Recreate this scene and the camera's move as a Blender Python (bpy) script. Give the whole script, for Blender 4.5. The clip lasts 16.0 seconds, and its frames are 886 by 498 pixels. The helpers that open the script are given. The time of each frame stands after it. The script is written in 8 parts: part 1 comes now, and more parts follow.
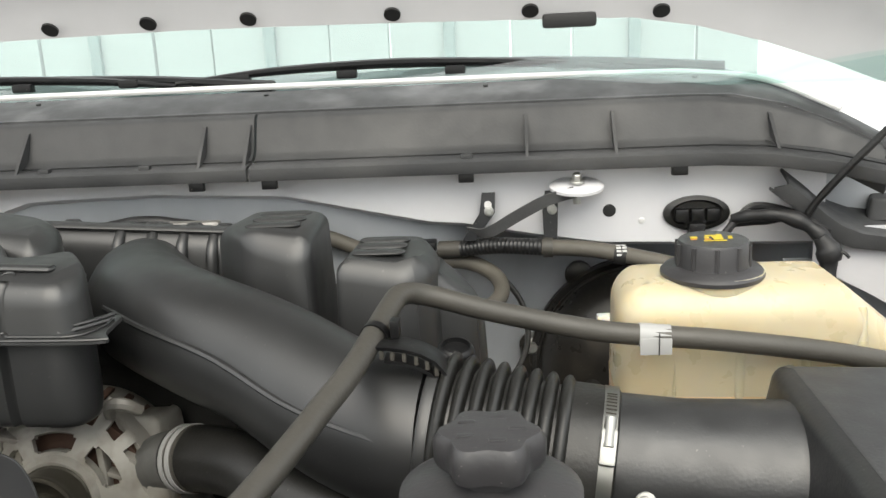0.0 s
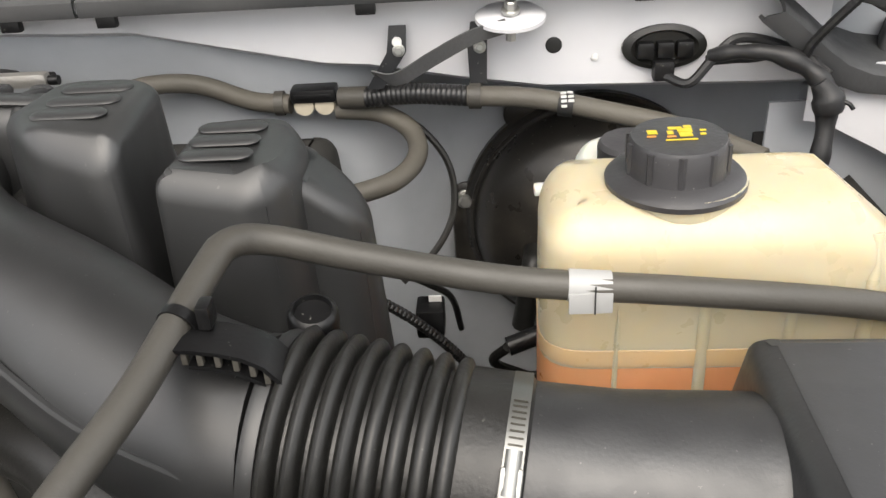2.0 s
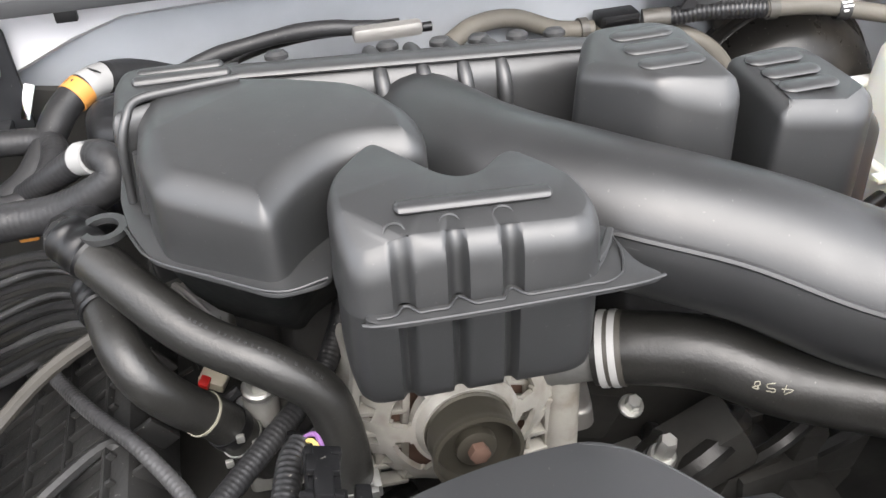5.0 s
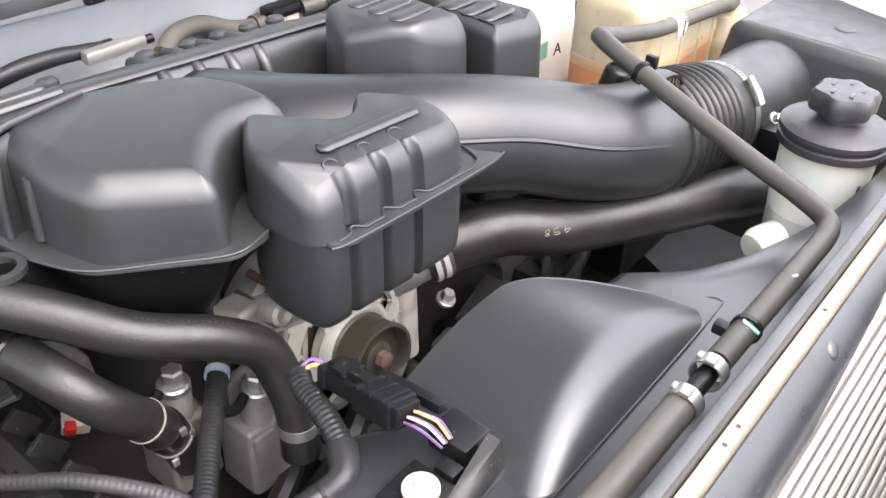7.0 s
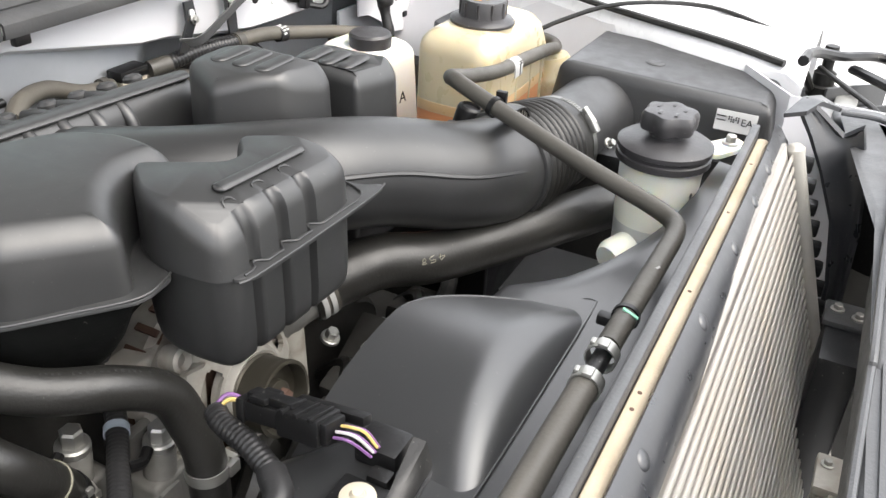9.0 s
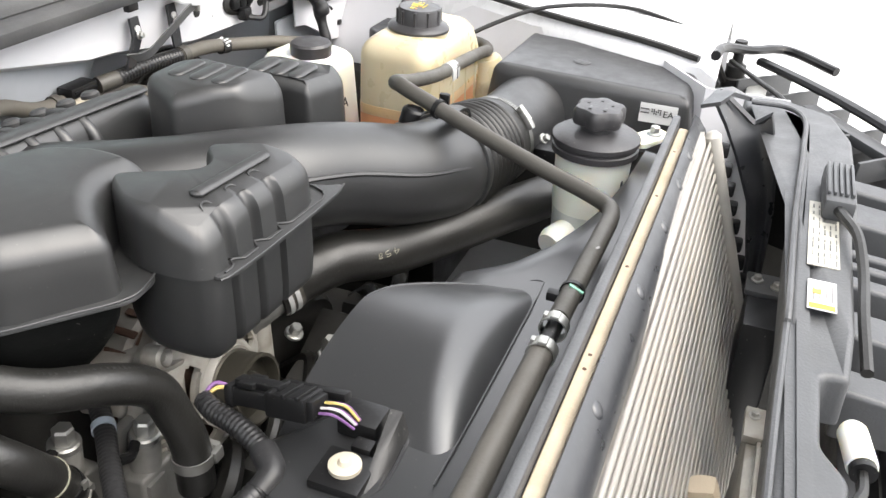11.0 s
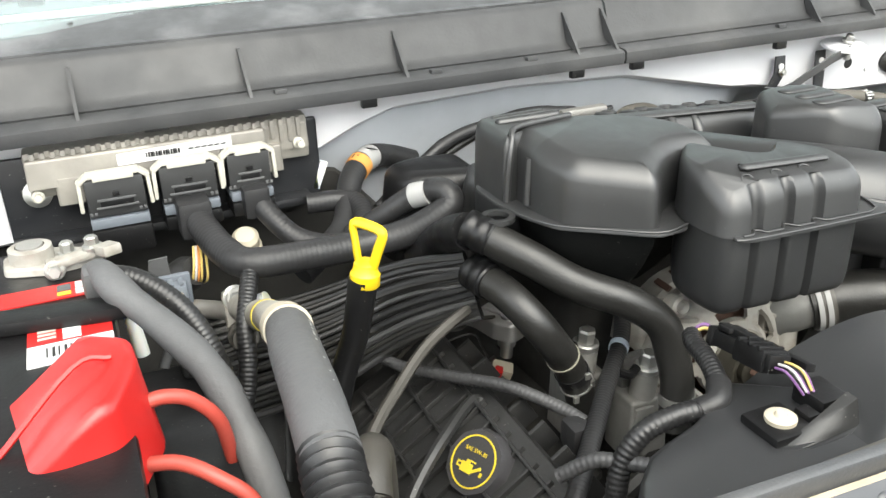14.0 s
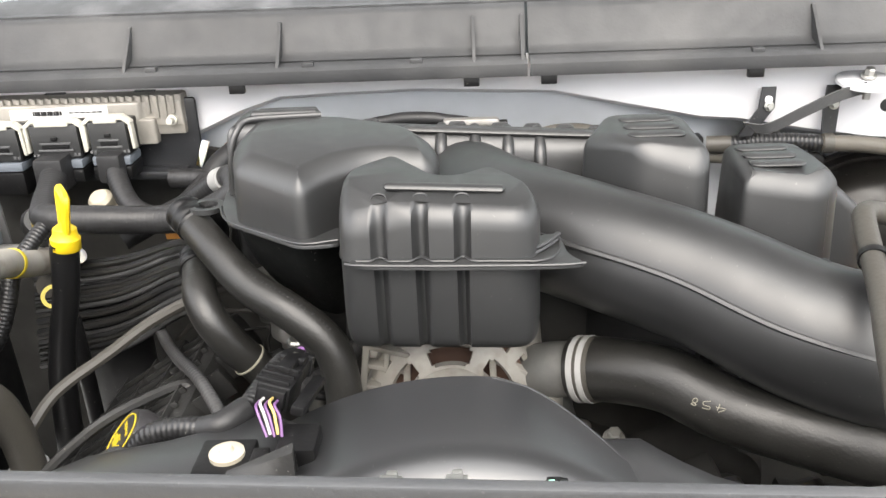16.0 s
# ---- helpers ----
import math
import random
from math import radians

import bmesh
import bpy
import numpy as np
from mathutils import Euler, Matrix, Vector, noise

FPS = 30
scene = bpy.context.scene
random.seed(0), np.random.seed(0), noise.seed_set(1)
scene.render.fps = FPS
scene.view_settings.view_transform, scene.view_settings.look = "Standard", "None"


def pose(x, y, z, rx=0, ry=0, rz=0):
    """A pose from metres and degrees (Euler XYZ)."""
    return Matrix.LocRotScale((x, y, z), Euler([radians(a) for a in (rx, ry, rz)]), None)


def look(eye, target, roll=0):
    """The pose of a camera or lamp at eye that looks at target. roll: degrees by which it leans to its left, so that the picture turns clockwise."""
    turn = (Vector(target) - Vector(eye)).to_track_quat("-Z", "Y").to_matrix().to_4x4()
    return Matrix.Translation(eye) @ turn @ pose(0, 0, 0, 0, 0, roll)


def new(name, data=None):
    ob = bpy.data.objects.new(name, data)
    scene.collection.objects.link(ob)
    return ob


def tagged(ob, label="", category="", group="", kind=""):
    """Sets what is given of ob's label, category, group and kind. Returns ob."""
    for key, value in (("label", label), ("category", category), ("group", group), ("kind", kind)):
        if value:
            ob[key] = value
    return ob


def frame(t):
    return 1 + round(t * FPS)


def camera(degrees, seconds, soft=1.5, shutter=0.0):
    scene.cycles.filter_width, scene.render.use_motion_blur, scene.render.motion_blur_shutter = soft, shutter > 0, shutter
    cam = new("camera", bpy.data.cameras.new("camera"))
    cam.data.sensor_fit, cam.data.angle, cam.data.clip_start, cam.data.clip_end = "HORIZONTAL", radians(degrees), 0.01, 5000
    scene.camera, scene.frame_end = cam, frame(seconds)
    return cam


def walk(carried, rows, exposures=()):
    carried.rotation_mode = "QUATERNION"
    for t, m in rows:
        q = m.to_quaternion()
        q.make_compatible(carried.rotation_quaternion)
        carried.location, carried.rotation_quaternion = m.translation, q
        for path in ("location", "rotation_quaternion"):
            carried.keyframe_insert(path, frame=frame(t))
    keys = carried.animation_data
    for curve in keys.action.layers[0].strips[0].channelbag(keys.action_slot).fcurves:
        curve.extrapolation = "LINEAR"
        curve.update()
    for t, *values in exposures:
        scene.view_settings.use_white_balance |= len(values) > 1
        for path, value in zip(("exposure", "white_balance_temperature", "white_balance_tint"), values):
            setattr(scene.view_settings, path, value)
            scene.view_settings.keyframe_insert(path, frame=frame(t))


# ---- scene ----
cam = camera(54.9, 16.0)
PATH = [
    (0, (0.08, -0.027, 1.489), (-0.094, 2.238, 0.927), -2.7),
    (0.5, (0.142, 0.026, 1.487), (0.007, 2.245, 0.758), -2.9),
    (1, (0.17, 0.101, 1.496), (0.041, 2.245, 0.569), -3.3),
    (1.5, (0.171, 0.17, 1.505), (0.053, 2.252, 0.443), -3.4),
    (2, (0.137, 0.207, 1.516), (0.016, 2.235, 0.355), -3.8),
    (2.5, (0.05, 0.197, 1.553), (-0.061, 2.157, 0.28), -4.0),
    (3, (-0.047, 0.168, 1.604), (-0.146, 2.108, 0.298), -4.0),
    (3.5, (-0.137, 0.17, 1.616), (-0.157, 2.085, 0.272), -3.5),
    (4, (-0.226, 0.193, 1.612), (-0.109, 2.085, 0.24), -2.7),
    (4.5, (-0.339, 0.214, 1.602), (-0.062, 2.073, 0.208), -1.3),
    (4.7, (-0.379, 0.214, 1.602), (-0.048, 2.055, 0.195), -1.8),
    (6.8, (-0.702, 0.234, 1.61), (0.707, 1.501, 0.236), 1.1),
    (7, (-0.709, 0.228, 1.609), (0.776, 1.416, 0.245), 1.2),
    (7.5, (-0.717, 0.235, 1.603), (0.879, 1.313, 0.274), 1.7),
    (8, (-0.708, 0.234, 1.598), (0.975, 1.231, 0.312), 2.2),
    (8.5, (-0.729, 0.234, 1.594), (1.025, 1.159, 0.351), 2.7),
    (9, (-0.773, 0.241, 1.603), (1.039, 1.1, 0.398), 2.8),
    (11.5, (-0.865, 0.234, 1.625), (1.026, 0.92, 0.429), 2.5),
    (12, (-0.915, 0.218, 1.624), (0.951, 1.086, 0.51), 1.3),
    (12.5, (-0.954, 0.213, 1.599), (0.697, 1.485, 0.535), 0.5),
    (13, (-0.972, 0.2, 1.585), (0.417, 1.774, 0.55), -0.1),
    (13.5, (-0.945, 0.159, 1.576), (0.146, 1.968, 0.569), -1.1),
    (14, (-0.879, 0.066, 1.584), (-0.057, 2.023, 0.598), -1.9),
    (14.5, (-0.771, 0.006, 1.571), (-0.158, 2.05, 0.611), -2.2),
    (15, (-0.619, -0.007, 1.56), (-0.281, 2.11, 0.62), -2.5),
    (15.5, (-0.472, -0.009, 1.554), (-0.406, 2.136, 0.621), -2.8),
    (16, (-0.305, -0.015, 1.544), (-0.38, 2.132, 0.615), -2.3),
]
EXPOSURE = [(0, 1.2, 6900, 6), (0.5, 1.4, 6950, 8), (1.0, 1.42, 6950, 9), (1.5, 1.35, 7000, 10), (2.3, 1.45, 6850, 10), (3, 1.95, 6700, 10), (3.5, 2.15, 6600, 11), (4.5, 2.25, 6550, 11), (7, 2.45, 6500, 15), (7.6, 2.07, 6550, 15),
            (9, 1.92, 6700, 10), (11.5, 1.96, 6700, 10), (12.5, 1.6, 6700, 7), (13.1, 2.06, 6650, 6), (14, 2.06, 6700, 5), (15, 2.15, 6750, 8), (16, 2.15, 6800, 10)]
walk(cam, [(t, look(eye, target, roll)) for t, eye, target, roll in PATH], EXPOSURE)

# ---- world and sun ----
world = bpy.data.worlds.new("sky")
scene.world = world
world.use_nodes = True
wn = world.node_tree.nodes
sky = wn.new("ShaderNodeTexSky")
sky.sky_type = "NISHITA"
sky.sun_disc = False
sky.sun_elevation = radians(52)
sky.sun_rotation = radians(200)
sky.air_density, sky.dust_density, sky.ozone_density = 1.0, 3.0, 1.0
mixer = wn.new("ShaderNodeMix")
mixer.data_type = "RGBA"
mixer.inputs[0].default_value = 0.75
where = wn.new("ShaderNodeTexCoord")
split = wn.new("ShaderNodeSeparateXYZ")
world.node_tree.links.new(where.outputs["Generated"], split.inputs[0])
dome = wn.new("ShaderNodeMapRange")     # an overcast dome, brighter overhead than at the horizon
dome.inputs["To Min"].default_value, dome.inputs["To Max"].default_value = 4.2, 9.2
world.node_tree.links.new(split.outputs[2], dome.inputs["Value"])
tint = wn.new("ShaderNodeMix")
tint.data_type, tint.blend_type = "RGBA", "MULTIPLY"
tint.inputs[0].default_value = 1.0
tint.inputs[7].default_value = (0.985, 0.995, 1.02, 1)
world.node_tree.links.new(dome.outputs[0], tint.inputs[6])
world.node_tree.links.new(tint.outputs[2], mixer.inputs[7])
world.node_tree.links.new(sky.outputs[0], mixer.inputs[6])
world.node_tree.links.new(mixer.outputs[2], wn["Background"].inputs[0])
wn["Background"].inputs[1].default_value = 0.15
sun_data = bpy.data.lights.new("sun", "SUN")
sun_data.energy, sun_data.angle, sun_data.color = 1.1, radians(50), (1.0, 0.97, 0.92)
sun = new("sun", sun_data)
sun.matrix_world = look((0.5, -4, 7), (-0.2, 0.6, 1.2))

# ---- materials ----


def mat(name, color, rough=0.5, metal=0.0, bump=0.0, scale=120.0, vary=0.12, stain=0.0, stain_color=(0.3, 0.27, 0.23),
        stain_scale=9.0, coat=0.0, spec=0.5, trans=0.0, subsurface=0.0, emit=0.0, fleck=0.0, fleck_color=(0.6, 0.58, 0.52), wear=1.0):
    """A principled surface with fine grain, broad mottling, stains and dust flecks, all in metres of the object."""
    m = bpy.data.materials.new(name)
    m.use_nodes = True
    nt = m.node_tree
    b = nt.nodes["Principled BSDF"]
    tc = nt.nodes.new("ShaderNodeTexCoord")

    def noise_tex(s, detail=4.0):
        n = nt.nodes.new("ShaderNodeTexNoise")
        n.inputs["Scale"].default_value = s
        n.inputs["Detail"].default_value = detail
        nt.links.new(tc.outputs["Object"], n.inputs["Vector"])
        return n

    def mix(fac, a, c):
        n = nt.nodes.new("ShaderNodeMix")
        n.data_type = "RGBA"
        nt.links.new(fac, n.inputs[0])
        for sock, v in ((n.inputs[6], a), (n.inputs[7], c)):
            if isinstance(v, tuple):
                sock.default_value = (*v, 1)
            else:
                nt.links.new(v, sock)
        return n.outputs[2]

    def ramp(fac, lo, hi):
        n = nt.nodes.new("ShaderNodeMapRange")
        n.inputs["From Min"].default_value, n.inputs["From Max"].default_value = lo, hi
        nt.links.new(fac, n.inputs["Value"])
        return n.outputs[0]

    broad, grain = noise_tex(14.0), noise_tex(scale)
    dark = tuple(c * (1 - vary) for c in color)
    light = tuple(min(1, c * (1 + vary)) for c in color)
    col = mix(ramp(broad.outputs[0], 0.3, 0.7), dark, light)
    if stain:
        sm = nt.nodes.new("ShaderNodeMath")
        sm.operation = "MULTIPLY"
        sm.inputs[1].default_value = stain
        nt.links.new(ramp(noise_tex(stain_scale, 8.0).outputs[0], 0.5, 0.75), sm.inputs[0])
        col = mix(sm.outputs[0], col, stain_color)
    if fleck:
        fm = nt.nodes.new("ShaderNodeMath")
        fm.operation = "MULTIPLY"
        fm.inputs[1].default_value = fleck
        nt.links.new(ramp(noise_tex(330.0, 2.0).outputs[0], 0.72, 0.76), fm.inputs[0])
        col = mix(fm.outputs[0], col, fleck_color)
    nt.links.new(col, b.inputs["Base Color"])
    rr = nt.nodes.new("ShaderNodeMapRange")
    rr.inputs["To Min"].default_value, rr.inputs["To Max"].default_value = max(0.02, rough - 0.07 * wear), min(1, rough + 0.09 * wear)
    rr.inputs["From Min"].default_value, rr.inputs["From Max"].default_value = 0.3, 0.7
    nt.links.new(noise_tex(45.0).outputs[0], rr.inputs["Value"])
    nt.links.new(rr.outputs[0], b.inputs["Roughness"])
    b.inputs["Metallic"].default_value = metal
    b.inputs["Specular IOR Level"].default_value = spec
    b.inputs["Coat Weight"].default_value = coat
    b.inputs["Transmission Weight"].default_value = trans
    if subsurface:
        b.inputs["Subsurface Weight"].default_value = subsurface
        b.inputs["Subsurface Radius"].default_value = (0.03, 0.022, 0.012)
        b.inputs["Subsurface Scale"].default_value = 0.6
    if bump:
        bn = nt.nodes.new("ShaderNodeBump")
        bn.inputs["Strength"].default_value = bump
        bn.inputs["Distance"].default_value = 0.0008
        nt.links.new(grain.outputs[0], bn.inputs["Height"])
        nt.links.new(bn.outputs[0], b.inputs["Normal"])
    return m


PLASTIC = mat("moulded_black_plastic", (0.02, 0.0204, 0.0208), 0.43, bump=0.06, scale=420, vary=0.12, fleck=0.05, spec=0.8, wear=0.5)
DUCT_PLASTIC = mat("blow_moulded_duct_plastic", (0.016, 0.0163, 0.0167), 0.41, bump=0.06, scale=380, vary=0.18, fleck=0.05, stain=0.15, stain_color=(0.03, 0.03, 0.029), spec=0.7, wear=0.4)
FILTER_LID = mat("dusty_filter_lid_plastic", (0.017, 0.0173, 0.018), 0.42, bump=0.2, scale=380, vary=0.15, fleck=0.08, stain=0.3, stain_color=(0.05, 0.049, 0.047), spec=0.8)
PLASTIC_DULL = mat("dull_black_plastic", (0.018, 0.018, 0.0178), 0.45, bump=0.35, scale=300, stain=0.3, stain_color=(0.05, 0.047, 0.043), fleck=0.3)
# shaded copy of the black plastic, darkened for the plenum's underside
PLASTIC_SHADE = mat("shaded_black_plastic", (0.005, 0.0054, 0.0052), 0.6, bump=0.2, scale=300, fleck=0.1, spec=0.12)
PLASTIC_DARK = mat("dark_black_plastic", (0.006, 0.006, 0.0064), 0.36, bump=0.2, scale=300, fleck=0.2, spec=0.35)
SHROUD = mat("shroud_plastic", (0.021, 0.0215, 0.0227), 0.31, bump=0.04, scale=500, spec=1.0, fleck=0.06, vary=0.02, wear=0.15)
COWL = mat("cowl_plastic", (0.034, 0.035, 0.0365), 0.55, bump=0.4, scale=260, stain=0.35, stain_color=(0.12, 0.118, 0.115), stain_scale=6)
COWL_TOP = mat("weathered_cowl_plastic", (0.033, 0.034, 0.0355), 0.58, bump=0.4, scale=260, stain=0.3, stain_color=(0.3, 0.3, 0.31), stain_scale=12)
RUBBER = mat("black_rubber", (0.0125, 0.0122, 0.0112), 0.4, bump=0.35, scale=350, stain=0.25, stain_color=(0.042, 0.04, 0.035), fleck=0.08, spec=0.5)
RUBBER_BROWN = mat("aged_brown_grey_hose", (0.085, 0.078, 0.065), 0.62, bump=0.35, scale=350, stain=0.3, stain_color=(0.13, 0.11, 0.08))
HOSE_GREY = mat("dusty_grey_hose", (0.05, 0.0465, 0.04), 0.5, bump=0.3, scale=350, stain=0.3, stain_color=(0.1, 0.09, 0.075))
HOSE_DUSTY = mat("dusty_brown_grey_hose", (0.082, 0.076, 0.066), 0.5, bump=0.3, scale=350, stain=0.3, stain_color=(0.12, 0.11, 0.095))
SLEEVE = mat("grey_insulating_sleeve", (0.075, 0.076, 0.078), 0.65, bump=0.8, scale=240, stain=0.35, stain_color=(0.2, 0.2, 0.19))
LOOM = mat("ribbed_loom_plastic", (0.014, 0.014, 0.0145), 0.36, bump=0.1, fleck=0.25)
TAPE_BLACK = mat("black_cloth_tape", (0.018, 0.018, 0.0188), 0.45, bump=0.5, scale=200, fleck=0.1, spec=0.4)
WHITE_PAINT = mat("white_body_paint", (0.72, 0.72, 0.73), 0.28, coat=0.4, vary=0.02, stain=0.12, stain_color=(0.5, 0.48, 0.45))
WHITE_INNER = mat("white_inner_panel_paint", (0.6, 0.6, 0.62), 0.45, vary=0.03, stain=0.15, stain_color=(0.45, 0.44, 0.42))
# white panel paint greyed in its colour for the shade behind the engine
SHADED_PANEL = mat("shaded_firewall_paint", (0.41, 0.43, 0.455), 0.5, vary=0.06, stain=0.2, stain_color=(0.2, 0.2, 0.2), bump=0.15)
ALU = mat("cast_aluminium", (0.4, 0.39, 0.37), 0.45, metal=0.75, bump=0.6, scale=180, stain=0.45, stain_color=(0.3, 0.27, 0.22))
ALU_BRIGHT = mat("oxidised_pale_aluminium", (0.38, 0.365, 0.33), 0.55, metal=0.4, bump=0.5, scale=200, stain=0.7, stain_color=(0.2, 0.175, 0.14), stain_scale=40)
CAST_GREY = mat("dull_grey_casting", (0.2, 0.197, 0.185), 0.55, metal=0.35, bump=0.6, scale=170, vary=0.2, stain=0.5, stain_color=(0.1, 0.095, 0.085), stain_scale=26)
OUTLET = mat("dusty_dark_casting", (0.14, 0.14, 0.133), 0.55, metal=0.4, bump=0.6, scale=160, vary=0.2, stain=0.5, stain_color=(0.3, 0.29, 0.27), stain_scale=22)
STEEL = mat("zinc_plated_steel", (0.42, 0.42, 0.4), 0.45, metal=0.9, bump=0.1, stain=0.3, stain_color=(0.4, 0.37, 0.32))
FIN = mat("condenser_fin_aluminium", (0.44, 0.425, 0.39), 0.5, metal=0.45, bump=0.5, scale=500, stain=0.5, stain_color=(0.42, 0.36, 0.27), stain_scale=14)
FIN_GAP = mat("condenser_core_louvres", (0.37, 0.355, 0.33), 0.7, metal=0.2, bump=1.0, scale=900, stain=0.4, stain_color=(0.3, 0.26, 0.2))
FOAM = mat("beige_foam_strip", (0.48, 0.405, 0.3), 0.85, bump=0.7, scale=420, stain=0.5, stain_color=(0.3, 0.235, 0.15), stain_scale=30)
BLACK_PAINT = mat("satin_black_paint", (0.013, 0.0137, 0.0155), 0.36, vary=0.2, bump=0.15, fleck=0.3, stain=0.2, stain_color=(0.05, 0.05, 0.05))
SERVO_PAINT = mat("dusty_black_servo_paint", (0.018, 0.0165, 0.0145), 0.33, vary=0.25, bump=0.25, fleck=0.3, stain=0.6, stain_color=(0.075, 0.065, 0.052), stain_scale=14)
GREY_PLASTIC = mat("grey_front_panel_plastic", (0.055, 0.057, 0.06), 0.42, bump=0.4, scale=400, fleck=0.06, stain=0.2, stain_color=(0.14, 0.137, 0.133))
RAIL = mat("satin_blue_black_paint", (0.026, 0.0272, 0.0305), 0.32, vary=0.15, bump=0.15, fleck=0.25, spec=0.8, stain=0.2, stain_color=(0.06, 0.06, 0.06))
TANK = mat("amber_translucent_tank", (0.49, 0.43, 0.295), 0.3, subsurface=0.6, vary=0.07, bump=0.08, scale=60, stain=0.4, stain_color=(0.55, 0.4, 0.2), stain_scale=9)
TANK_BLEND = mat("orange_blend_tank", (0.58, 0.4, 0.22), 0.32, subsurface=0.5, vary=0.1, stain=0.4, stain_color=(0.6, 0.34, 0.15), stain_scale=14)
COOLANT = mat("orange_coolant_in_tank", (0.57, 0.25, 0.115), 0.34, subsurface=0.4, vary=0.12, stain=0.3, stain_color=(0.6, 0.36, 0.15))
MILKY = mat("milky_white_plastic", (0.74, 0.74, 0.68), 0.38, subsurface=0.5, vary=0.03)
PS_MILKY = mat("dull_translucent_reservoir", (0.74, 0.75, 0.66), 0.4, subsurface=0.4, vary=0.06, stain=0.2, stain_color=(0.4, 0.4, 0.33))
PS_FLUID = mat("fluid_in_reservoir", (0.5, 0.515, 0.48), 0.35, subsurface=0.3, vary=0.06)
CAP = mat("ribbed_cap_plastic", (0.036, 0.035, 0.037), 0.38, bump=0.3, scale=300, fleck=0.2)
YELLOW = mat("yellow_plastic", (0.66, 0.46, 0.012), 0.4, vary=0.05, stain=0.1, stain_color=(0.5, 0.36, 0.04))
YELLOW_OLD = mat("faded_yellow_plastic", (0.45, 0.36, 0.05), 0.5, vary=0.1)
RED = mat("red_plastic", (0.42, 0.014, 0.013), 0.36, vary=0.06, bump=0.1)
RED_CABLE = mat("faded_red_cable", (0.36, 0.05, 0.035), 0.5, vary=0.15, bump=0.3, scale=200, stain=0.4, stain_color=(0.25, 0.09, 0.07))
WHITE_TAPE = mat("white_tape", (0.3, 0.3, 0.295), 0.5, vary=0.06, stain=0.25, stain_color=(0.45, 0.45, 0.44))
LABEL_WHITE = mat("white_label_paper", (0.62, 0.62, 0.61), 0.5, vary=0.02)
LABEL_BLACK = mat("printed_black_ink", (0.02, 0.02, 0.02), 0.5, vary=0.02, spec=0.3)
LABEL_GREY = mat("printed_grey_ink", (0.12, 0.12, 0.115), 0.5, vary=0.05)
LABEL_YELLOW = mat("printed_yellow_ink", (0.58, 0.45, 0.03), 0.45, vary=0.03)
LABEL_CREAM = mat("cream_label_paper", (0.43, 0.415, 0.36), 0.5, vary=0.03)
ORANGE_INK = mat("printed_orange_ink", (0.58, 0.26, 0.06), 0.5, vary=0.03)
CHALK = mat("pale_paint_marker", (0.2, 0.19, 0.15), 0.7, vary=0.1)
GREEN_PAINT = mat("green_paint_mark", (0.2, 0.45, 0.33), 0.5, vary=0.1)
CREAM_PLASTIC = mat("cream_nylon", (0.42, 0.38, 0.3), 0.5, vary=0.05, stain=0.3, stain_color=(0.5, 0.45, 0.33))
ECU_METAL = mat("ecu_cast_case", (0.25, 0.235, 0.21), 0.5, metal=0.3, bump=0.5, vary=0.2, stain=0.5, stain_color=(0.36, 0.34, 0.29), stain_scale=30)
ECU_GREY = mat("grey_connector_plastic", (0.12, 0.135, 0.155), 0.45, vary=0.05)
SLEEVE_DARK = mat("dusty_dark_sleeve", (0.035, 0.035, 0.036), 0.45, bump=0.3, scale=300, fleck=0.3, stain=0.35, stain_color=(0.12, 0.12, 0.12))
BLUE_TAPE = mat("blue_grey_tape", (0.32, 0.37, 0.43), 0.5, vary=0.05)
PURPLE = mat("purple_wire", (0.16, 0.075, 0.2), 0.4)
WIRE_WHITE = mat("white_wire", (0.45, 0.44, 0.43), 0.4)
ORANGE_WIRE = mat("orange_wire", (0.5, 0.2, 0.05), 0.4)
WIRE_YELLOW = mat("yellow_wire", (0.5, 0.38, 0.12), 0.4)
RUST = mat("rusty_iron", (0.09, 0.05, 0.035), 0.75, bump=0.6, scale=200, stain=0.4, stain_color=(0.1, 0.06, 0.04))
PULLEY = mat("worn_pulley_steel", (0.062, 0.057, 0.045), 0.45, metal=0.5, stain=0.4, stain_color=(0.25, 0.2, 0.14))
ENGINE = mat("dirty_engine_castings", (0.036, 0.0352, 0.033), 0.7, bump=0.8, scale=60, vary=0.4, stain=0.4, stain_color=(0.05, 0.047, 0.04), spec=0.2)
ASPHALT = mat("ground_concrete", (0.52, 0.515, 0.505), 0.9, bump=0.8, scale=150, stain=0.3, stain_color=(0.4, 0.39, 0.38), stain_scale=1.5)
DASH = mat("dashboard_plastic", (0.05, 0.052, 0.055), 0.6, bump=0.3)
# a greyer white than the wings have
BONNET_INNER = mat("greyer_white_underside", (0.4, 0.4, 0.41), 0.45, vary=0.03, stain=0.15, stain_color=(0.36, 0.355, 0.35))
UNSEEN_LINER = mat("unseen_dark_liner", (0.05, 0.05, 0.052), 0.95, vary=0.15, bump=0.8, scale=90, spec=0.1)
CABIN = mat("grey_green_trim", (0.18, 0.22, 0.22), 0.7, vary=0.1)
GLASS = bpy.data.materials.new("windscreen_glass")
GLASS.use_nodes = True
gn, gl = GLASS.node_tree.nodes, GLASS.node_tree.links
clear, shine, pane_mix = gn.new("ShaderNodeBsdfTransparent"), gn.new("ShaderNodeBsdfGlossy"), gn.new("ShaderNodeMixShader")
clear.inputs[0].default_value = (0.86, 0.96, 0.94, 1)
shine.inputs["Roughness"].default_value = 0.0
pane_mix.inputs[0].default_value = 0.12
gl.new(clear.outputs[0], pane_mix.inputs[1])
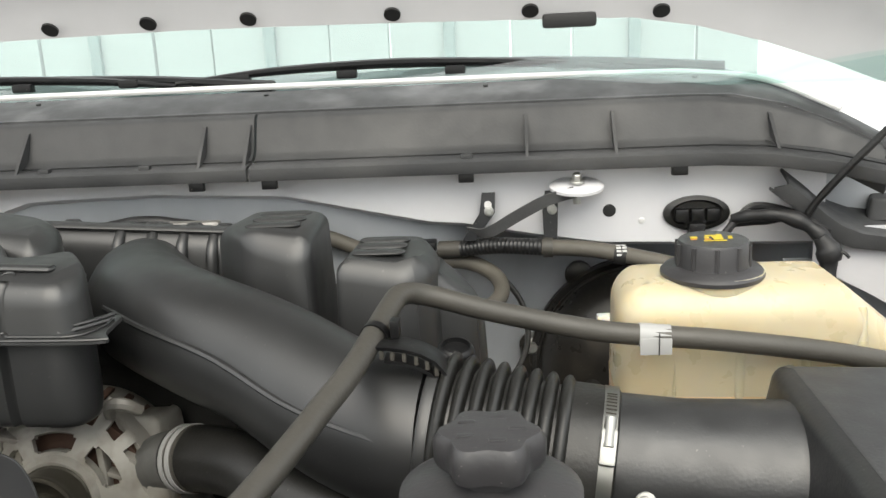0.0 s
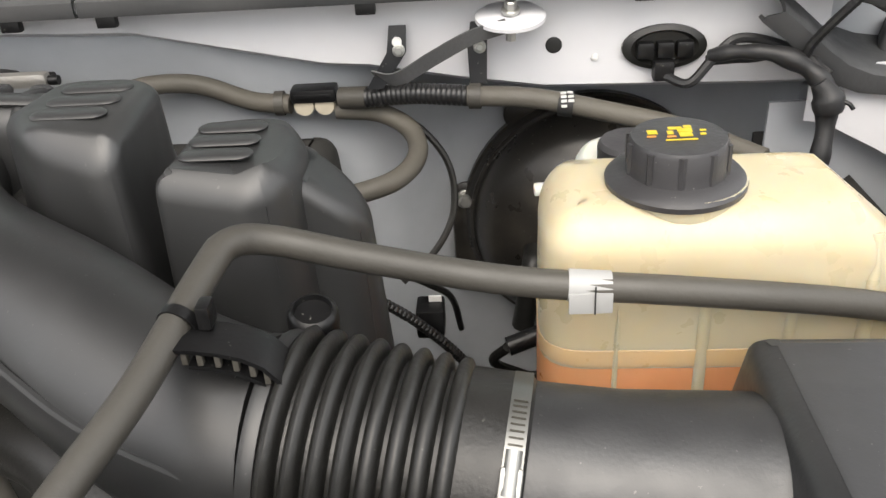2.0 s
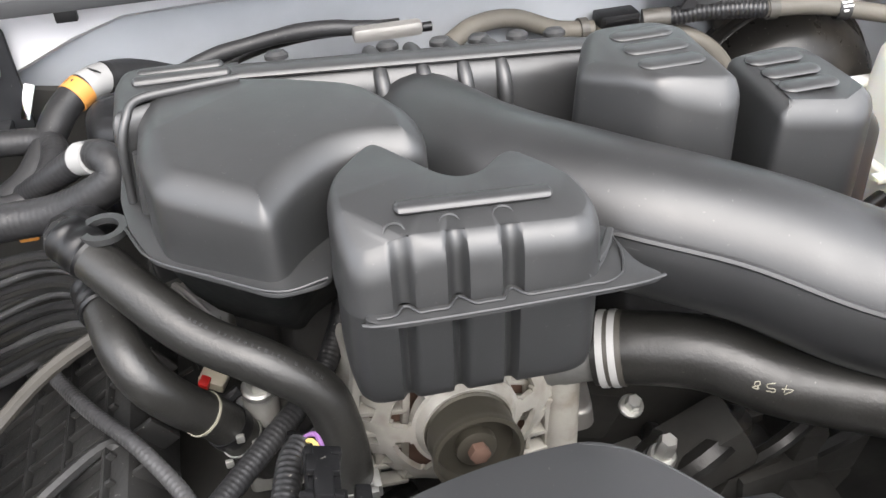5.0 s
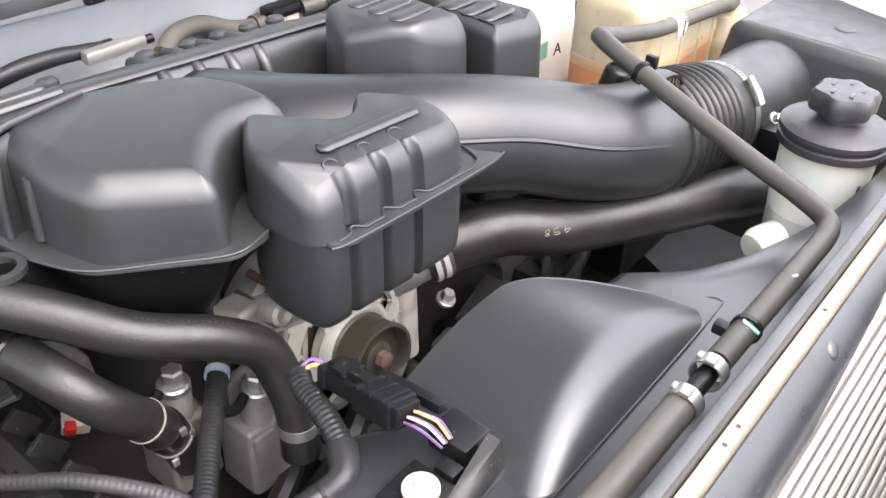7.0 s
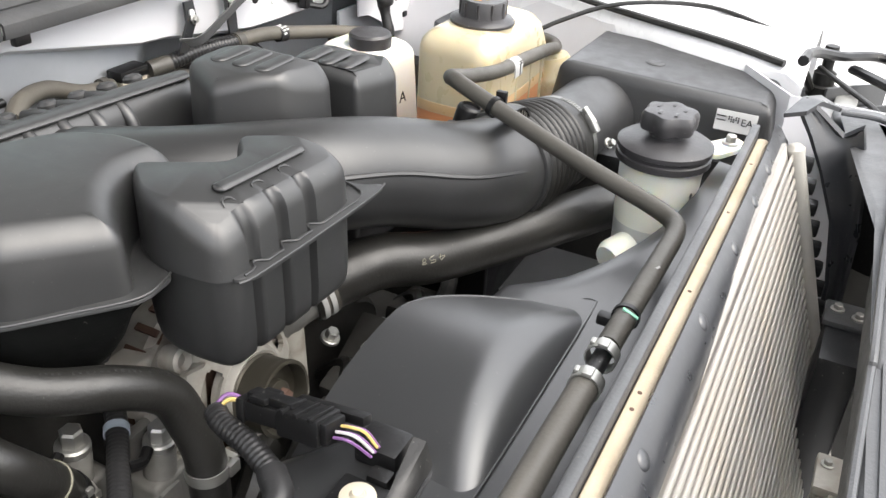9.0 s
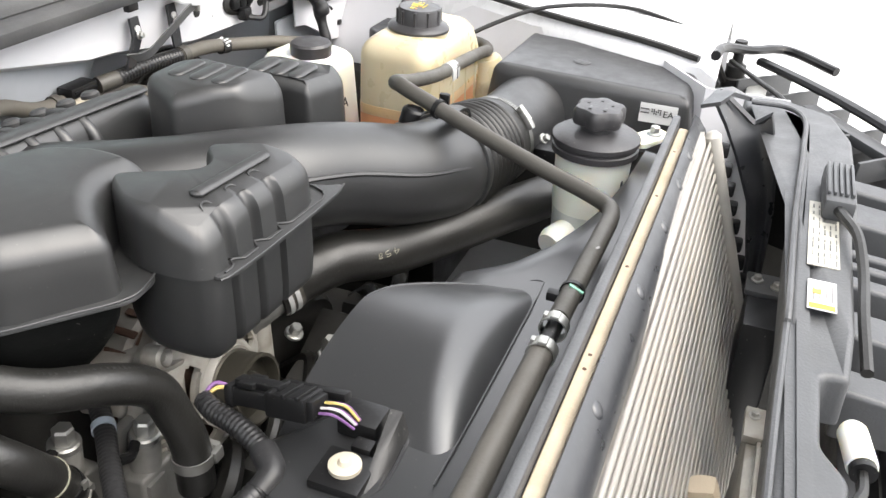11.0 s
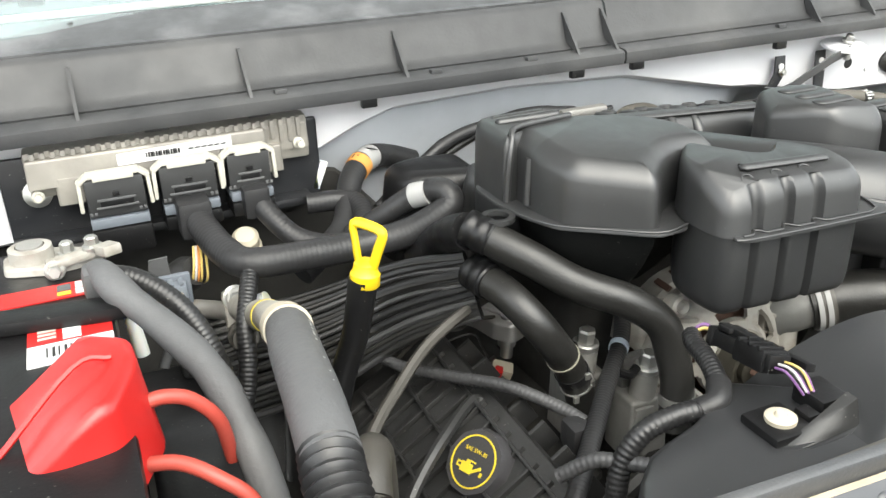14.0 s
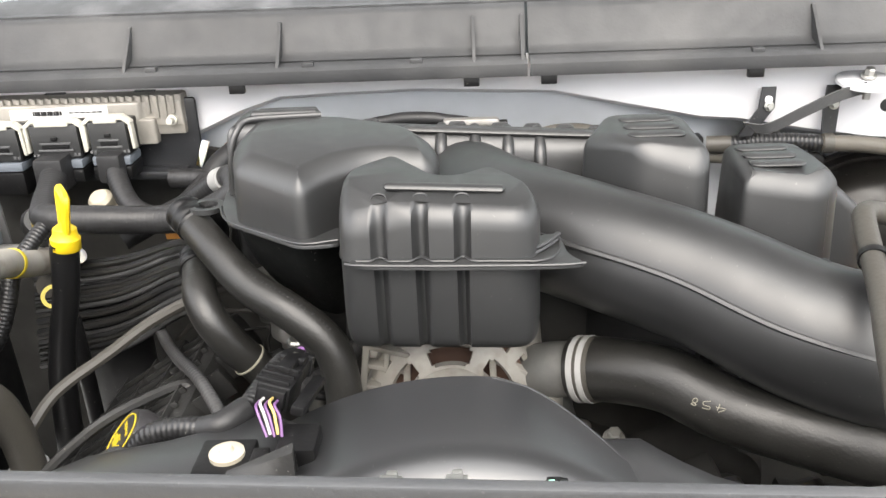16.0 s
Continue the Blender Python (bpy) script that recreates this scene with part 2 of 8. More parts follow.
gl.new(shine.outputs[0], pane_mix.inputs[2])
gl.new(pane_mix.outputs[0], gn["Material Output"].inputs[0])
SHED = mat("pale_ribbed_sheet", (0.31, 0.33, 0.33), 0.5, vary=0.03, stain=0.15, stain_color=(0.5, 0.55, 0.54), stain_scale=1.5)
CHROME_BAND = mat("stainless_band", (0.3, 0.3, 0.285), 0.4, metal=1.0, stain=0.4, stain_color=(0.25, 0.24, 0.22), stain_scale=60)

# ---- building helpers ----
K, DROP = 1.17, -0.2     # the plan's units to metres, and the height of its zero
PLAN = Matrix.Translation((0, 0, DROP)) @ Matrix.Scale(K, 4)
BASE = {}


def thing(name, at, label, category, group="", kind=""):
    """An empty at the base of a thing."""
    ob = new(name)
    ob.empty_display_size = 0.02
    ob.location = PLAN @ Vector(at)
    BASE[ob] = ob.location.copy()
    return tagged(ob, label, category, group, kind)


def finish(name, bm, material, sharp=40):
    me = bpy.data.meshes.new(name)
    bmesh.ops.recalc_face_normals(bm, faces=bm.faces[:])
    for f in bm.faces:
        f.smooth = True
    bm.to_mesh(me)
    bm.free()
    me.materials.append(material)
    me.set_sharp_from_angle(angle=radians(sharp))
    return me


def part(name, bm, material, parent, label="", sharp=40):
    """Links a bmesh, drawn in the plan, as one mesh under a thing or a part."""
    bm.transform(Matrix.Translation(-BASE[parent]) @ PLAN)
    ob = new(name, finish(name, bm, material, sharp))
    ob.parent = parent
    BASE[ob] = BASE[parent]
    return tagged(ob, label)


def solo(name, bm, material, label, category, group="", kind="", sharp=40):
    """A thing of one mesh, with its origin at its base."""
    bm.transform(PLAN)
    lo = [min(v.co[i] for v in bm.verts) for i in range(3)]
    hi = [max(v.co[i] for v in bm.verts) for i in range(3)]
    base = Vector(((lo[0] + hi[0]) / 2, (lo[1] + hi[1]) / 2, lo[2]))
    bm.transform(Matrix.Translation(-base))
    ob = new(name, finish(name, bm, material, sharp))
    ob.location = base
    BASE[ob] = base
    return tagged(ob, label, category, group, kind)


def box(x0, x1, y0, y1, z0, z1, bev=0.0, bm=None, seg=2, turn=None):
    """A box with rounded edges; turn: a matrix about its centre."""
    own = bmesh.new()
    bmesh.ops.create_cube(own, size=1)
    bmesh.ops.scale(own, vec=(x1 - x0, y1 - y0, z1 - z0), verts=own.verts[:])
    if bev:
        bmesh.ops.bevel(own, geom=own.edges[:], offset=bev, segments=seg, profile=0.6, affect="EDGES")
    c = Matrix.Translation(((x0 + x1) / 2, (y0 + y1) / 2, (z0 + z1) / 2))
    own.transform(c @ turn if turn else c)
    return merge(bm, own)


def merge(bm, own):
    if bm is None:
        return own
    me = bpy.data.meshes.new("join")
    own.to_mesh(me)
    own.free()
    bm.from_mesh(me)
    bpy.data.meshes.remove(me)
    return bm


def spline(pts, steps):
    """Catmull-Rom through the points."""
    p = [Vector(q) for q in pts]
    if len(p) == 2:
        return [p[0].lerp(p[1], i / steps) for i in range(steps + 1)]
    p = [2 * p[0] - p[1], *p, 2 * p[-1] - p[-2]]
    out = []
    for i in range(1, len(p) - 2):
        a, b, c, d = p[i - 1:i + 3]
        for j in range(steps):
            t = j / steps
            out.append(0.5 * (2 * b + (c - a) * t + (2 * a - 5 * b + 4 * c - d) * t * t + (3 * b - a - 3 * c + d) * t ** 3))
    out.append(p[-2])
    return out


def sweep(pts, r, seg=14, steps=6, rib=None, flat=1.0, bm=None, wobble=0.0, up=(0, 0, 1)):
    """A round tube along a smooth line. r: a radius, or one a point; rib: (pitch, depth) of corrugations; flat: height to width."""
    own = bmesh.new()
    line = spline(pts, steps)
    n = len(line)
    if isinstance(r, (tuple, list)):
        rad = []
        for i in range(n):
            u = i / (n - 1) * (len(r) - 1)
            k = min(int(u), len(r) - 2)
            rad.append(r[k] + (r[k + 1] - r[k]) * (u - k))
    else:
        rad = [r] * n
    if rib:
        length = [0.0]
        for a, b in zip(line, line[1:]):
            length.append(length[-1] + (b - a).length)
        count = max(2, int(length[-1] / rib[0]))
        fine, frad = [], []
        for i in range(count * 4 + 1):
            s = length[-1] * i / (count * 4)
            k = max(j for j in range(n) if length[j] <= s + 1e-9)
            k = min(k, n - 2)
            u = (s - length[k]) / max(1e-9, length[k + 1] - length[k])
            fine.append(line[k].lerp(line[k + 1], u))
            frad.append(rad[k] + (rad[k + 1] - rad[k]) * u - (0, 0.4, 1, 0.4)[i % 4] * rib[1])
        line, rad, n = fine, frad, len(fine)
    rings = []
    side = None
    for i, c in enumerate(line):
        d = (line[min(i + 1, n - 1)] - line[max(i - 1, 0)]).normalized()
        if side is None:
            side = d.cross(Vector(up))
            side = (side if side.length > 0.05 else d.cross(Vector((1, 0, 0)))).normalized()
        else:
            side = (side - d * side.dot(d)).normalized()
        top = side.cross(d)
        w = 1 + wobble * noise.noise(Vector(c) * 60)
        rings.append([own.verts.new(c + rad[i] * w * (math.cos(a) * side + flat * math.sin(a) * top))
                      for a in (2 * math.pi * k / seg for k in range(seg))])
    for a, b in zip(rings, rings[1:]):
        for k in range(seg):
            own.faces.new((a[k], a[(k + 1) % seg], b[(k + 1) % seg], b[k]))
    own.faces.new(rings[0])
    own.faces.new(rings[-1])
    return merge(bm, own)


def ring(at, way, r, width, thick=0.0012, seg=24, bm=None):
    """A band round a hose."""
    return lathe([(r, -width / 2), (r + thick, -width / 2), (r + thick, width / 2), (r, width / 2)], at, way, seg, bm, closed=True)


def lathe(profile, at, way=(0, 0, 1), seg=24, bm=None, closed=False, wave=None):
    """A turned body: (radius, height) pairs about an axis. wave: (count, depth) of lobes."""
    own = bmesh.new()
    rings = []
    for r, h in profile:
        if r < 1e-6:
            rings.append([own.verts.new((0, 0, h))])
        else:
            row = []
            for k in range(seg):
                a = 2 * math.pi * k / seg
                q = r * (1 + (wave[1] * math.cos(wave[0] * a) if wave else 0))
                row.append(own.verts.new((q * math.cos(a), q * math.sin(a), h)))
            rings.append(row)
    pairs = list(zip(rings, rings[1:])) + ([(rings[-1], rings[0])] if closed else [])
    for a, b in pairs:
        for k in range(seg):
            j = (k + 1) % seg
            if len(a) == 1 and len(b) == 1:
                continue
            if len(a) == 1:
                own.faces.new((a[0], b[j], b[k]))
            elif len(b) == 1:
                own.faces.new((a[k], a[j], b[0]))
            else:
                own.faces.new((a[k], a[j], b[j], b[k]))
    if not closed:
        for row in (rings[0], rings[-1]):
            if len(row) > 2:
                own.faces.new(row)
    q = Vector((0, 0, 1)).rotation_difference(Vector(way).normalized())
    own.transform(Matrix.Translation(at) @ q.to_matrix().to_4x4())
    return merge(bm, own)


def rounded(poly, r, n=4):
    """A polygon with its corners rounded; r: one radius or one a corner."""
    out = []
    m = len(poly)
    for i in range(m):
        a, b, c = (Vector(poly[j % m][:2]) for j in (i - 1, i, i + 1))
        rr = r[i] if isinstance(r, (list, tuple)) else r
        d0 = min(rr, (a - b).length * 0.49)
        d1 = min(rr, (c - b).length * 0.49)
        p, q = b + (a - b).normalized() * d0, b + (c - b).normalized() * d1
        for k in range(n + 1):
            t = k / n
            out.append((1 - t) ** 2 * p + 2 * t * (1 - t) * b + t * t * q)
    return out


def inset(poly, d):
    """A dense polygon drawn in by d."""
    m = len(poly)
    area = sum(poly[i].x * poly[(i + 1) % m].y - poly[(i + 1) % m].x * poly[i].y for i in range(m))
    s = 1 if area > 0 else -1
    out = []
    for i in range(m):
        t = poly[(i + 1) % m] - poly[i - 1]
        if t.length < 1e-9:
            out.append(poly[i].copy())
            continue
        t.normalize()
        out.append(poly[i] + s * d * Vector((-t.y, t.x)))
    return out


def mould(poly, z0, top, edge=0.012, r=0.015, draft=0.004, n=4, bm=None, arc=5, m=None, crown=None):
    """A moulded hollow-looking body: a rounded outline drawn up from z0 to top (a height, or a function of x, y) with a rounded upper edge."""
    own = bmesh.new()
    base = rounded(poly, r, n)
    z = top if callable(top) else (lambda x, y: top)
    rows = [[own.verts.new((p.x, p.y, z0)) for p in base]]
    for k in range(arc + 1):
        a = k / arc * math.pi / 2
        pts = inset(base, draft + edge * (1 - math.cos(a)))
        rows.append([own.verts.new((p.x, p.y, z(p.x, p.y) - edge * (1 - math.sin(a)))) for p in pts])
    if crown:
        c = sum((p for p in base), Vector((0, 0))) / len(base)
        rim = inset(base, draft + edge)
        for f, lift in ((0.5, 0.75), (1.0, 1.0)):
            q = [p.lerp(c, crown[0] * f) for p in rim]
            rows.append([own.verts.new((p.x, p.y, z(p.x, p.y) + crown[1] * lift)) for p in q])
    for a, b in zip(rows, rows[1:]):
        for k in range(len(a)):
            j = (k + 1) % len(a)
            own.faces.new((a[k], a[j], b[j], b[k]))
    own.faces.new(rows[0])
    cap = own.faces.new(rows[-1])
    bmesh.ops.triangulate(own, faces=[cap])
    if m:
        own.transform(m)
    return merge(bm, own)


def even(poly, r, step=0.0016):
    """A rounded polygon as points at even steps, turned so that its left side faces in."""
    p = rounded(poly, r, 8)
    if sum(a.x * b.y - b.x * a.y for a, b in zip(p, p[1:] + p[:1])) < 0:
        p.reverse()
    out = []
    carry = 0.0
    for a, b in zip(p, p[1:] + p[:1]):
        d = (b - a).length
        while carry < d:
            out.append(a.lerp(b, carry / d))
            carry += step
        carry -= d
    return out


def tiered(poly, r, levels, grooves=(), step=0.0016, rear=1.0):
    """A moulded shell from its outline: levels of (inset, height or function of x and y, share of the grooves).
    grooves: (x, half width, depth) of upright flutes pressed into the front wall; rear: the share of the insets at the far side."""
    own = bmesh.new()
    base = even(poly, r, step)
    m = len(base)
    ways = []
    for i in range(m):
        t = (base[(i + 1) % m] - base[i - 1]).normalized()
        ways.append(Vector((-t.y, t.x)))
    soft = [sum((ways[(i + k) % m] for k in range(-4, 5)), Vector((0, 0))) / 9 for i in range(m)]
    rows = []
    for draw, z, share in levels:
        row = []
        flat = []
        for p, w in zip(base, soft):
            q = p + w * draw * (1 + (rear - 1) * min(1, max(0, 0.5 - w.y)))
            if share and w.y > 0.6:
                for gx, half, deep in grooves:
                    u = (p.x - gx) / half
                    if abs(u) < 1:
                        q = q + w * deep * share * (1 - u * u) ** 0.7
            flat.append(q)
        for _ in range(0 if grooves else int(draw / 0.0007)):     # keeps deep insets from folding at tight corners
            flat = [(flat[k - 1] + 2 * flat[k] + flat[(k + 1) % m]) / 4 for k in range(m)]
        for q in flat:
            row.append(own.verts.new((q.x, q.y, z(q.x, q.y) if callable(z) else z)))
        rows.append(row)
    for a, b in zip(rows, rows[1:]):
        for k in range(m):
            j = (k + 1) % m
            own.faces.new((a[k], a[j], b[j], b[k]))
    own.faces.new(rows[0])
    cap = own.faces.new(rows[-1])
    bmesh.ops.triangulate(own, faces=[cap])
    return own


def pill(a, b, w, h, bm=None, normal=(0, 0, 1)):
    """A raised rounded bar from a to b, w wide and h high."""
    p, q = Vector(a), Vector(b)
    d = (q - p).normalized() * w / 2
    line = [p - d, p - d * 0.8, p - d * 0.4, p, p.lerp(q, 0.5), q, q + d * 0.4, q + d * 0.8, q + d]
    return sweep(line, [w * 0.06, w * 0.3, w * 0.46, w / 2, w / 2, w / 2, w * 0.46, w * 0.3, w * 0.06], 12, 2, flat=2 * h / w, bm=bm, up=normal)


def sheet(rows, thick=0.0, bm=None):
    """A surface through rows of points, given thickness downwards along its normals."""
    own = bmesh.new()
    grid = [[own.verts.new(p) for p in row] for row in rows]
    for a, b in zip(grid, grid[1:]):
        for k in range(len(a) - 1):
            own.faces.new((a[k], a[k + 1], b[k + 1], b[k]))
    if thick:
        bmesh.ops.recalc_face_normals(own, faces=own.faces[:])
        bmesh.ops.solidify(own, geom=own.faces[:], thickness=thick)
    return merge(bm, own)


def obox(at, way, up, dims, bev=0.001, bm=None):
    """A box laid along way: its length, width and height."""
    f = Vector(way).normalized()
    u = Vector(up)
    u = (u - f * u.dot(f)).normalized()
    m = Matrix((f, u.cross(f), u)).transposed().to_4x4()
    l, w, h = dims
    own = box(-l / 2, l / 2, -w / 2, w / 2, -h / 2, h / 2, bev)
    own.transform(Matrix.Translation(at) @ m)
    return merge(bm, own)


def funnel(poly, z1, z0, at, shrink, r=0.012):
    """A shell that narrows from its outline at z1 towards at below."""
    own = bmesh.new()
    base = rounded(poly, r, 3)
    c = Vector(at)
    rows = []
    for k in range(6):
        f = k / 5
        q = 1 - (1 - shrink) * f ** 1.6
        rows.append([own.verts.new((c.x + (p.x - c.x) * q, c.y + (p.y - c.y) * q, z1 + (z0 - z1) * f)) for p in base])
    for a, b in zip(rows, rows[1:]):
        for k in range(len(a)):
            own.faces.new((a[k], a[(k + 1) % len(a)], b[(k + 1) % len(a)], b[k]))
    own.faces.new(rows[0])
    own.faces.new(rows[-1])
    return own


def bolt(name, at, way, r, h, material, parent, label=""):
    bm = lathe([(r * 1.5, 0), (r * 1.5, h * 0.25), (r * 1.3, h * 0.32)], at, way, 18)
    q = Vector(at) + Vector(way).normalized() * h * 0.3
    lathe([(r, 0), (r, h * 0.6), (r * 0.8, h * 0.7), (0, h * 0.7)], q, way, 6, bm)
    return part(name, bm, material, parent, label, 30)

# ---- the vehicle's body round the bay ----
CENTRE = -0.27

bm = bmesh.new()
bmesh.ops.create_grid(bm, x_segments=8, y_segments=8, size=400)
bm.transform(Matrix.Translation((0, 0, 0.171)))
solo("ground", bm, ASPHALT, "pale concrete ground around the truck", "ground", kind="structure")


def fender(side):
    """A white wing: a flat inner ledge, a crowned top and the flank."""
    ys = [0.245, 0.25, 0.255, 0.265, 0.3, 0.4, 0.5, 0.6, 0.75, 0.95, 1.2, 1.5]
    inner = [0.60, 0.60, 0.60, 0.60, 0.605, 0.64, 0.68, 0.73, 0.80, 0.84, 0.86, 0.88]
    rows = []
    for y, i in zip(ys, inner):
        drop = max(0, 0.265 - y) * 0.6
        rows.append([(CENTRE + side * x, y, z - drop) for x, z in
                     ((i, 1.16), (i + 0.002, 1.235), (i + 0.012, 1.246), (i + 0.05, 1.262), (i + 0.12, 1.275), (i + 0.2, 1.262), (i + 0.25, 1.22), (i + 0.27, 1.12), (i + 0.27, 0.75))])
    return sheet(rows, 0.004)


for s in (1, -1):
    wing = thing("fender", (CENTRE + s * 0.85, 0.6, 0.75), "white painted steel front wing of the truck", "fender", kind="structure")
    part("fender_panel", fender(s), WHITE_PAINT, wing)
    line = [(CENTRE + s * x, y, z) for x, y, z in ((0.605, 0.27, 1.245), (0.635, 0.35, 1.25), (0.69, 0.5, 1.252), (0.775, 0.68, 1.254), (0.84, 0.88, 1.254))]
    part("rubber_seal", sweep(line, 0.0045, 8, 6), RUBBER, wing, "thin black rubber edge seal")

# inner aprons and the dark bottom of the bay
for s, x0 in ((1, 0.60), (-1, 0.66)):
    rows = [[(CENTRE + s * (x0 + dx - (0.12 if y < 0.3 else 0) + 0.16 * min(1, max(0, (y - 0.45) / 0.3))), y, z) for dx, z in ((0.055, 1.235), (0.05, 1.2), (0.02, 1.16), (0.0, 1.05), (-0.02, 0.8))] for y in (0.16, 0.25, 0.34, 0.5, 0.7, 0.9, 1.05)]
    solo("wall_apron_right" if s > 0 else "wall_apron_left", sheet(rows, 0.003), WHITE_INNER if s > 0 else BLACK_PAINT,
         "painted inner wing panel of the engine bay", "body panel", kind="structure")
solo("floor_bay", box(CENTRE - 0.7, CENTRE + 0.7, 0.1, 1.1, 0.66, 0.70), ENGINE, "dirty dark crossmember and undertray below the engine", "undertray", kind="structure")

# firewall
bm = bmesh.new()
low = [(-1.0, 1.2), (-0.62, 1.22), (-0.543, 1.253), (-0.5, 1.272), (-0.459, 1.285), (-0.40, 1.287), (-0.318, 1.289), (-0.17, 1.283), (-0.10, 1.268), (-0.014, 1.25), (0.024, 1.247), (0.1, 1.233), (0.17, 1.222), (0.34, 1.217), (0.40, 1.216)]
rows = [[(x, 0.882, 1.322) for x, z in low], [(x, 0.877, 1.312) for x, z in low], [(x, 0.876, (1.312 + z) / 2) for x, z in low],
        [(x, 0.877, z + 0.004) for x, z in low], [(x, 0.884, z) for x, z in low]]
white = solo("wall_bulkhead_upper", sheet(rows, 0.003), WHITE_INNER, "white painted upper bulkhead panel below the cowl", "bulkhead", kind="structure")
def recess(x):
    u = min(1, max(0, (x - 0.0) / 0.1))
    v = min(1, max(0, (x - 0.35) / 0.05))
    return 0.085 * u * u * (3 - 2 * u) * (1 - v)


rows = [[(x, y + recess(x) * f, z) for x in [-1.0 + 0.04 * i for i in range(39)]] for y, z, f in
        ((0.886, 1.30, 0), (0.888, 1.28, 0), (0.893, 1.262, 0.15), (0.902, 1.235, 0.6), (0.91, 1.2, 1), (0.915, 1.15, 1), (0.918, 1.0, 1), (0.918, 0.7, 1))]
solo("wall_bulkhead", sheet(rows, 0.003), SHADED_PANEL, "firewall behind the engine, white paint greyed for its shade", "bulkhead", kind="structure")

# added dark sheet that stands in for the shade low on the firewall
rows = [[(x, y + 0.006 * math.sin(x * 23) * (z < 1.1), z + (0.085 * min(1, max(0, (-0.47 - x) / 0.06)) if z > 1.12 else 0)) for x in [-1.0 + 0.06 * i for i in range(17)]] for y, z in ((0.905, 1.155), (0.898, 1.148), (0.9, 1.1), (0.9, 0.95), (0.9, 0.7))]
solo("firewall_shade_sheet", sheet(rows, 0.008), ENGINE, "dark sheet added for the shade low on the firewall", "insulation")

# right-hand corner under the cowl
side = thing("wall_bulkhead_corner", (0.46, 0.85, 1.1), "white painted corner panel between bulkhead and wing", "bulkhead", kind="structure")
rows = [[(x, 0.846 + 0.9 * max(0, 0.41 - x) ** 1.2, z0 + (1.24 - z0) * f) for x, z0 in ((0.385, 1.19), (0.40, 1.19), (0.418, 1.18), (0.44, 1.168), (0.47, 1.15), (0.49, 1.146), (0.53, 1.145), (0.6, 1.145))] for f in (1, 0.75, 0.5, 0.25, 0.04, 0)]
part("panel", sheet(rows, 0.004), WHITE_INNER, side)
part("lower_panel", sheet([[(x, 0.875, z) for x in (0.36, 0.45, 0.52, 0.62)] for z in (1.2, 1.1, 0.9)], 0.004), SHADED_PANEL, side)
part("seam", sweep([(0.466, 0.845, 1.218), (0.467, 0.845, 1.19), (0.475, 0.845, 1.184), (0.499, 0.845, 1.17)], 0.0009, 6, 4), HOSE_GREY, side)
part("clip", box(0.462, 0.488, 0.838, 0.846, 1.218, 1.226, 0.001), PLASTIC_DARK, side, "small black retaining clip")
part("plug", box(0.493, 0.505, 0.839, 0.846, 1.165, 1.174, 0.003), PLASTIC_DARK, side)
part("screw", lathe([(0.0028, 0), (0.002, 0.002), (0, 0.002)], (0.482, 0.846, 1.195), (0, -1, 0), 10), CREAM_PLASTIC, side)
part("hole", lathe([(0.0016, 0), (0.0016, 0.001), (0, 0.001)], (0.468, 0.846, 1.168), (0, -1, 0), 8), LABEL_BLACK, side)

# second added sheet, dark in place of shade deep behind the brake parts
rows = [[(x, y + recess(x) - 0.085, z) for x in [-0.08 + 0.04 * i for i in range(17)]] for y, z in ((1.0, 0.82), (0.99, 0.81), (0.985, 0.78), (0.98, 0.7))]
solo("lower_shade_sheet", sheet(rows, 0.008), ENGINE, "dark sheet added for the shade behind the brake parts", "insulation")
# added sheet, darkens the low inner wing that shows under the duct
rows = [[(x - 0.012, y, z) for x, z in ((0.45 - 0.12 * (y < 0.3), 1.13), (0.44 - 0.12 * (y < 0.3), 1.12), (0.43 - 0.12 * (y < 0.3), 0.95), (0.42, 0.7))] for y in (0.16, 0.28, 0.32, 0.5, 0.7, 0.84, 0.99)]
solo("wing_shade_sheet", sheet(rows, 0.006), ENGINE, "dark sheet added to keep the inner wing dark below the duct", "liner")

# added backing, keeps the gaps beside the front panel dark
solo("side_backing", sheet([[(0.29 - 0.05 * (z < 1), y, z) for z in (1.165, 1.15, 0.95, 0.7)] for y in (-0.06, 0.05, 0.15, 0.2)], 0.006), ENGINE, "dark backing added below the headlamp to cover bright ground", "baffle")

# cowl
cowl = thing("cowl", (CENTRE, 0.9, 1.3), "black plastic cowl trim below the windscreen with stiffening ribs", "cowl panel", kind="structure")


def cowl_strip(x0, x1, prof, thick=0.003):
    n = max(2, int((x1 - x0) / 0.05))
    rows = []
    for y, z in prof:
        row = []
        for i in range(n + 1):
            x = x0 + (x1 - x0) * i / n
            far = max(0, x - 0.28) ** 2 * 2.2 + max(0, -0.95 - x) ** 2 * 2.2
            row.append((x, y - far * 0.9, z - far * (0.9 if y > 0.87 else 0.35)))
        rows.append(row)
    return sheet(rows, thick)


lip = [(0.846, 1.3065), (0.8395, 1.3075), (0.838, 1.3120), (0.8385, 1.3200), (0.842, 1.3225), (0.862, 1.3245)]
wall = [(0.8625, 1.3260), (0.868, 1.3285), (0.874, 1.3340), (0.887, 1.3660), (0.891, 1.3705), (0.897, 1.3725)]
upper = [(0.8975, 1.3745), (0.905, 1.3750), (0.912, 1.3755), (0.918, 1.3800), (0.945, 1.3880), (0.962, 1.3925), (0.968, 1.3910)]
part("lip", cowl_strip(-1.1, -0.199, lip), COWL, cowl)
part("lip", cowl_strip(-0.196, 0.44, lip), COWL, cowl)
part("rear_face", cowl_strip(-1.1, -0.199, wall), COWL, cowl)
part("rear_face", cowl_strip(-0.196, 0.44, wall), COWL, cowl)
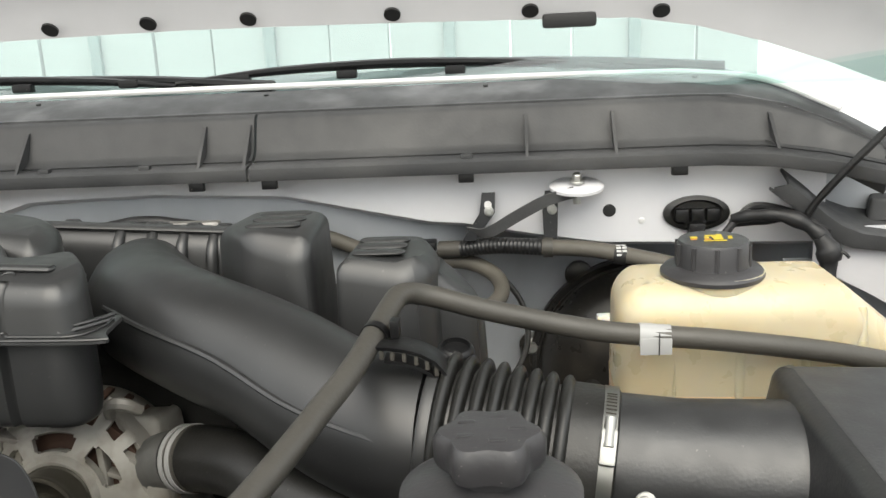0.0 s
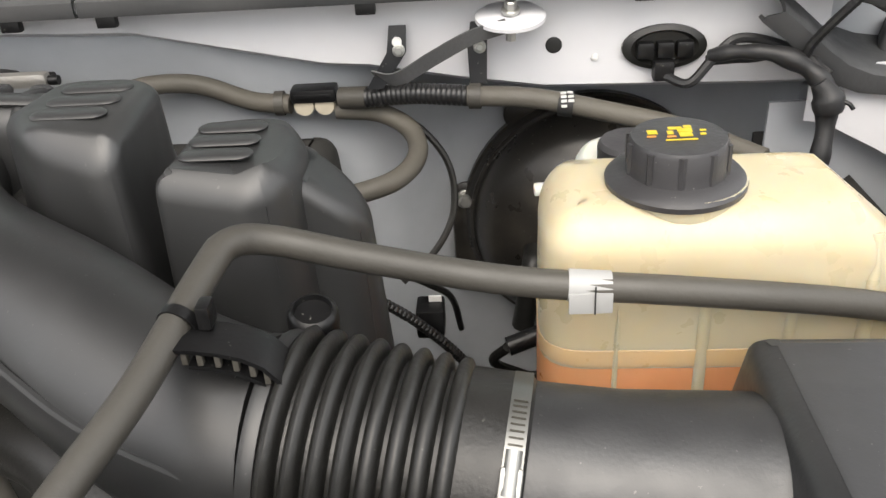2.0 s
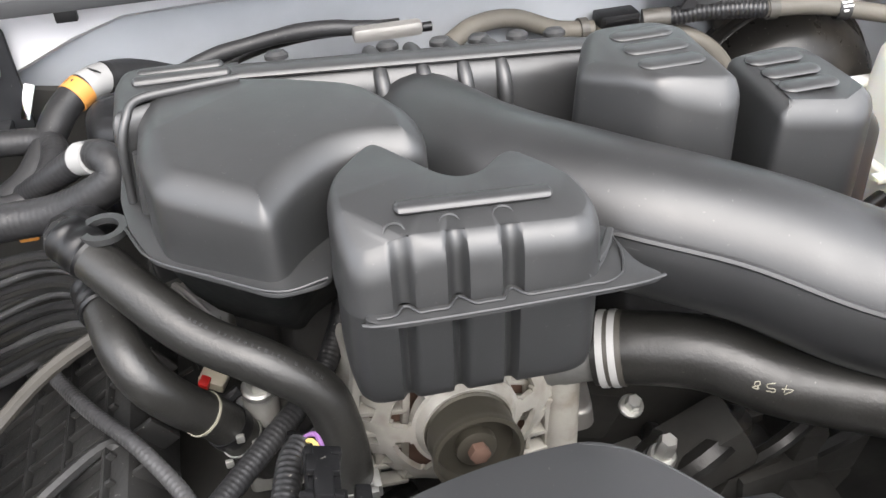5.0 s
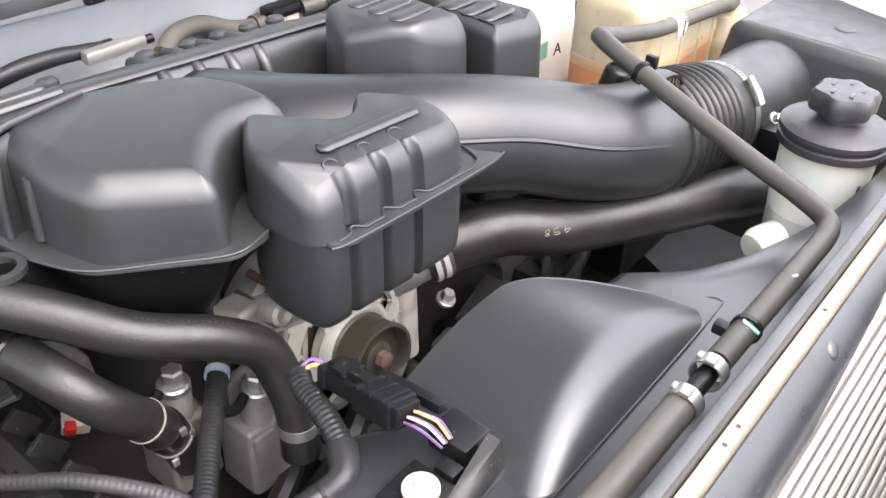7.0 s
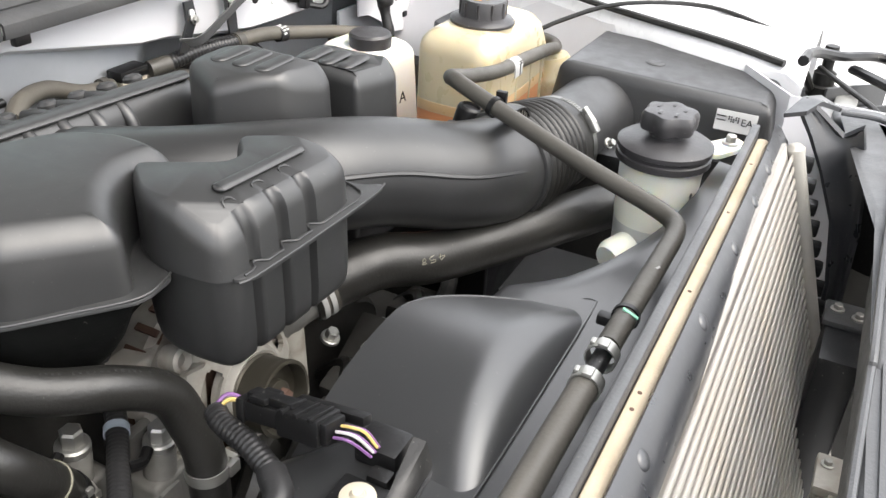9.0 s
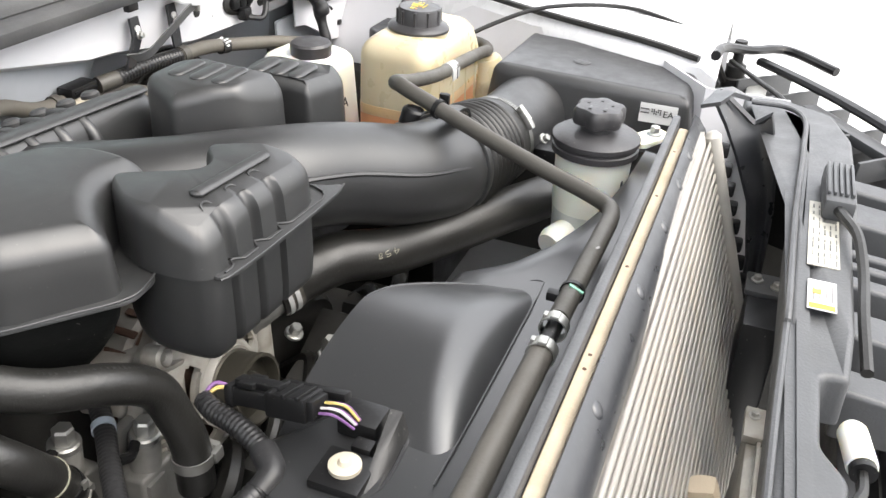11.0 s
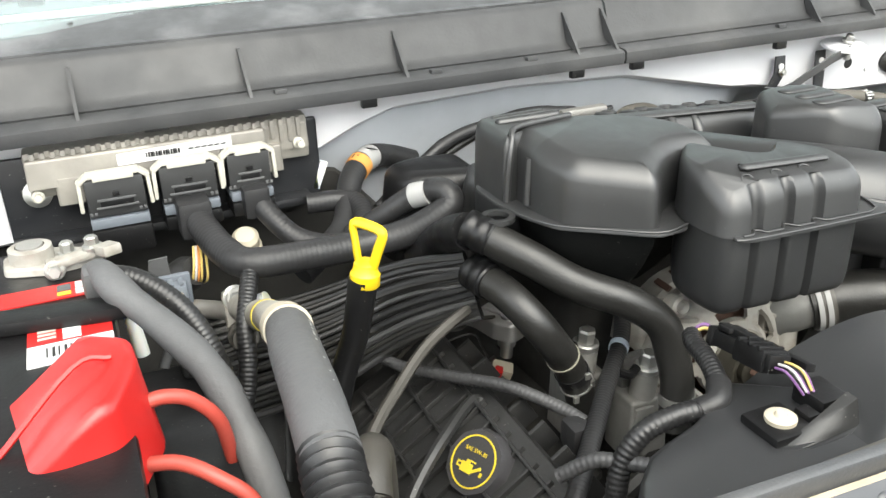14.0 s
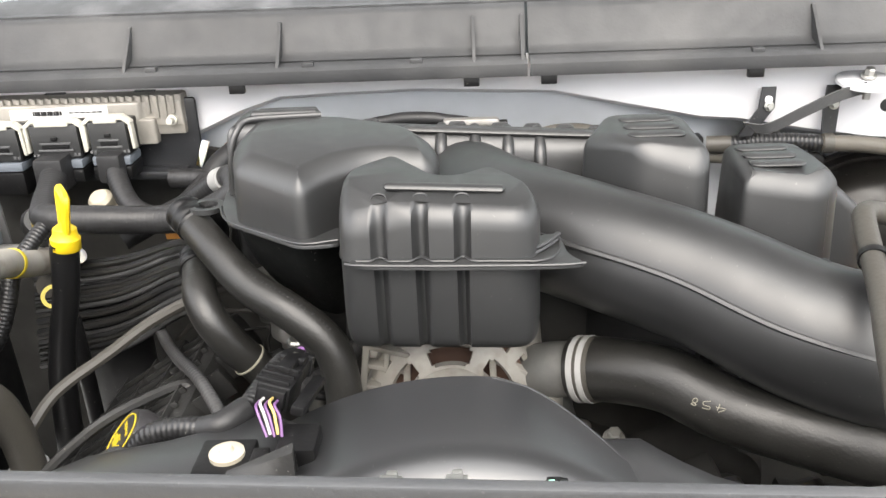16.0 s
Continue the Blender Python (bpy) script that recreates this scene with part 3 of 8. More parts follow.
part("top_trim", cowl_strip(-1.1, 0.46, upper), COWL_TOP, cowl, "weathered black plastic with pale scuffs")
for x in (-0.76, -0.608, -0.451, -0.252, -0.203, 0.092, 0.182, 0.34):
    bm = bmesh.new()
    f = max(0, x - 0.28) ** 2 * 2
    p = [(0.845, 1.3225), (0.871, 1.331), (0.885, 1.362 - f), (0.882, 1.362 - f)]
    a = [bm.verts.new((x - 0.0016, y - f, z)) for y, z in p]
    b = [bm.verts.new((x + 0.0016, y - f, z)) for y, z in p]
    for k in range(4):
        bm.faces.new((a[k], a[(k + 1) % 4], b[(k + 1) % 4], b[k]))
    bm.faces.new(a)
    bm.faces.new(b)
    part("rib", bm, COWL, cowl, sharp=20)
for x in (-0.84, -0.494, -0.255, -0.177, 0.029, 0.245):
    part("clip", box(x - 0.008, x + 0.008, 0.842, 0.85, 1.298, 1.3075, 0.0015), PLASTIC_DARK, cowl, "small black retaining clip")
for x in (-0.42, -0.31, 0.03, -0.58):
    part("tab", box(x - 0.006, x + 0.006, 0.845, 0.853, 1.3225, 1.327, 0.001), COWL, cowl)
# the seal's bright reflection is put in as white colour
part("seal", sweep([(-1.05, 0.966, 1.393), (-0.6, 0.969, 1.397), (-0.2, 0.97, 1.3975), (0.2, 0.967, 1.396), (0.3, 0.962, 1.392), (0.36, 0.945, 1.382), (0.42, 0.90, 1.353)], 0.0036, 8, 8), LABEL_WHITE, cowl, "rubber bonnet seal, coloured white for its bright reflection")
for x in (-0.75, -0.2, 0.05, 0.28, -0.47):
    part("clip", lathe([(0.0028, 0), (0.0028, 0.002), (0, 0.0025)], (x, 0.948, 1.3885), (0, -0.2, 1), 10), LABEL_BLACK, cowl, "small black push pin")

# windscreen, dashboard, wipers
scr = thing("window_screen", (CENTRE, 1.1, 1.38), "raked windscreen glass with reflections of the sky", "windscreen", kind="structure")
rows = [[(CENTRE + u * (0.78 - 0.08 * v), 0.985 + 0.62 * v - 0.1 * u * u * (1 - 0.3 * v) * 1.2, 1.385 + 0.48 * v) for u in [i / 8 for i in range(-8, 9)]] for v in (0, 0.1, 0.25, 0.5, 0.75, 1)]
pane = part("pane", sheet(rows, 0.005), GLASS, scr)
pane.visible_shadow = False
solo("dashboard", box(-0.95, 0.4, 1.12, 1.75, 1.22, 1.385, 0.03), DASH, "dark grey dashboard top behind the windscreen", "dashboard")
# added backdrop, stands in for the ribbed reflections in the windscreen
shed = thing("wall_backdrop", (-0.6, 4.6, 0.171), "pale ribbed wall added behind the truck for the windscreen's streaks", "wall", kind="structure")
for k in range(15):
    x = -3.4 + 0.32 * k
    part("panel", box(x + 0.006, x + 0.314, 4.6 + 0.012 * (k % 2), 4.66, 0.171, 4.2, 0.004), SHED, shed)
for k in range(5):
    x = -3.08 + 0.96 * k
    part("rib", box(x - 0.03, x + 0.03, 4.57, 4.61, 0.171, 4.2, 0.006), CABIN, shed)
for x0, x1, z0 in ((-0.86, -0.3, 0.0), (-0.32, 0.22, 0.0)):
    w = thing("wiper", ((x0 + x1) / 2, 0.99, 1.39), "black windscreen wiper lying on the lower edge of the glass", "wiper", "wipers")
    part("arm", sweep([(x1 + 0.1, 0.985, 1.396), (x1 - 0.05, 1.0, 1.409), (x1 - 0.2, 1.01, 1.415), ((x0 + x1) / 2, 1.01, 1.419)], [0.008, 0.006, 0.005, 0.004], 8, 6), PLASTIC_DARK, w)
    part("blade", sweep([(x0, 0.99, 1.404), (x0 + 0.12, 1.0, 1.414), ((x0 + x1) / 2, 1.005, 1.417), (x1 - 0.12, 1.0, 1.411), (x1, 0.99, 1.4)], [0.003, 0.005, 0.006, 0.005, 0.003], 8, 6), PLASTIC_DARK, w)
    for k in range(4):
        x = x0 + (k + 0.6) * (x1 - x0) / 4.2
        part("claw", box(x - 0.012, x + 0.012, 0.992, 1.004, 1.402, 1.412, 0.002), PLASTIC_DARK, w)

# bonnet, raised on its rear hinges
def hood_fall(u):
    return 0.02 * u ** 1.5 + 0.38 * max(0, u - 0.58) ** 1.5


hood = thing("bonnet", (CENTRE, 0.92, 1.46), "white painted underside of the raised bonnet", "bonnet", kind="structure")
rows = []
for v in (0.0, 0.02, 0.06, 0.12, 0.25, 0.5, 0.75, 1.0):
    row = []
    for i in range(-12, 13):
        u = i / 12
        x = CENTRE + u * 0.82
        fall = hood_fall(abs(u))
        bead = 0.02 * math.sin(min(v, 0.12) / 0.12 * math.pi)
        row.append((x, 0.93 - 0.48 * v + bead * 0.6, 1.466 + 0.92 * v - fall * (1 - 0.5 * v) + bead * 0.5))
    rows.append(row)
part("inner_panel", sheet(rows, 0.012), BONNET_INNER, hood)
# unseen liner, added to dim what the engine covers reflect of the bonnet
rows = [[(CENTRE + u * 0.7, 0.93 - 0.48 * v - 0.006, 1.466 + 0.92 * v - hood_fall(abs(u) * 0.85) * (1 - 0.5 * v) - 0.016 + 0.004 * math.sin(u * 9) * math.sin(v * 20)) for u in [i / 8 for i in range(-8, 9)]] for v in [0.22 + 0.07 * k for k in range(11)]]
part("liner", sheet(rows, 0.006), UNSEEN_LINER, hood, "unseen dark liner added to dim the bonnet's reflections")
for x in (-0.71, -0.55, -0.42, -0.31, -0.2, -0.045, 0.1, 0.235):
    u = abs(x - CENTRE) / 0.82
    fall = hood_fall(u)
    part("hole", lathe([(0.009, 0), (0.009, 0.003), (0, 0.003)], (x, 0.906, 1.474 - fall), (0, -0.72, -0.75), 14), LABEL_BLACK, hood, "dark punched hole")

part("slot", box(0.112, 0.168, 0.895, 0.905, 1.448, 1.463, 0.004), LABEL_BLACK, hood, "dark striker slot")

# ---- radiator support, condenser and front panel ----
beam = thing("radiator_support", (CENTRE, 0.26, 1.2), "black painted steel radiator support with a foam strip", "radiator support")


def fall(x):
    """The rail drops a little towards the filter box."""
    return 0.045 * (min(max(-x, 0.04), 0.65) - 0.25)


def along(y0, y1, z0, z1, x0, x1, bev):
    xs = [x0 + (x1 - x0) * k / 20 for k in range(21)]
    prof = [(y0, z0), (y1, z0), (y1, z1 - bev), (y1 - bev * 0.3, z1 - bev * 0.3), (y1 - bev, z1), (y0 + bev, z1), (y0 + bev * 0.3, z1 - bev * 0.3), (y0, z1 - bev)]
    bm = bmesh.new()
    rows = [[bm.verts.new((x, y, z + fall(x))) for y, z in prof] for x in xs]
    for a, b in zip(rows, rows[1:]):
        for k in range(len(prof)):
            j = (k + 1) % len(prof)
            bm.faces.new((a[k], a[j], b[j], b[k]))
    bm.faces.new(rows[0])
    bm.faces.new(list(reversed(rows[-1])))
    bmesh.ops.recalc_face_normals(bm, faces=bm.faces)
    return bm


part("top_rail", along(0.2612, 0.2685, 1.22, 1.267, -0.95, 0.1, 0.002), GREY_PLASTIC, beam)
part("foam_strip", along(0.2505, 0.2608, 1.23, 1.2585, -0.93, 0.09, 0.003), FOAM, beam, "beige foam sealing strip, worn and dirty")
part("front_rail", sheet([[(x, y, z + fall(x)) for x in [-0.95 + 0.053 * k for k in range(21)]] for y, z in ((0.2502, 1.262), (0.2496, 1.2655), (0.2484, 1.2672), (0.2448, 1.265), (0.2392, 1.2575), (0.2362, 1.2535), (0.2322, 1.236))], 0.003), RAIL, beam)
for x in (-0.57, -0.475, -0.365, -0.234, -0.13, -0.045, 0.02):
    part("rivet", lathe([(0.0055, 0), (0.005, 0.0008), (0.003, 0.0015), (0, 0.0017)], (x, 0.2415, 1.2605 + fall(x)), (0, -0.8, 0.6), 14), RAIL, beam, "round black push rivet")
for x in (-0.44, -0.33, -0.315, -0.2, -0.07, 0.03):
    part("nick", lathe([(0.0013, 0), (0.0013, 0.0004), (0, 0.0004)], (x, 0.2562, 1.2584 + fall(x)), (0, -0.1, 1), 8), RUST, beam, "small dark nick in the foam")

cond = thing("condenser", (CENTRE, 0.1, 0.75), "aluminium air-conditioning condenser with fine horizontal tubes", "condenser")
LEAN = 0.33


def core_y(z):
    return 0.2325 + LEAN * (z - 1.25)


part("core", sheet([[(-0.66, core_y(z) + 0.004, z), (0.09, core_y(z) + 0.004, z)] for z in (1.25, 1.0, 0.72)], 0.004), FIN_GAP, cond)
first = part("tube", obox((-0.285, core_y(0.745), 0.745), (1, 0, 0), (0, 1, -LEAN), (0.75, 0.0042, 0.0017), 0.0005), FIN, cond)
for i in range(1, 48):
    o = bpy.data.objects.new("tube", first.data)
    scene.collection.objects.link(o)
    o.parent = cond
    o.location = (0, K * LEAN * 0.0105 * i, K * 0.0105 * i)
part("manifold", sweep([(0.1, core_y(z) - 0.002, z) for z in (0.72, 1.0, 1.24)], 0.0075, 12, 3), FIN, cond, "round aluminium end tank")
part("manifold_cap", lathe([(0.0085, 0), (0.0085, 0.004), (0.005, 0.008), (0, 0.009)], (0.1, core_y(1.24) - 0.002, 1.239), (0, LEAN, 1), 14), FIN, cond)

front = thing("front_panel", (CENTRE, 0.1, 1.0), "grey plastic grille opening panel in front of the condenser", "front panel")
poly = [(-1.0, 0.155), (-0.7, 0.154), (-0.38, 0.152), (-0.2, 0.149), (-0.05, 0.149), (0.1, 0.146), (0.178, 0.147), (0.2, 0.165), (0.198, 0.205), (0.23, 0.21), (0.245, 0.17), (0.215, 0.118), (0.15, 0.1), (0.0, 0.098), (-0.06, 0.104), (-0.19, 0.105),
        (-0.241, 0.107), (-0.242, 0.124), (-0.308, 0.124), (-0.33, 0.109), (-0.38, 0.112), (-0.6, 0.112), (-1.0, 0.112)]
part("top_panel", mould(poly, 1.2, lambda x, y: 1.243 - 0.007 * min(1, max(0, (-0.197 - x) / 0.012)), 0.005, 0.006, 0.001, 3), GREY_PLASTIC, front)
part("edge_flange", sweep([(-0.95, 0.154, 1.241), (-0.4, 0.152, 1.241), (-0.22, 0.149, 1.241), (-0.19, 0.149, 1.247), (-0.05, 0.149, 1.247), (0.1, 0.146, 1.248), (0.17, 0.147, 1.249), (0.196, 0.165, 1.25), (0.196, 0.2, 1.25)], 0.0026, 8, 6), GREY_PLASTIC, front)
part("label", box(-0.118, -0.008, 0.1155, 0.138, 1.2432, 1.2440), LABEL_CREAM, front, "cream printed data label")
random.seed(5)
for k in range(9):
    x = -0.115 + k * 0.0118
    for q in range(5):
        y = 0.1172 + q * 0.0042
        if random.random() < 0.85:
            part("print_bar", box(x, x + random.uniform(0.004, 0.010), y, y + random.uniform(0.0006, 0.0013), 1.2440, 1.2443), LABEL_GREY, front)
part("print_bar", box(-0.045, -0.03, 0.118, 0.128, 1.2440, 1.2443), LABEL_GREY, front)
part("label", box(-0.179, -0.14, 0.118, 0.137, 1.2432, 1.2440), LABEL_WHITE, front, "small white warning label with a yellow corner")
part("print_bar", box(-0.178, -0.172, 0.119, 0.136, 1.2440, 1.2444), LABEL_YELLOW, front)
for k in range(4):
    part("print_bar", box(-0.168, -0.146, 0.1205 + 0.004 * k, 0.1213 + 0.004 * k, 1.2440, 1.2443), LABEL_GREY, front)
part("print_bar", box(-0.159, -0.153, 0.128, 0.134, 1.2440, 1.2444), ORANGE_INK, front)
# grille frame further out
grille = thing("grille", (CENTRE, 0.0, 1.0), "grey and black plastic grille frame with open cells", "grille")
for x, w in ((0.128, 0.016), (0.066, 0.026), (-0.012, 0.006), (-0.034, 0.006), (-0.062, 0.01), (-0.125, 0.02), (-0.2, 0.016), (-0.36, 0.05), (-0.47, 0.02), (-0.6, 0.03), (-0.75, 0.03), (-0.9, 0.03)):
    part("cross_arm", mould([(x - w, -0.06), (x + w, -0.06), (x + w * 0.9, 0.107), (x - w * 0.9, 0.107)], 1.17, lambda q, y: 1.192 + 0.16 * max(0, y), 0.004, 0.004, 0.0), GREY_PLASTIC, grille)
for z in (1.0, 1.06, 1.12):
    part("bar", box(-0.98, 0.2, -0.055, 0.04, z, z + 0.008, 0.003), PLASTIC_DARK, grille)
part("back_web", box(-0.98, 0.2, 0.088, 0.1, 0.98, 1.17, 0.003), PLASTIC_DARK, grille)
part("upper_rail", sweep([(0.35, 0.02, 1.22), (0.2, -0.03, 1.215), (-0.1, -0.06, 1.21), (-0.5, -0.065, 1.21), (-0.95, -0.06, 1.21)], 0.014, 10, 6, flat=0.6), GREY_PLASTIC, grille)
part("latch_hole", lathe([(0.02, 0), (0.02, 0.004), (0.013, 0.004), (0.012, -0.01)], (-0.36, 0.06, 1.2), (0, 0, 1), 20), PLASTIC_DARK, grille)
# air deflector beside the condenser
edge_in = [(0.232, 1.272), (0.218, 1.25), (0.202, 1.22), (0.181, 1.173), (0.168, 1.11), (0.16, 1.0), (0.15, 0.85)]
edge_out = [(0.222, 1.272), (0.193, 1.25), (0.179, 1.262), (0.166, 1.215), (0.158, 1.16), (0.15, 1.0), (0.14, 0.85)]
rows = []
for (ya, za), (yb, zb) in zip(edge_in, edge_out):
    rows.append([(0.118 + 0.016 * math.sin(math.pi * u * 0.75), ya + (yb - ya) * u, za + (zb - za) * u) for u in (0, 0.25, 0.5, 0.75, 1)])
flap = thing("air_deflector", (0.125, 0.19, 0.85), "curved black rubber air deflector beside the condenser", "air deflector")
part("flap", sheet(rows, 0.004), RAIL, flap)
part("shoulder", sheet([[(0.112, 0.246, 1.268), (0.112, 0.228, 1.274)], [(0.15, 0.235, 1.274), (0.14, 0.218, 1.276)], [(0.2, 0.222, 1.262), (0.185, 0.2, 1.258)]], 0.004), RAIL, flap)
for k in range(9):
    z = 1.225 - 0.02 * k
    part("foam_tooth", box(0.108, 0.122, core_y(z) - 0.014, core_y(z) + 0.0, z - 0.007, z + 0.006, 0.003), PLASTIC_DARK, flap)
post = thing("support_post", (0.06, 0.14, 0.8), "dark steel upright between condenser and front panel", "bracket")
part("upright", box(-0.02, 0.06, 0.132, 0.165, 0.7, 1.118, 0.003), BLACK_PAINT, post)
part("cap_plate", box(0.03, 0.068, 0.13, 0.168, 1.118, 1.124, 0.002), GREY_PLASTIC, post)
bolt("bolt", (0.052, 0.158, 1.124), (0, 0, 1), 0.004, 0.006, STEEL, post)
bolt("bolt", (0.045, 0.14, 1.124), (0, 0, 1), 0.004, 0.006, STEEL, post)
foot = thing("cooler_end_tank", (-0.2, 0.13, 0.8), "pale dusty aluminium cooler end between condenser and front panel", "oil cooler")
part("tank", box(-0.4, -0.143, 0.131, 0.15, 0.72, 1.112, 0.004), ALU_BRIGHT, foot)
part("tank_rib", box(-0.4, -0.143, 0.139, 0.142, 1.112, 1.117, 0.001), ALU_BRIGHT, foot)
part("cap_plate", box(-0.175, -0.138, 0.129, 0.153, 1.112, 1.12, 0.002), ALU_BRIGHT, foot)
bolt("bolt", (-0.15, 0.146, 1.12), (0, 0, 1), 0.003, 0.005, STEEL, foot)
solo("foam_block", obox((-0.225, core_y(1.08) - 0.012, 1.075), (0, LEAN, 1), (1, 0, 0), (0.07, 0.022, 0.022), 0.007), FOAM, "worn beige foam block against the condenser", "foam")

# bonnet bump stop and its bracket
stop = thing("bump_stop", (0.42, 0.23, 1.19), "black rubber bonnet bump stop on a threaded post", "bump stop")
part("base", box(0.395, 0.445, 0.21, 0.25, 1.175, 1.19, 0.003), BLACK_PAINT, stop)
part("body", lathe([(0.017, 0), (0.017, 0.014), (0.013, 0.016), (0.013, 0.03), (0.007, 0.034), (0.007, 0.05), (0.009, 0.052), (0.008, 0.062), (0, 0.064)], (0.423, 0.228, 1.188), (0, 0, 1), 18), RUBBER, stop)
part("bracket", box(0.37, 0.46, 0.185, 0.21, 1.12, 1.2, 0.004), STEEL, stop)
part("cable", sweep([(0.34, 0.26, 1.22), (0.36, 0.255, 1.235), (0.385, 0.25, 1.225), (0.41, 0.24, 1.2)], 0.005, 8, 5), RUBBER, stop)
# headlamp housing beyond the panel
lamp = thing("headlamp_housing", (0.36, 0.1, 1.1), "black headlamp housing with open cells beside the grille", "headlamp housing")
part("body", mould([(0.24, 0.2), (0.33, 0.265), (0.47, 0.25), (0.44, 0.16), (0.33, 0.08), (0.24, 0.02), (0.12, -0.02), (0.1, 0.05), (0.2, 0.11)], 1.08, 1.185, 0.01, 0.02, 0.004), PLASTIC_DARK, lamp)
part("reflector", lathe([(0.036, 0), (0.032, -0.012), (0.015, -0.02), (0, -0.021)], (0.235, 0.175, 1.195), (-0.6, 0.2, 0.7), 20), ALU, lamp, "round metal adjuster recess")
for k in range(6):
    f = k / 5
    part("cell_wall", obox((0.42 - 0.26 * f, 0.19 - 0.17 * f, 1.195), (-0.6, 0.6, 0), (0, 0, 1), (0.09, 0.004, 0.03), 0.001), GREY_PLASTIC, lamp)
part("rail", sweep([(0.44, 0.2, 1.222), (0.38, 0.145, 1.222), (0.31, 0.09, 1.222), (0.22, 0.03, 1.22), (0.1, -0.02, 1.218)], 0.008, 8, 6, flat=0.7), PLASTIC_DARK, lamp)
part("rail", sweep([(0.30, 0.25, 1.262), (0.36, 0.245, 1.256), (0.42, 0.215, 1.24), (0.47, 0.17, 1.232), (0.42, 0.11, 1.228)], 0.006, 8, 6), PLASTIC_DARK, lamp)
part("strut", obox((0.27, 0.09, 1.205), (0.7, 0.5, 0), (0, 0, 1), (0.16, 0.02, 0.012), 0.003), GREY_PLASTIC, lamp)
part("wire", sweep([(0.38, 0.235, 1.235), (0.33, 0.2, 1.232), (0.27, 0.165, 1.23), (0.22, 0.15, 1.215)], 0.003, 8, 6), RUBBER, lamp)
sensor = thing("horn_connector", (0.0, 0.115, 1.24), "ribbed grey connector with a black lead on the front panel", "connector")
part("body", box(-0.04, 0.038, 0.106, 0.13, 1.2435, 1.262, 0.004), GREY_PLASTIC, sensor)
for k in range(5):
    part("rib", box(-0.03, 0.034, 0.108 + k * 0.0046, 0.1105 + k * 0.0046, 1.262, 1.265, 0.0008), GREY_PLASTIC, sensor)
part("lead", sweep([(-0.04, 0.118, 1.254), (-0.056, 0.114, 1.256), (-0.08, 0.105, 1.254), (-0.12, 0.1, 1.245), (-0.17, 0.1, 1.24), (-0.22, 0.097, 1.23)], 0.0042, 8, 6), RUBBER, sensor)
probe = thing("ambient_sensor", (-0.29, 0.1, 1.2), "white cylindrical sensor with a black lead", "sensor")
part("body", sweep([(-0.275, 0.107, 1.226), (-0.28, 0.1065, 1.228), (-0.295, 0.104, 1.228), (-0.308, 0.102, 1.228)], [0.004, 0.0085, 0.0085, 0.0085], 16, 3), MILKY, probe)
part("collar", sweep([(-0.308, 0.102, 1.228), (-0.313, 0.1015, 1.228)], 0.0075, 14, 2), PLASTIC_DARK, probe)
part("lead", sweep([(-0.312, 0.102, 1.228), (-0.33, 0.103, 1.23), (-0.35, 0.109, 1.236), (-0.38, 0.11, 1.24), (-0.45, 0.112, 1.244)], 0.003, 8, 5), RUBBER, probe)

# ---- intake: duct, bellows, air filter box ----
def flange_shell(poly, z, t=0.0022):
    return mould([(p[0], p[1]) for p in poly], z - t, z + t, 0.0015, 0.008, 0.0, 3, arc=2)


duct = thing("intake_duct", (-0.12, 0.55, 1.19), "wide black plastic intake duct with a moulded side seam", "intake duct")
AXIS = [(-0.262, 0.72, 1.232), (-0.252, 0.682, 1.236), (-0.226, 0.63, 1.238), (-0.165, 0.568, 1.238), (-0.1, 0.53, 1.226), (-0.045, 0.496, 1.208), (0.0, 0.477, 1.198), (0.016, 0.474, 1.197)]
part("duct_body", sweep(AXIS, [0.046, 0.047, 0.048, 0.046, 0.046, 0.048, 0.05, 0.05], 28, 6), DUCT_PLASTIC, duct)
line = spline(AXIS[2:], 6)
edge = []
for i, c in enumerate(line[2:-3]):
    d = (line[i + 3] - line[i + 1]).normalized()
    out = d.cross(Vector((0, 0, 1))).normalized() * 0.92 + Vector((0, 0, 0.36))
    edge.append(c + out.normalized() * 0.0478)
part("seam", sweep(edge, 0.0022, 6, 1), PLASTIC, duct)
part("seam", sweep([p + Vector((0, 0.0012, -0.0075)) for p in edge], 0.0014, 6, 1), PLASTIC, duct)
part("cuff", lathe([(0.0495, 0.002), (0.0525, 0.003), (0.0535, 0.006), (0.0525, 0.010), (0.0495, 0.011)], (0.014, 0.474, 1.197), (1, -0.15, -0.08), 36), DUCT_PLASTIC, duct)
bel = thing("intake_bellows", (0.07, 0.466, 1.14), "black ribbed rubber bellows between duct and filter box", "bellows")
BA, BB = Vector((0.024, 0.4727, 1.1963)), Vector((0.1, 0.462, 1.187))
part("core", sweep([BA, BA.lerp(BB, 0.5), BB], [0.0475, 0.0465, 0.045], 32, 3), RUBBER, bel)
for k in range(8):
    f = k / 7
    rr = 0.0475 - 0.0025 * f
    crest = 0.0085 - 0.0015 * f
    prof = [(rr - 0.002, -0.0046)] + [(rr + crest * math.sin(math.pi * q / 8), -0.0042 * math.cos(math.pi * q / 8)) for q in range(1, 8)] + [(rr - 0.002, 0.0046)]
    part("ridge", lathe(prof, BA.lerp(BB, 0.03 + 0.94 * f), BB - BA, 44), RUBBER, bel)
part("cuff", lathe([(0.044, -0.014), (0.0485, -0.012), (0.0485, 0.02), (0.046, 0.022)], (0.108, 0.461, 1.186), (1, -0.14, -0.11), 36), RUBBER, bel)
clamp = thing("hose_clamp", (0.127, 0.458, 1.14), "stainless worm-drive hose clamp on the intake bellows", "hose clamp")
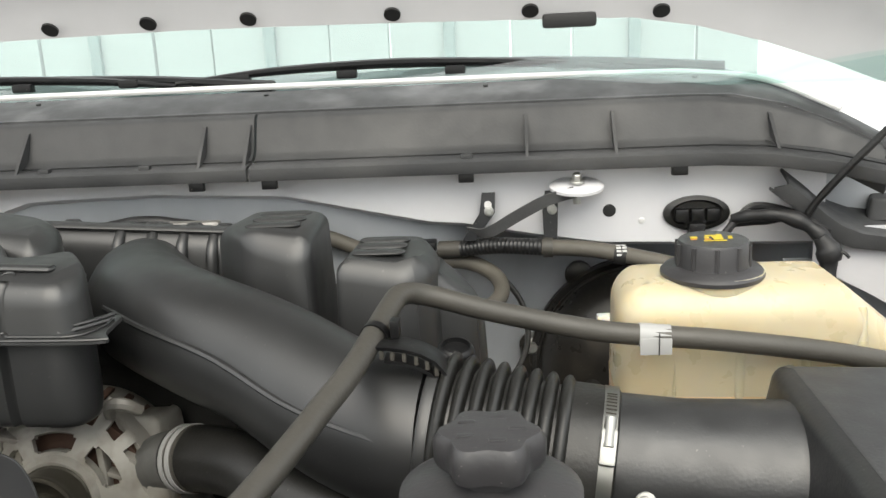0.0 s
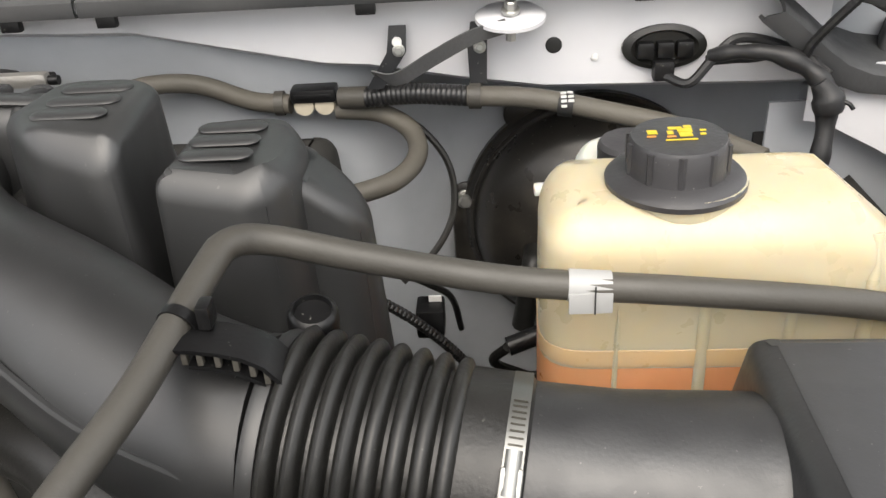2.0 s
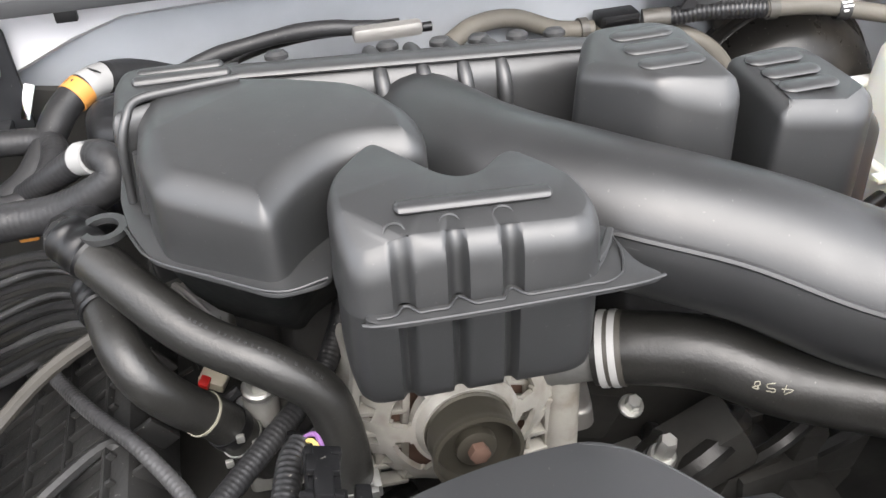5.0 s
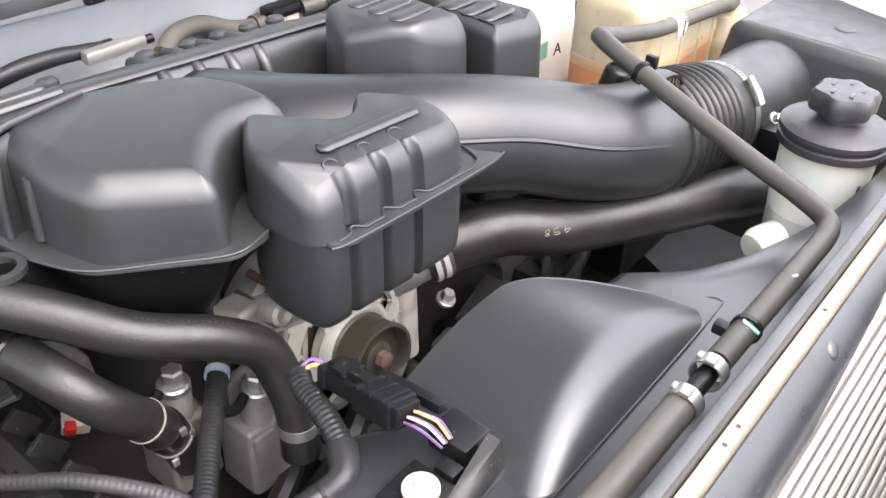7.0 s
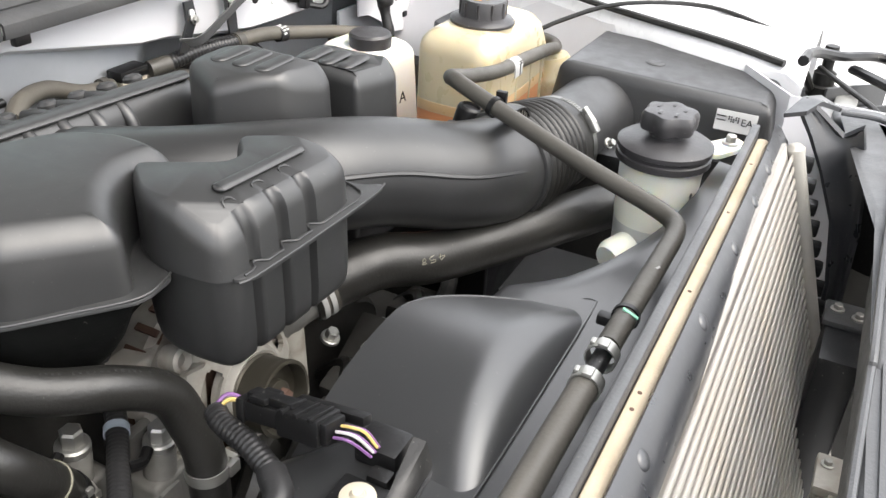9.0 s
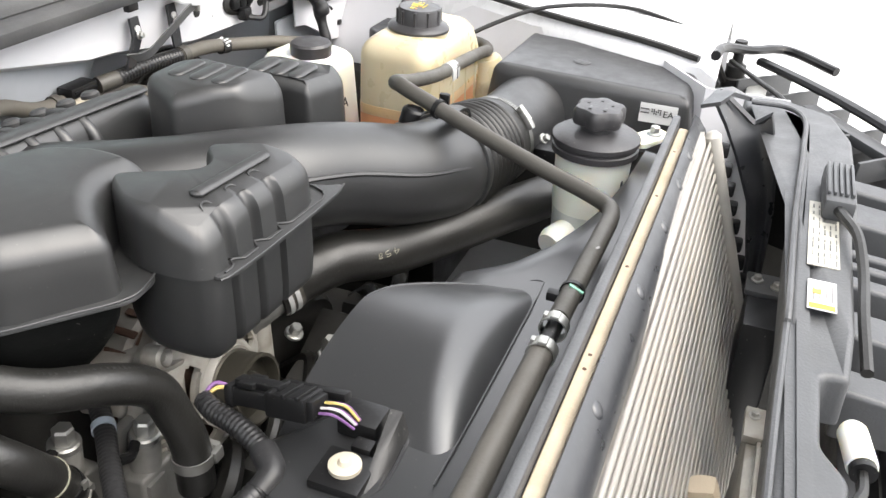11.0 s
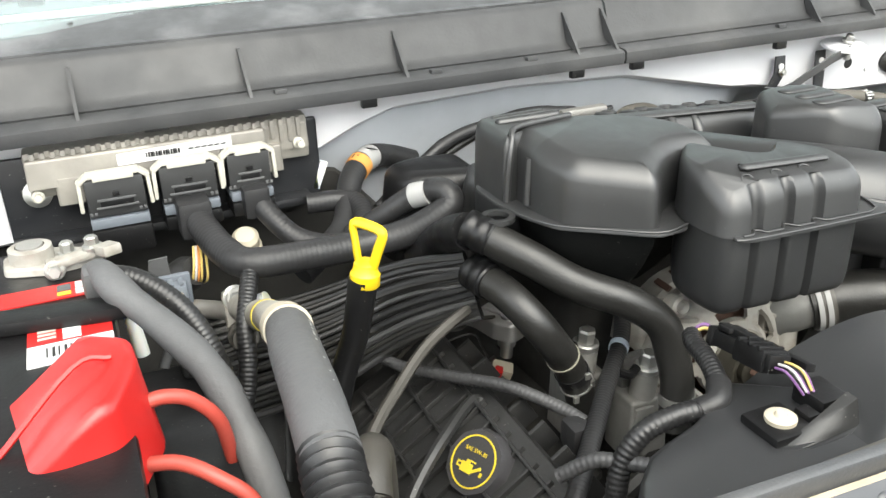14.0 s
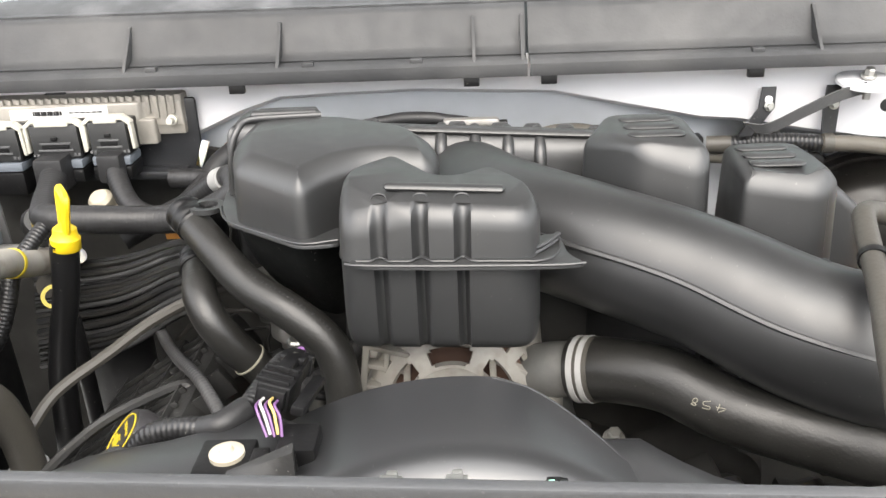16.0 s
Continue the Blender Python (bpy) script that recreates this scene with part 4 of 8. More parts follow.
part("band", ring((0.124, 0.4585, 1.184), (1, -0.14, -0.11), 0.0484, 0.0085, 0.0007, 40), CHROME_BAND, clamp)
CA, CW = Vector((0.124, 0.4585, 1.184)), Vector((1, -0.14, -0.11)).normalized()


def round_clamp(deg, r):
    """A point and its outward way on the clamp; degrees up from the front."""
    a = radians(deg)
    out = Vector((0, -math.cos(a), math.sin(a)))
    out = (out - CW * out.dot(CW)).normalized()
    return CA + out * r, out


for deg in (36, 45):
    at, out = round_clamp(deg, 0.0515)
    part("screw_housing" if deg == 45 else "screw_base", obox(at, out.cross(CW), out, (0.010 if deg == 45 else 0.016, 0.0095, 0.006), 0.002), STEEL, clamp)
at, out = round_clamp(48, 0.0525)
part("screw", sweep([at - out.cross(CW) * 0.009, at + out.cross(CW) * 0.009], 0.0034, 10, 2), STEEL, clamp)
for k in range(9):
    at, out = round_clamp(58 + 3.6 * k, 0.0493)
    part("slot", obox(at, CW, out, (0.006, 0.0007, 0.0004), 0), PULLEY, clamp)

filt = thing("air_filter_box", (0.29, 0.38, 1.05), "black plastic air filter box with a sloped lid", "air filter box")
lid = lambda x, y: 1.232 + 0.03 * (y - 0.38) - 0.05 * max(0, x - 0.30)
part("lid", mould([(0.221, 0.252), (0.40, 0.256), (0.41, 0.508), (0.222, 0.508)], 1.165, lid, 0.013, 0.02, 0.01), FILTER_LID, filt)
part("case", mould([(0.224, 0.252), (0.42, 0.255), (0.43, 0.508), (0.228, 0.508)], 1.0, 1.165, 0.004, 0.014, -0.004), PLASTIC_DULL, filt)
part("inlet_neck", sweep([(0.10, 0.462, 1.187), (0.17, 0.455, 1.181), (0.26, 0.445, 1.177)], [0.0445, 0.0445, 0.05], 32, 5), FILTER_LID, filt)
part("dimple", lathe([(0.0, 0.0006), (0.004, 0.0004), (0.006, 0.0012), (0.009, 0.0012), (0.011, 0.0)], (0.298, 0.403, 1.2319), (0, -0.03, 1), 20), FILTER_LID, filt)
part("flange", mould([(0.37, 0.27), (0.44, 0.27), (0.45, 0.51), (0.38, 0.51)], 1.185, 1.192, 0.002, 0.01, 0), PLASTIC_DULL, filt)
for k in range(4):
    part("rib", box(0.42, 0.445, 0.31 + 0.05 * k, 0.3125 + 0.05 * k, 1.17, 1.205, 0.001), PLASTIC_DULL, filt)
part("latch", lathe([(0.012, -0.008), (0.014, 0), (0.012, 0.01), (0, 0.012)], (0.408, 0.29, 1.205), (0.3, -0.3, 0.8), 16), STEEL, filt, "bright round metal latch")
LZ = 1.2085
part("label", obox((0.2252, 0.2955, LZ), (0, 1, 0), (-1, 0, 0.155), (0.042, 0.0215, 0.001), 0), LABEL_WHITE, filt, "white printed part label")
for k in range(3):
    part("print_bar", obox((0.2248 - 0.0006 * (k - 1), 0.3105, LZ + 0.0048 * (k - 1)), (0, 1, 0), (-1, 0, 0.155), (0.0095, 0.0011, 0.001), 0), LABEL_BLACK, filt)
part("print_bar", obox((0.2259, 0.2835, LZ - 0.0065), (0, 1, 0), (-1, 0, 0.155), (0.014, 0.0016, 0.001), 0), LABEL_BLACK, filt)
for k in range(5):
    for q in range(5):
        if (k * 3 + q * 5 + k * q) % 3 != 1:
            part("print_square", obox((0.2247 - 0.0004 * (q - 2), 0.3025 - 0.0024 * k, LZ + 0.0026 * (q - 2)), (0, 1, 0), (-1, 0, 0.155), (0.0015, 0.0016, 0.001), 0), LABEL_BLACK, filt)


def lettering(text, size, at, right, upward, material, parent, name="lettering", depth=0.0003):
    """Words in the built-in font, laid along right and upward from their lower left corner."""
    cu = bpy.data.curves.new(name, "FONT")
    cu.body, cu.size, cu.extrude = text, size * K, depth
    tmp = bpy.data.objects.new(name, cu)
    scene.collection.objects.link(tmp)
    bpy.context.view_layer.update()
    me = bpy.data.meshes.new_from_object(tmp.evaluated_get(bpy.context.evaluated_depsgraph_get()))
    bpy.data.objects.remove(tmp)
    r = Vector(right).normalized()
    u = Vector(upward)
    u = (u - r * u.dot(r)).normalized()
    m = Matrix((r, u, r.cross(u))).transposed().to_4x4()
    me.transform(Matrix.Translation(-BASE[parent] + PLAN @ Vector(at)) @ m)
    me.materials.clear()
    me.materials.append(material)
    ob = new(name, me)
    ob.parent = parent
    BASE[ob] = BASE[parent]
    return ob


lettering("EA", 0.0105, (0.2236, 0.2902, 1.2063), (0, -1, 0), (0.155, 0, 1), LABEL_BLACK, filt)

# ---- moulded intake covers over the engine ----
res = thing("resonator_box", (-0.28, 0.52, 1.19), "black moulded intake resonator with scalloped front and a seam flange", "resonator box")
CAN = [(-0.346, 0.4915), (-0.2215, 0.4835), (-0.2115, 0.504), (-0.2185, 0.525), (-0.2455, 0.5635), (-0.2775, 0.533), (-0.315, 0.5905), (-0.3475, 0.551), (-0.350, 0.52)]
CAN_R = [0.014, 0.018, 0.014, 0.016, 0.016, 0.019, 0.018, 0.018, 0.014]
FLUTES = [(-0.3195, 0.0052, 0.0062), (-0.2925, 0.0052, 0.0072), (-0.2655, 0.0052, 0.0072)]


def can_top(x, y):
    slope = max(0, (-0.322 - x) * 0.72 + (0.513 - y) * 0.7)
    return 1.3075 - 0.028 * (x + 0.28) - 0.42 * slope - 0.25 * max(0, 0.525 - y) - 0.12 * max(0, x + 0.232)


def below(top, d):
    return lambda x, y: top(x, y) - d


part("upper_shell", tiered(CAN, CAN_R, [(0.0, 1.264, 1), (0.001, 1.269, 1), (0.002, below(can_top, 0.0125), 1), (0.0028, below(can_top, 0.0085), 1), (0.0042, below(can_top, 0.0052), 1), (0.0065, below(can_top, 0.0026), 1),
                                        (0.0085, below(can_top, 0.0011), 1), (0.0103, below(can_top, 0.0004), 0.85), (0.0116, below(can_top, 0.0), 0.5), (0.0126, below(can_top, -0.0002), 0.0)], FLUTES, rear=0.42), PLASTIC, res, sharp=50)
part("lower_shell", tiered(CAN, CAN_R, [(0.009, 1.1985, 0.2), (0.005, 1.1995, 0.7), (0.0025, 1.203, 1), (0.0015, 1.208, 1), (0.0008, 1.22, 1), (0.0012, 1.264, 1)], [(gx, 0.0038, deep) for gx, half, deep in FLUTES]), PLASTIC, res, sharp=50)
part("seam_flange", flange_shell([(-0.341, 0.4885), (-0.33, 0.4825), (-0.28, 0.479), (-0.21, 0.4765), (-0.186, 0.4785), (-0.197, 0.4925), (-0.2, 0.53), (-0.213, 0.528), (-0.225, 0.495), (-0.338, 0.4965)], 1.2645, 0.0016), PLASTIC, res)
front_line = [Vector((x, 0.4905 - 0.055 * (x + 0.349), 1.267)) for x in [-0.3345 + 0.0035 * k for k in range(34)]]
for p in front_line:
    for gx, half, deep in FLUTES:
        if abs(p.x - gx) < half:
            p.y += deep * (1 - ((p.x - gx) / half) ** 2)
part("seam_bead", sweep([p + Vector((0, -0.0022, 0)) for p in front_line] + [(-0.208, 0.486, 1.267), (-0.2015, 0.503, 1.267), (-0.2015, 0.515, 1.268)], 0.0008, 6, 2), PLASTIC, res)
part("seam_bead", sweep([(-0.3455, 0.504, 1.265), (-0.3478, 0.52, 1.265), (-0.3466, 0.54, 1.265), (-0.342, 0.556, 1.265), (-0.333, 0.568, 1.265)], 0.001, 6, 5), PLASTIC, res)
part("flange_bead", sweep([(-0.342, 0.486, 1.266), (-0.33, 0.4828, 1.266), (-0.28, 0.4792, 1.266), (-0.21, 0.4766, 1.266), (-0.188, 0.4786, 1.266)], 0.0010, 6, 5), PLASTIC, res)
part("raised_bar", pill((-0.312, 0.5185, 1.3068), (-0.242, 0.515, 1.3042), 0.0105, 0.0026), PLASTIC, res)
for gx, half, deep in FLUTES:
    part("flute_lip", sweep([(gx - 0.0052, 0.5062, can_top(gx, 0.506) - 0.0003), (gx - 0.0035, 0.5092, can_top(gx, 0.509)), (gx, 0.5105, can_top(gx, 0.51)), (gx + 0.0035, 0.5092, can_top(gx, 0.509)), (gx + 0.0052, 0.5062, can_top(gx, 0.506) - 0.0003)], [0.0003, 0.0008, 0.001, 0.0008, 0.0003], 6, 3), PLASTIC, res)
part("ear", sweep([(-0.2265, 0.4875, 1.2675), (-0.217, 0.495, 1.2675), (-0.209, 0.505, 1.2675), (-0.201, 0.516, 1.2675)], 0.0016, 6, 5), PLASTIC, res)
part("ear", sweep([(-0.219, 0.4945, 1.2705), (-0.2115, 0.5025, 1.2705), (-0.2055, 0.511, 1.2705), (-0.2015, 0.5175, 1.2705)], 0.0022, 8, 5, flat=0.6), PLASTIC, res)

cov = thing("intake_plenum_cover", (-0.37, 0.6, 1.19), "large black moulded intake plenum with rounded corners and a wavy seam", "intake plenum")
LID = [(-0.440, 0.668), (-0.4405, 0.602), (-0.432, 0.570), (-0.376, 0.531), (-0.3575, 0.556), (-0.327, 0.579), (-0.285, 0.574), (-0.278, 0.604), (-0.302, 0.654), (-0.40, 0.682)]
LID_R = [0.01, 0.01, 0.009, 0.011, 0.02, 0.022, 0.014, 0.02, 0.02, 0.014]


def lid_top(x, y):
    return 1.3195 - 0.09 * max(0, x + 0.36) - 0.14 * max(0, 0.615 - y)


part("upper_shell", tiered(LID, LID_R, [(0.0, 1.262, 0), (0.001, 1.28, 0), (0.0016, below(lid_top, 0.0155), 0), (0.0024, below(lid_top, 0.0122), 0), (0.0038, below(lid_top, 0.0094), 0), (0.006, below(lid_top, 0.0066), 0), (0.0088, below(lid_top, 0.0042), 0),
                                        (0.0114, below(lid_top, 0.0024), 0), (0.0138, below(lid_top, 0.0011), 0), (0.016, below(lid_top, 0.0003), 0), (0.018, below(lid_top, 0.0), 0)]), PLASTIC, cov, sharp=60)
part("lower_shell", funnel(LID, 1.262, 1.17, (-0.36, 0.68), 0.55), PLASTIC_SHADE, cov)
part("seam_flange", flange_shell([(-0.459, 0.64), (-0.453, 0.605), (-0.44, 0.572), (-0.379, 0.5235), (-0.350, 0.5265), (-0.345, 0.55), (-0.30, 0.568), (-0.272, 0.58), (-0.272, 0.6), (-0.29, 0.66), (-0.44, 0.695), (-0.459, 0.68)], 1.262, 0.0014), PLASTIC, cov)
part("seam_bead", sweep([(-0.455, 0.607, 1.264), (-0.441, 0.5745, 1.264), (-0.41, 0.549, 1.264), (-0.378, 0.5255, 1.2645), (-0.352, 0.528, 1.2655)], 0.0009, 6, 5), PLASTIC, cov)
part("ring_ear", lathe([(0.009, -0.002), (0.014, -0.002), (0.014, 0.002), (0.009, 0.002)], (-0.468, 0.616, 1.26), (0, 0, 1), 20, closed=True), PLASTIC, cov)
part("rear_half", tiered([(-0.453, 0.632), (-0.425, 0.642), (-0.383, 0.655), (-0.385, 0.70), (-0.445, 0.706), (-0.454, 0.69)], [0.008, 0.01, 0.008, 0.01, 0.012, 0.012], [(0.001, 1.2, 0), (0.0, 1.262, 0), (0.0015, 1.305, 0), (0.003, 1.3125, 0), (0.006, 1.3165, 0), (0.01, 1.318, 0)]), PLASTIC, cov, sharp=50)
part("raised_band", sweep([(-0.451, 0.634, 1.264), (-0.4495, 0.634, 1.285), (-0.447, 0.635, 1.303), (-0.443, 0.640, 1.314), (-0.436, 0.6485, 1.3205), (-0.41, 0.654, 1.321), (-0.378, 0.659, 1.3205)], 0.0028, 10, 6), PLASTIC, cov)
part("raised_bar", pill((-0.435, 0.676, 1.3185), (-0.386, 0.672, 1.3195), 0.0095, 0.0032), PLASTIC, cov)
part("raised_bar", pill((-0.433, 0.691, 1.3165), (-0.39, 0.688, 1.3175), 0.0095, 0.003), PLASTIC, cov)
part("corner_bar", sweep([(-0.4415, 0.6165, 1.266), (-0.440, 0.6175, 1.285), (-0.438, 0.6185, 1.304)], 0.0034, 10, 4), PLASTIC, cov)

ple = thing("rear_manifold", (-0.25, 0.75, 1.18), "long black moulded rear manifold with four raised bands", "manifold")
part("body", mould([(-0.40, 0.70), (-0.115, 0.695), (-0.09, 0.715), (-0.10, 0.755), (-0.13, 0.768), (-0.40, 0.768), (-0.415, 0.74)], 1.19, lambda x, y: 1.289 - 0.06 * (x + 0.3), 0.022, 0.02, 0.012), PLASTIC, ple)
part("front_lip", pill((-0.375, 0.727, 1.2925), (-0.125, 0.724, 1.278), 0.018, 0.0035), PLASTIC, ple)
for x in (-0.284, -0.254, -0.225, -0.197):
    z = 1.2895 - 0.06 * (x + 0.3)
    part("band", sweep([(x, 0.704, 1.2), (x, 0.703, 1.24), (x, 0.708, z - 0.018), (x, 0.722, z - 0.006), (x, 0.738, z - 0.004), (x, 0.758, z - 0.009)], 0.0055, 10, 5), PLASTIC, ple)
for x in (-0.35, -0.27, -0.2, -0.14, -0.17, -0.23):
    part("boss", lathe([(0.0085, 0), (0.0085, 0.003), (0.006, 0.0055), (0, 0.006)], (x, 0.76, 1.281 - 0.06 * (x + 0.3)), (0, 0.2, 1), 14), PLASTIC, ple)
part("web", box(-0.2, -0.13, 0.66, 0.7, 1.225, 1.23, 0.001), PLASTIC_DULL, ple)
solo("throttle_housing", mould([(-0.50, 0.76), (-0.43, 0.735), (-0.40, 0.75), (-0.40, 0.83), (-0.47, 0.84), (-0.51, 0.82)], 1.16, 1.25, 0.018, 0.025, 0.01), PLASTIC_DARK, "dull black rounded housing behind the plenum", "housing")
solo("housing_neck", sweep([(-0.445, 0.735, 1.175), (-0.437, 0.728, 1.215), (-0.43, 0.726, 1.245), (-0.425, 0.735, 1.258)], [0.014, 0.015, 0.016, 0.012], 14, 5), PLASTIC, "upright black plastic pipe stub beside the plenum", "pipe")


def vented(name_label, poly, ztop, slots, radii, base=1.12):
    t = thing("coil_cover", (poly[0][0], poly[0][1], base), name_label, "cover", "slotted engine covers")
    part("shell", mould(poly, base, ztop, 0.0105, radii, 0.006, 5), PLASTIC, t)
    for a, b in slots:
        part("raised_slat", pill((a[0] - 0.002, a[1], a[2] - 0.0005), (b[0] + 0.002, b[1], b[2] - 0.0005), 0.0155, 0.0022), PLASTIC, t)
    return t


vented("black moulded cover with three raised slats beside the duct",
            [(-0.176, 0.648), (-0.158, 0.622), (-0.135, 0.595), (-0.09, 0.582), (-0.074, 0.592), (-0.074, 0.68), (-0.095, 0.70), (-0.15, 0.70)], lambda x, y: 1.306 - 0.9 * max(0, 0.607 - y) - 0.35 * max(0, -0.145 - x),
            [((-0.128, y, 1.3068), (-0.103, y, 1.3068)) for y in (0.625, 0.647, 0.669)], [0.01, 0.01, 0.012, 0.012, 0.012, 0.012, 0.015, 0.02])
vb = vented("black moulded cover with three raised slats and a sloped shoulder",
            [(-0.066, 0.575), (-0.005, 0.565), (0.014, 0.578), (0.022, 0.6), (0.022, 0.64), (0.005, 0.668), (-0.02, 0.672), (-0.06, 0.665)], lambda x, y: 1.287 - 0.7 * max(0, 0.588 - y) - 0.5 * max(0, x - 0.0),
            [((-0.04, y, 1.2878), (-0.018, y, 1.2878)) for y in (0.603, 0.623, 0.643)], [0.012, 0.012, 0.02, 0.015, 0.015, 0.02, 0.015, 0.012])

part("side_lobe", mould([(0.0, 0.594), (0.04, 0.597), (0.056, 0.612), (0.054, 0.642), (0.034, 0.66), (0.0, 0.66)], 1.12, lambda x, y: 1.276 - 0.85 * max(0, x - 0.008), 0.012, 0.013, 0.006, 6), PLASTIC, vb)

# ---- coolant tank, brake parts and hoses ----
tank = thing("coolant_tank", (0.24, 0.57, 1.05), "amber translucent plastic coolant tank, a fifth full of orange coolant", "coolant tank")
tp = [(0.143, 0.546), (0.25, 0.543), (0.33, 0.545), (0.385, 0.565), (0.385, 0.61), (0.31, 0.637), (0.16, 0.64), (0.146, 0.625)]
ttop = lambda x, y: 1.268 - 0.85 * max(0, x - 0.298) - 0.06 * max(0, 0.56 - y)
part("shell", mould(tp, 1.178, ttop, 0.024, 0.026, 0.001, 6, arc=8), TANK, tank)
part("coolant", mould(tp, 1.05, 1.1785, 0.0005, 0.026, 0.0, 6), COOLANT, tank, "orange coolant showing through the wall")
# added band, paints the soft orange fade where coolant shows through the wall
part("blend_band", mould(tp, 1.1786, 1.190, 0.0005, 0.0262, -0.0003, 6), TANK_BLEND, tank, "added band blending the coolant's glow into the tank wall")
part("mould_seam", sweep([(0.183, 0.5445, 1.06), (0.183, 0.5445, 1.15), (0.184, 0.549, 1.24), (0.185, 0.561, 1.264)], 0.0016, 6, 5), TANK, tank)
for x in (0.228, 0.272, 0.31):
    part("mould_rib", sweep([(x, 0.5475, 1.08), (x, 0.5475, 1.16), (x, 0.549, 1.225), (x, 0.556, 1.25)], 0.0052, 10, 5), TANK, tank)
part("side_lobe", sweep([(0.345, 0.535, 1.13), (0.352, 0.54, 1.17), (0.35, 0.545, 1.2)], [0.03, 0.032, 0.02], 16, 5), TANK, tank)
part("neck", lathe([(0.036, 0), (0.036, 0.012)], (0.218, 0.588, 1.26), (0, 0, 1), 28), TANK, tank)
cap = part("cap", lathe([(0.0365, 0), (0.0368, 0.003), (0.034, 0.006), (0.0262, 0.008), (0.0255, 0.012), (0.0253, 0.0235), (0.024, 0.026), (0, 0.0265)], (0.217, 0.587, 1.268), (0, -0.03, 1), 40), CAP, tank, "black ribbed screw cap with yellow print")
for k in range(10):
    a = 2 * math.pi * k / 10 + 0.2
    part("grip", sweep([(0.217 + 0.0252 * math.cos(a), 0.587 + 0.0252 * math.sin(a), 1.2755), (0.217 + 0.0252 * math.cos(a), 0.587 + 0.0252 * math.sin(a), 1.292)], 0.0021, 6, 1), CAP, cap)
for k, (dx, dy, w, h) in enumerate(((-0.0165, -0.003, 0.0045, 0.0015), (-0.0155, 0.001, 0.005, 0.0045), (-0.0065, -0.004, 0.0045, 0.0015), (-0.0055, 0.0, 0.003, 0.004), (-0.004, 0.006, 0.007, 0.003), (0.0, -0.0035, 0.0065, 0.005), (0.0, 0.0025, 0.0075, 0.004), (0.004, 0.0075, 0.004, 0.003), (0.0105, -0.002, 0.003, 0.0016), (0.0115, 0.003, 0.003, 0.0016), (-0.008, -0.008, 0.016, 0.0009))):
    part("print", box(0.217 + dx, 0.217 + dx + w, 0.587 + dy, 0.587 + dy + h, 1.2944, 1.2949), LABEL_YELLOW if k not in (0, 2) else ORANGE_INK, cap)
part("spout", sweep([(0.352, 0.58, 1.2), (0.358, 0.583, 1.21), (0.363, 0.578, 1.22)], 0.009, 12, 3), TANK, tank)

# added dark tray, hides the tank's bottom in the gap under the duct
tray = thing("tank_screen", (0.25, 0.53, 0.95), "dark tray added to hide the lower part of the coolant tank", "bracket")
part("front_wall", box(0.13, 0.38, 0.522, 0.534, 0.95, 1.118, 0.004), PLASTIC_DARK, tray)
part("side_wall", box(0.125, 0.135, 0.522, 0.66, 0.95, 1.09, 0.003), PLASTIC_DARK, tray)
part("floor", box(0.13, 0.38, 0.53, 0.66, 1.03, 1.049, 0.003), PLASTIC_DARK, tray)

over = thing("coolant_hose", (0.0, 0.5, 1.2), "dusty grey rubber hose looping from the tank to the radiator", "hose", "coolant hoses")
part("hose", sweep([(0.355, 0.588, 1.215), (0.372, 0.572, 1.213), (0.37, 0.553, 1.21), (0.345, 0.54, 1.212), (0.28, 0.53, 1.228), (0.205, 0.525, 1.24), (0.13, 0.527, 1.247), (0.06, 0.528, 1.262), (0.016, 0.526, 1.275), (-0.001, 0.515, 1.28), (-0.008, 0.497, 1.276),
                    (-0.022, 0.438, 1.26), (-0.035, 0.396, 1.251), (-0.047, 0.356, 1.243), (-0.059, 0.318, 1.237), (-0.07, 0.295, 1.233), (-0.09, 0.2875, 1.234), (-0.13, 0.2865, 1.2365), (-0.2, 0.287, 1.2395), (-0.26, 0.2875, 1.2415)], 0.0074, 16, 6), HOSE_GREY, over)
part("metal_joint", sweep([(-0.258, 0.2875, 1.2415), (-0.28, 0.2877, 1.2415), (-0.302, 0.288, 1.2408)], 0.0055, 12, 3), PLASTIC_DARK, over)
part("lower_hose", sweep([(-0.293, 0.288, 1.241), (-0.36, 0.289, 1.24), (-0.45, 0.29, 1.238), (-0.6, 0.292, 1.232), (-0.75, 0.293, 1.221)], 0.0085, 16, 6), HOSE_DUSTY, over)
part("white_tape_band", sweep([(0.155, 0.5264, 1.2442), (0.1755, 0.526, 1.2425)], 0.0080, 16, 2), WHITE_TAPE, over, "white tape wrapped round the hose")
part("white_tape_tail", box(0.155, 0.176, 0.5178, 0.5192, 1.2325, 1.244, 0.0005), WHITE_TAPE, over)
part("tape_line", box(0.1672, 0.1678, 0.517, 0.5178, 1.2325, 1.248), LABEL_BLACK, over)
part("white_tape_band", sweep([(0.3555, 0.587, 1.215), (0.366, 0.58, 1.2145)], 0.0081, 14, 2), WHITE_TAPE, over)
for x in (-0.269, -0.298):
    part("spring_clip", ring((x, 0.2878, 1.2413), (1, 0, 0), 0.0086, 0.009, 0.001, 20), STEEL, over, "bright spring hose clip")
    part("clip_ear", box(x - 0.005, x + 0.003, 0.2845, 0.2905, 1.2496, 1.2526, 0.001), STEEL, over)
    part("clip_ear", box(x - 0.0025, x + 0.0025, 0.2925, 0.2955, 1.2475, 1.251, 0.001), STEEL, over)
part("green_mark", obox((-0.2275, 0.2839, 1.2467), (1, 0.1, 0), (0, -0.5, 1), (0.0025, 0.011, 0.001), 0), GREEN_PAINT, over)
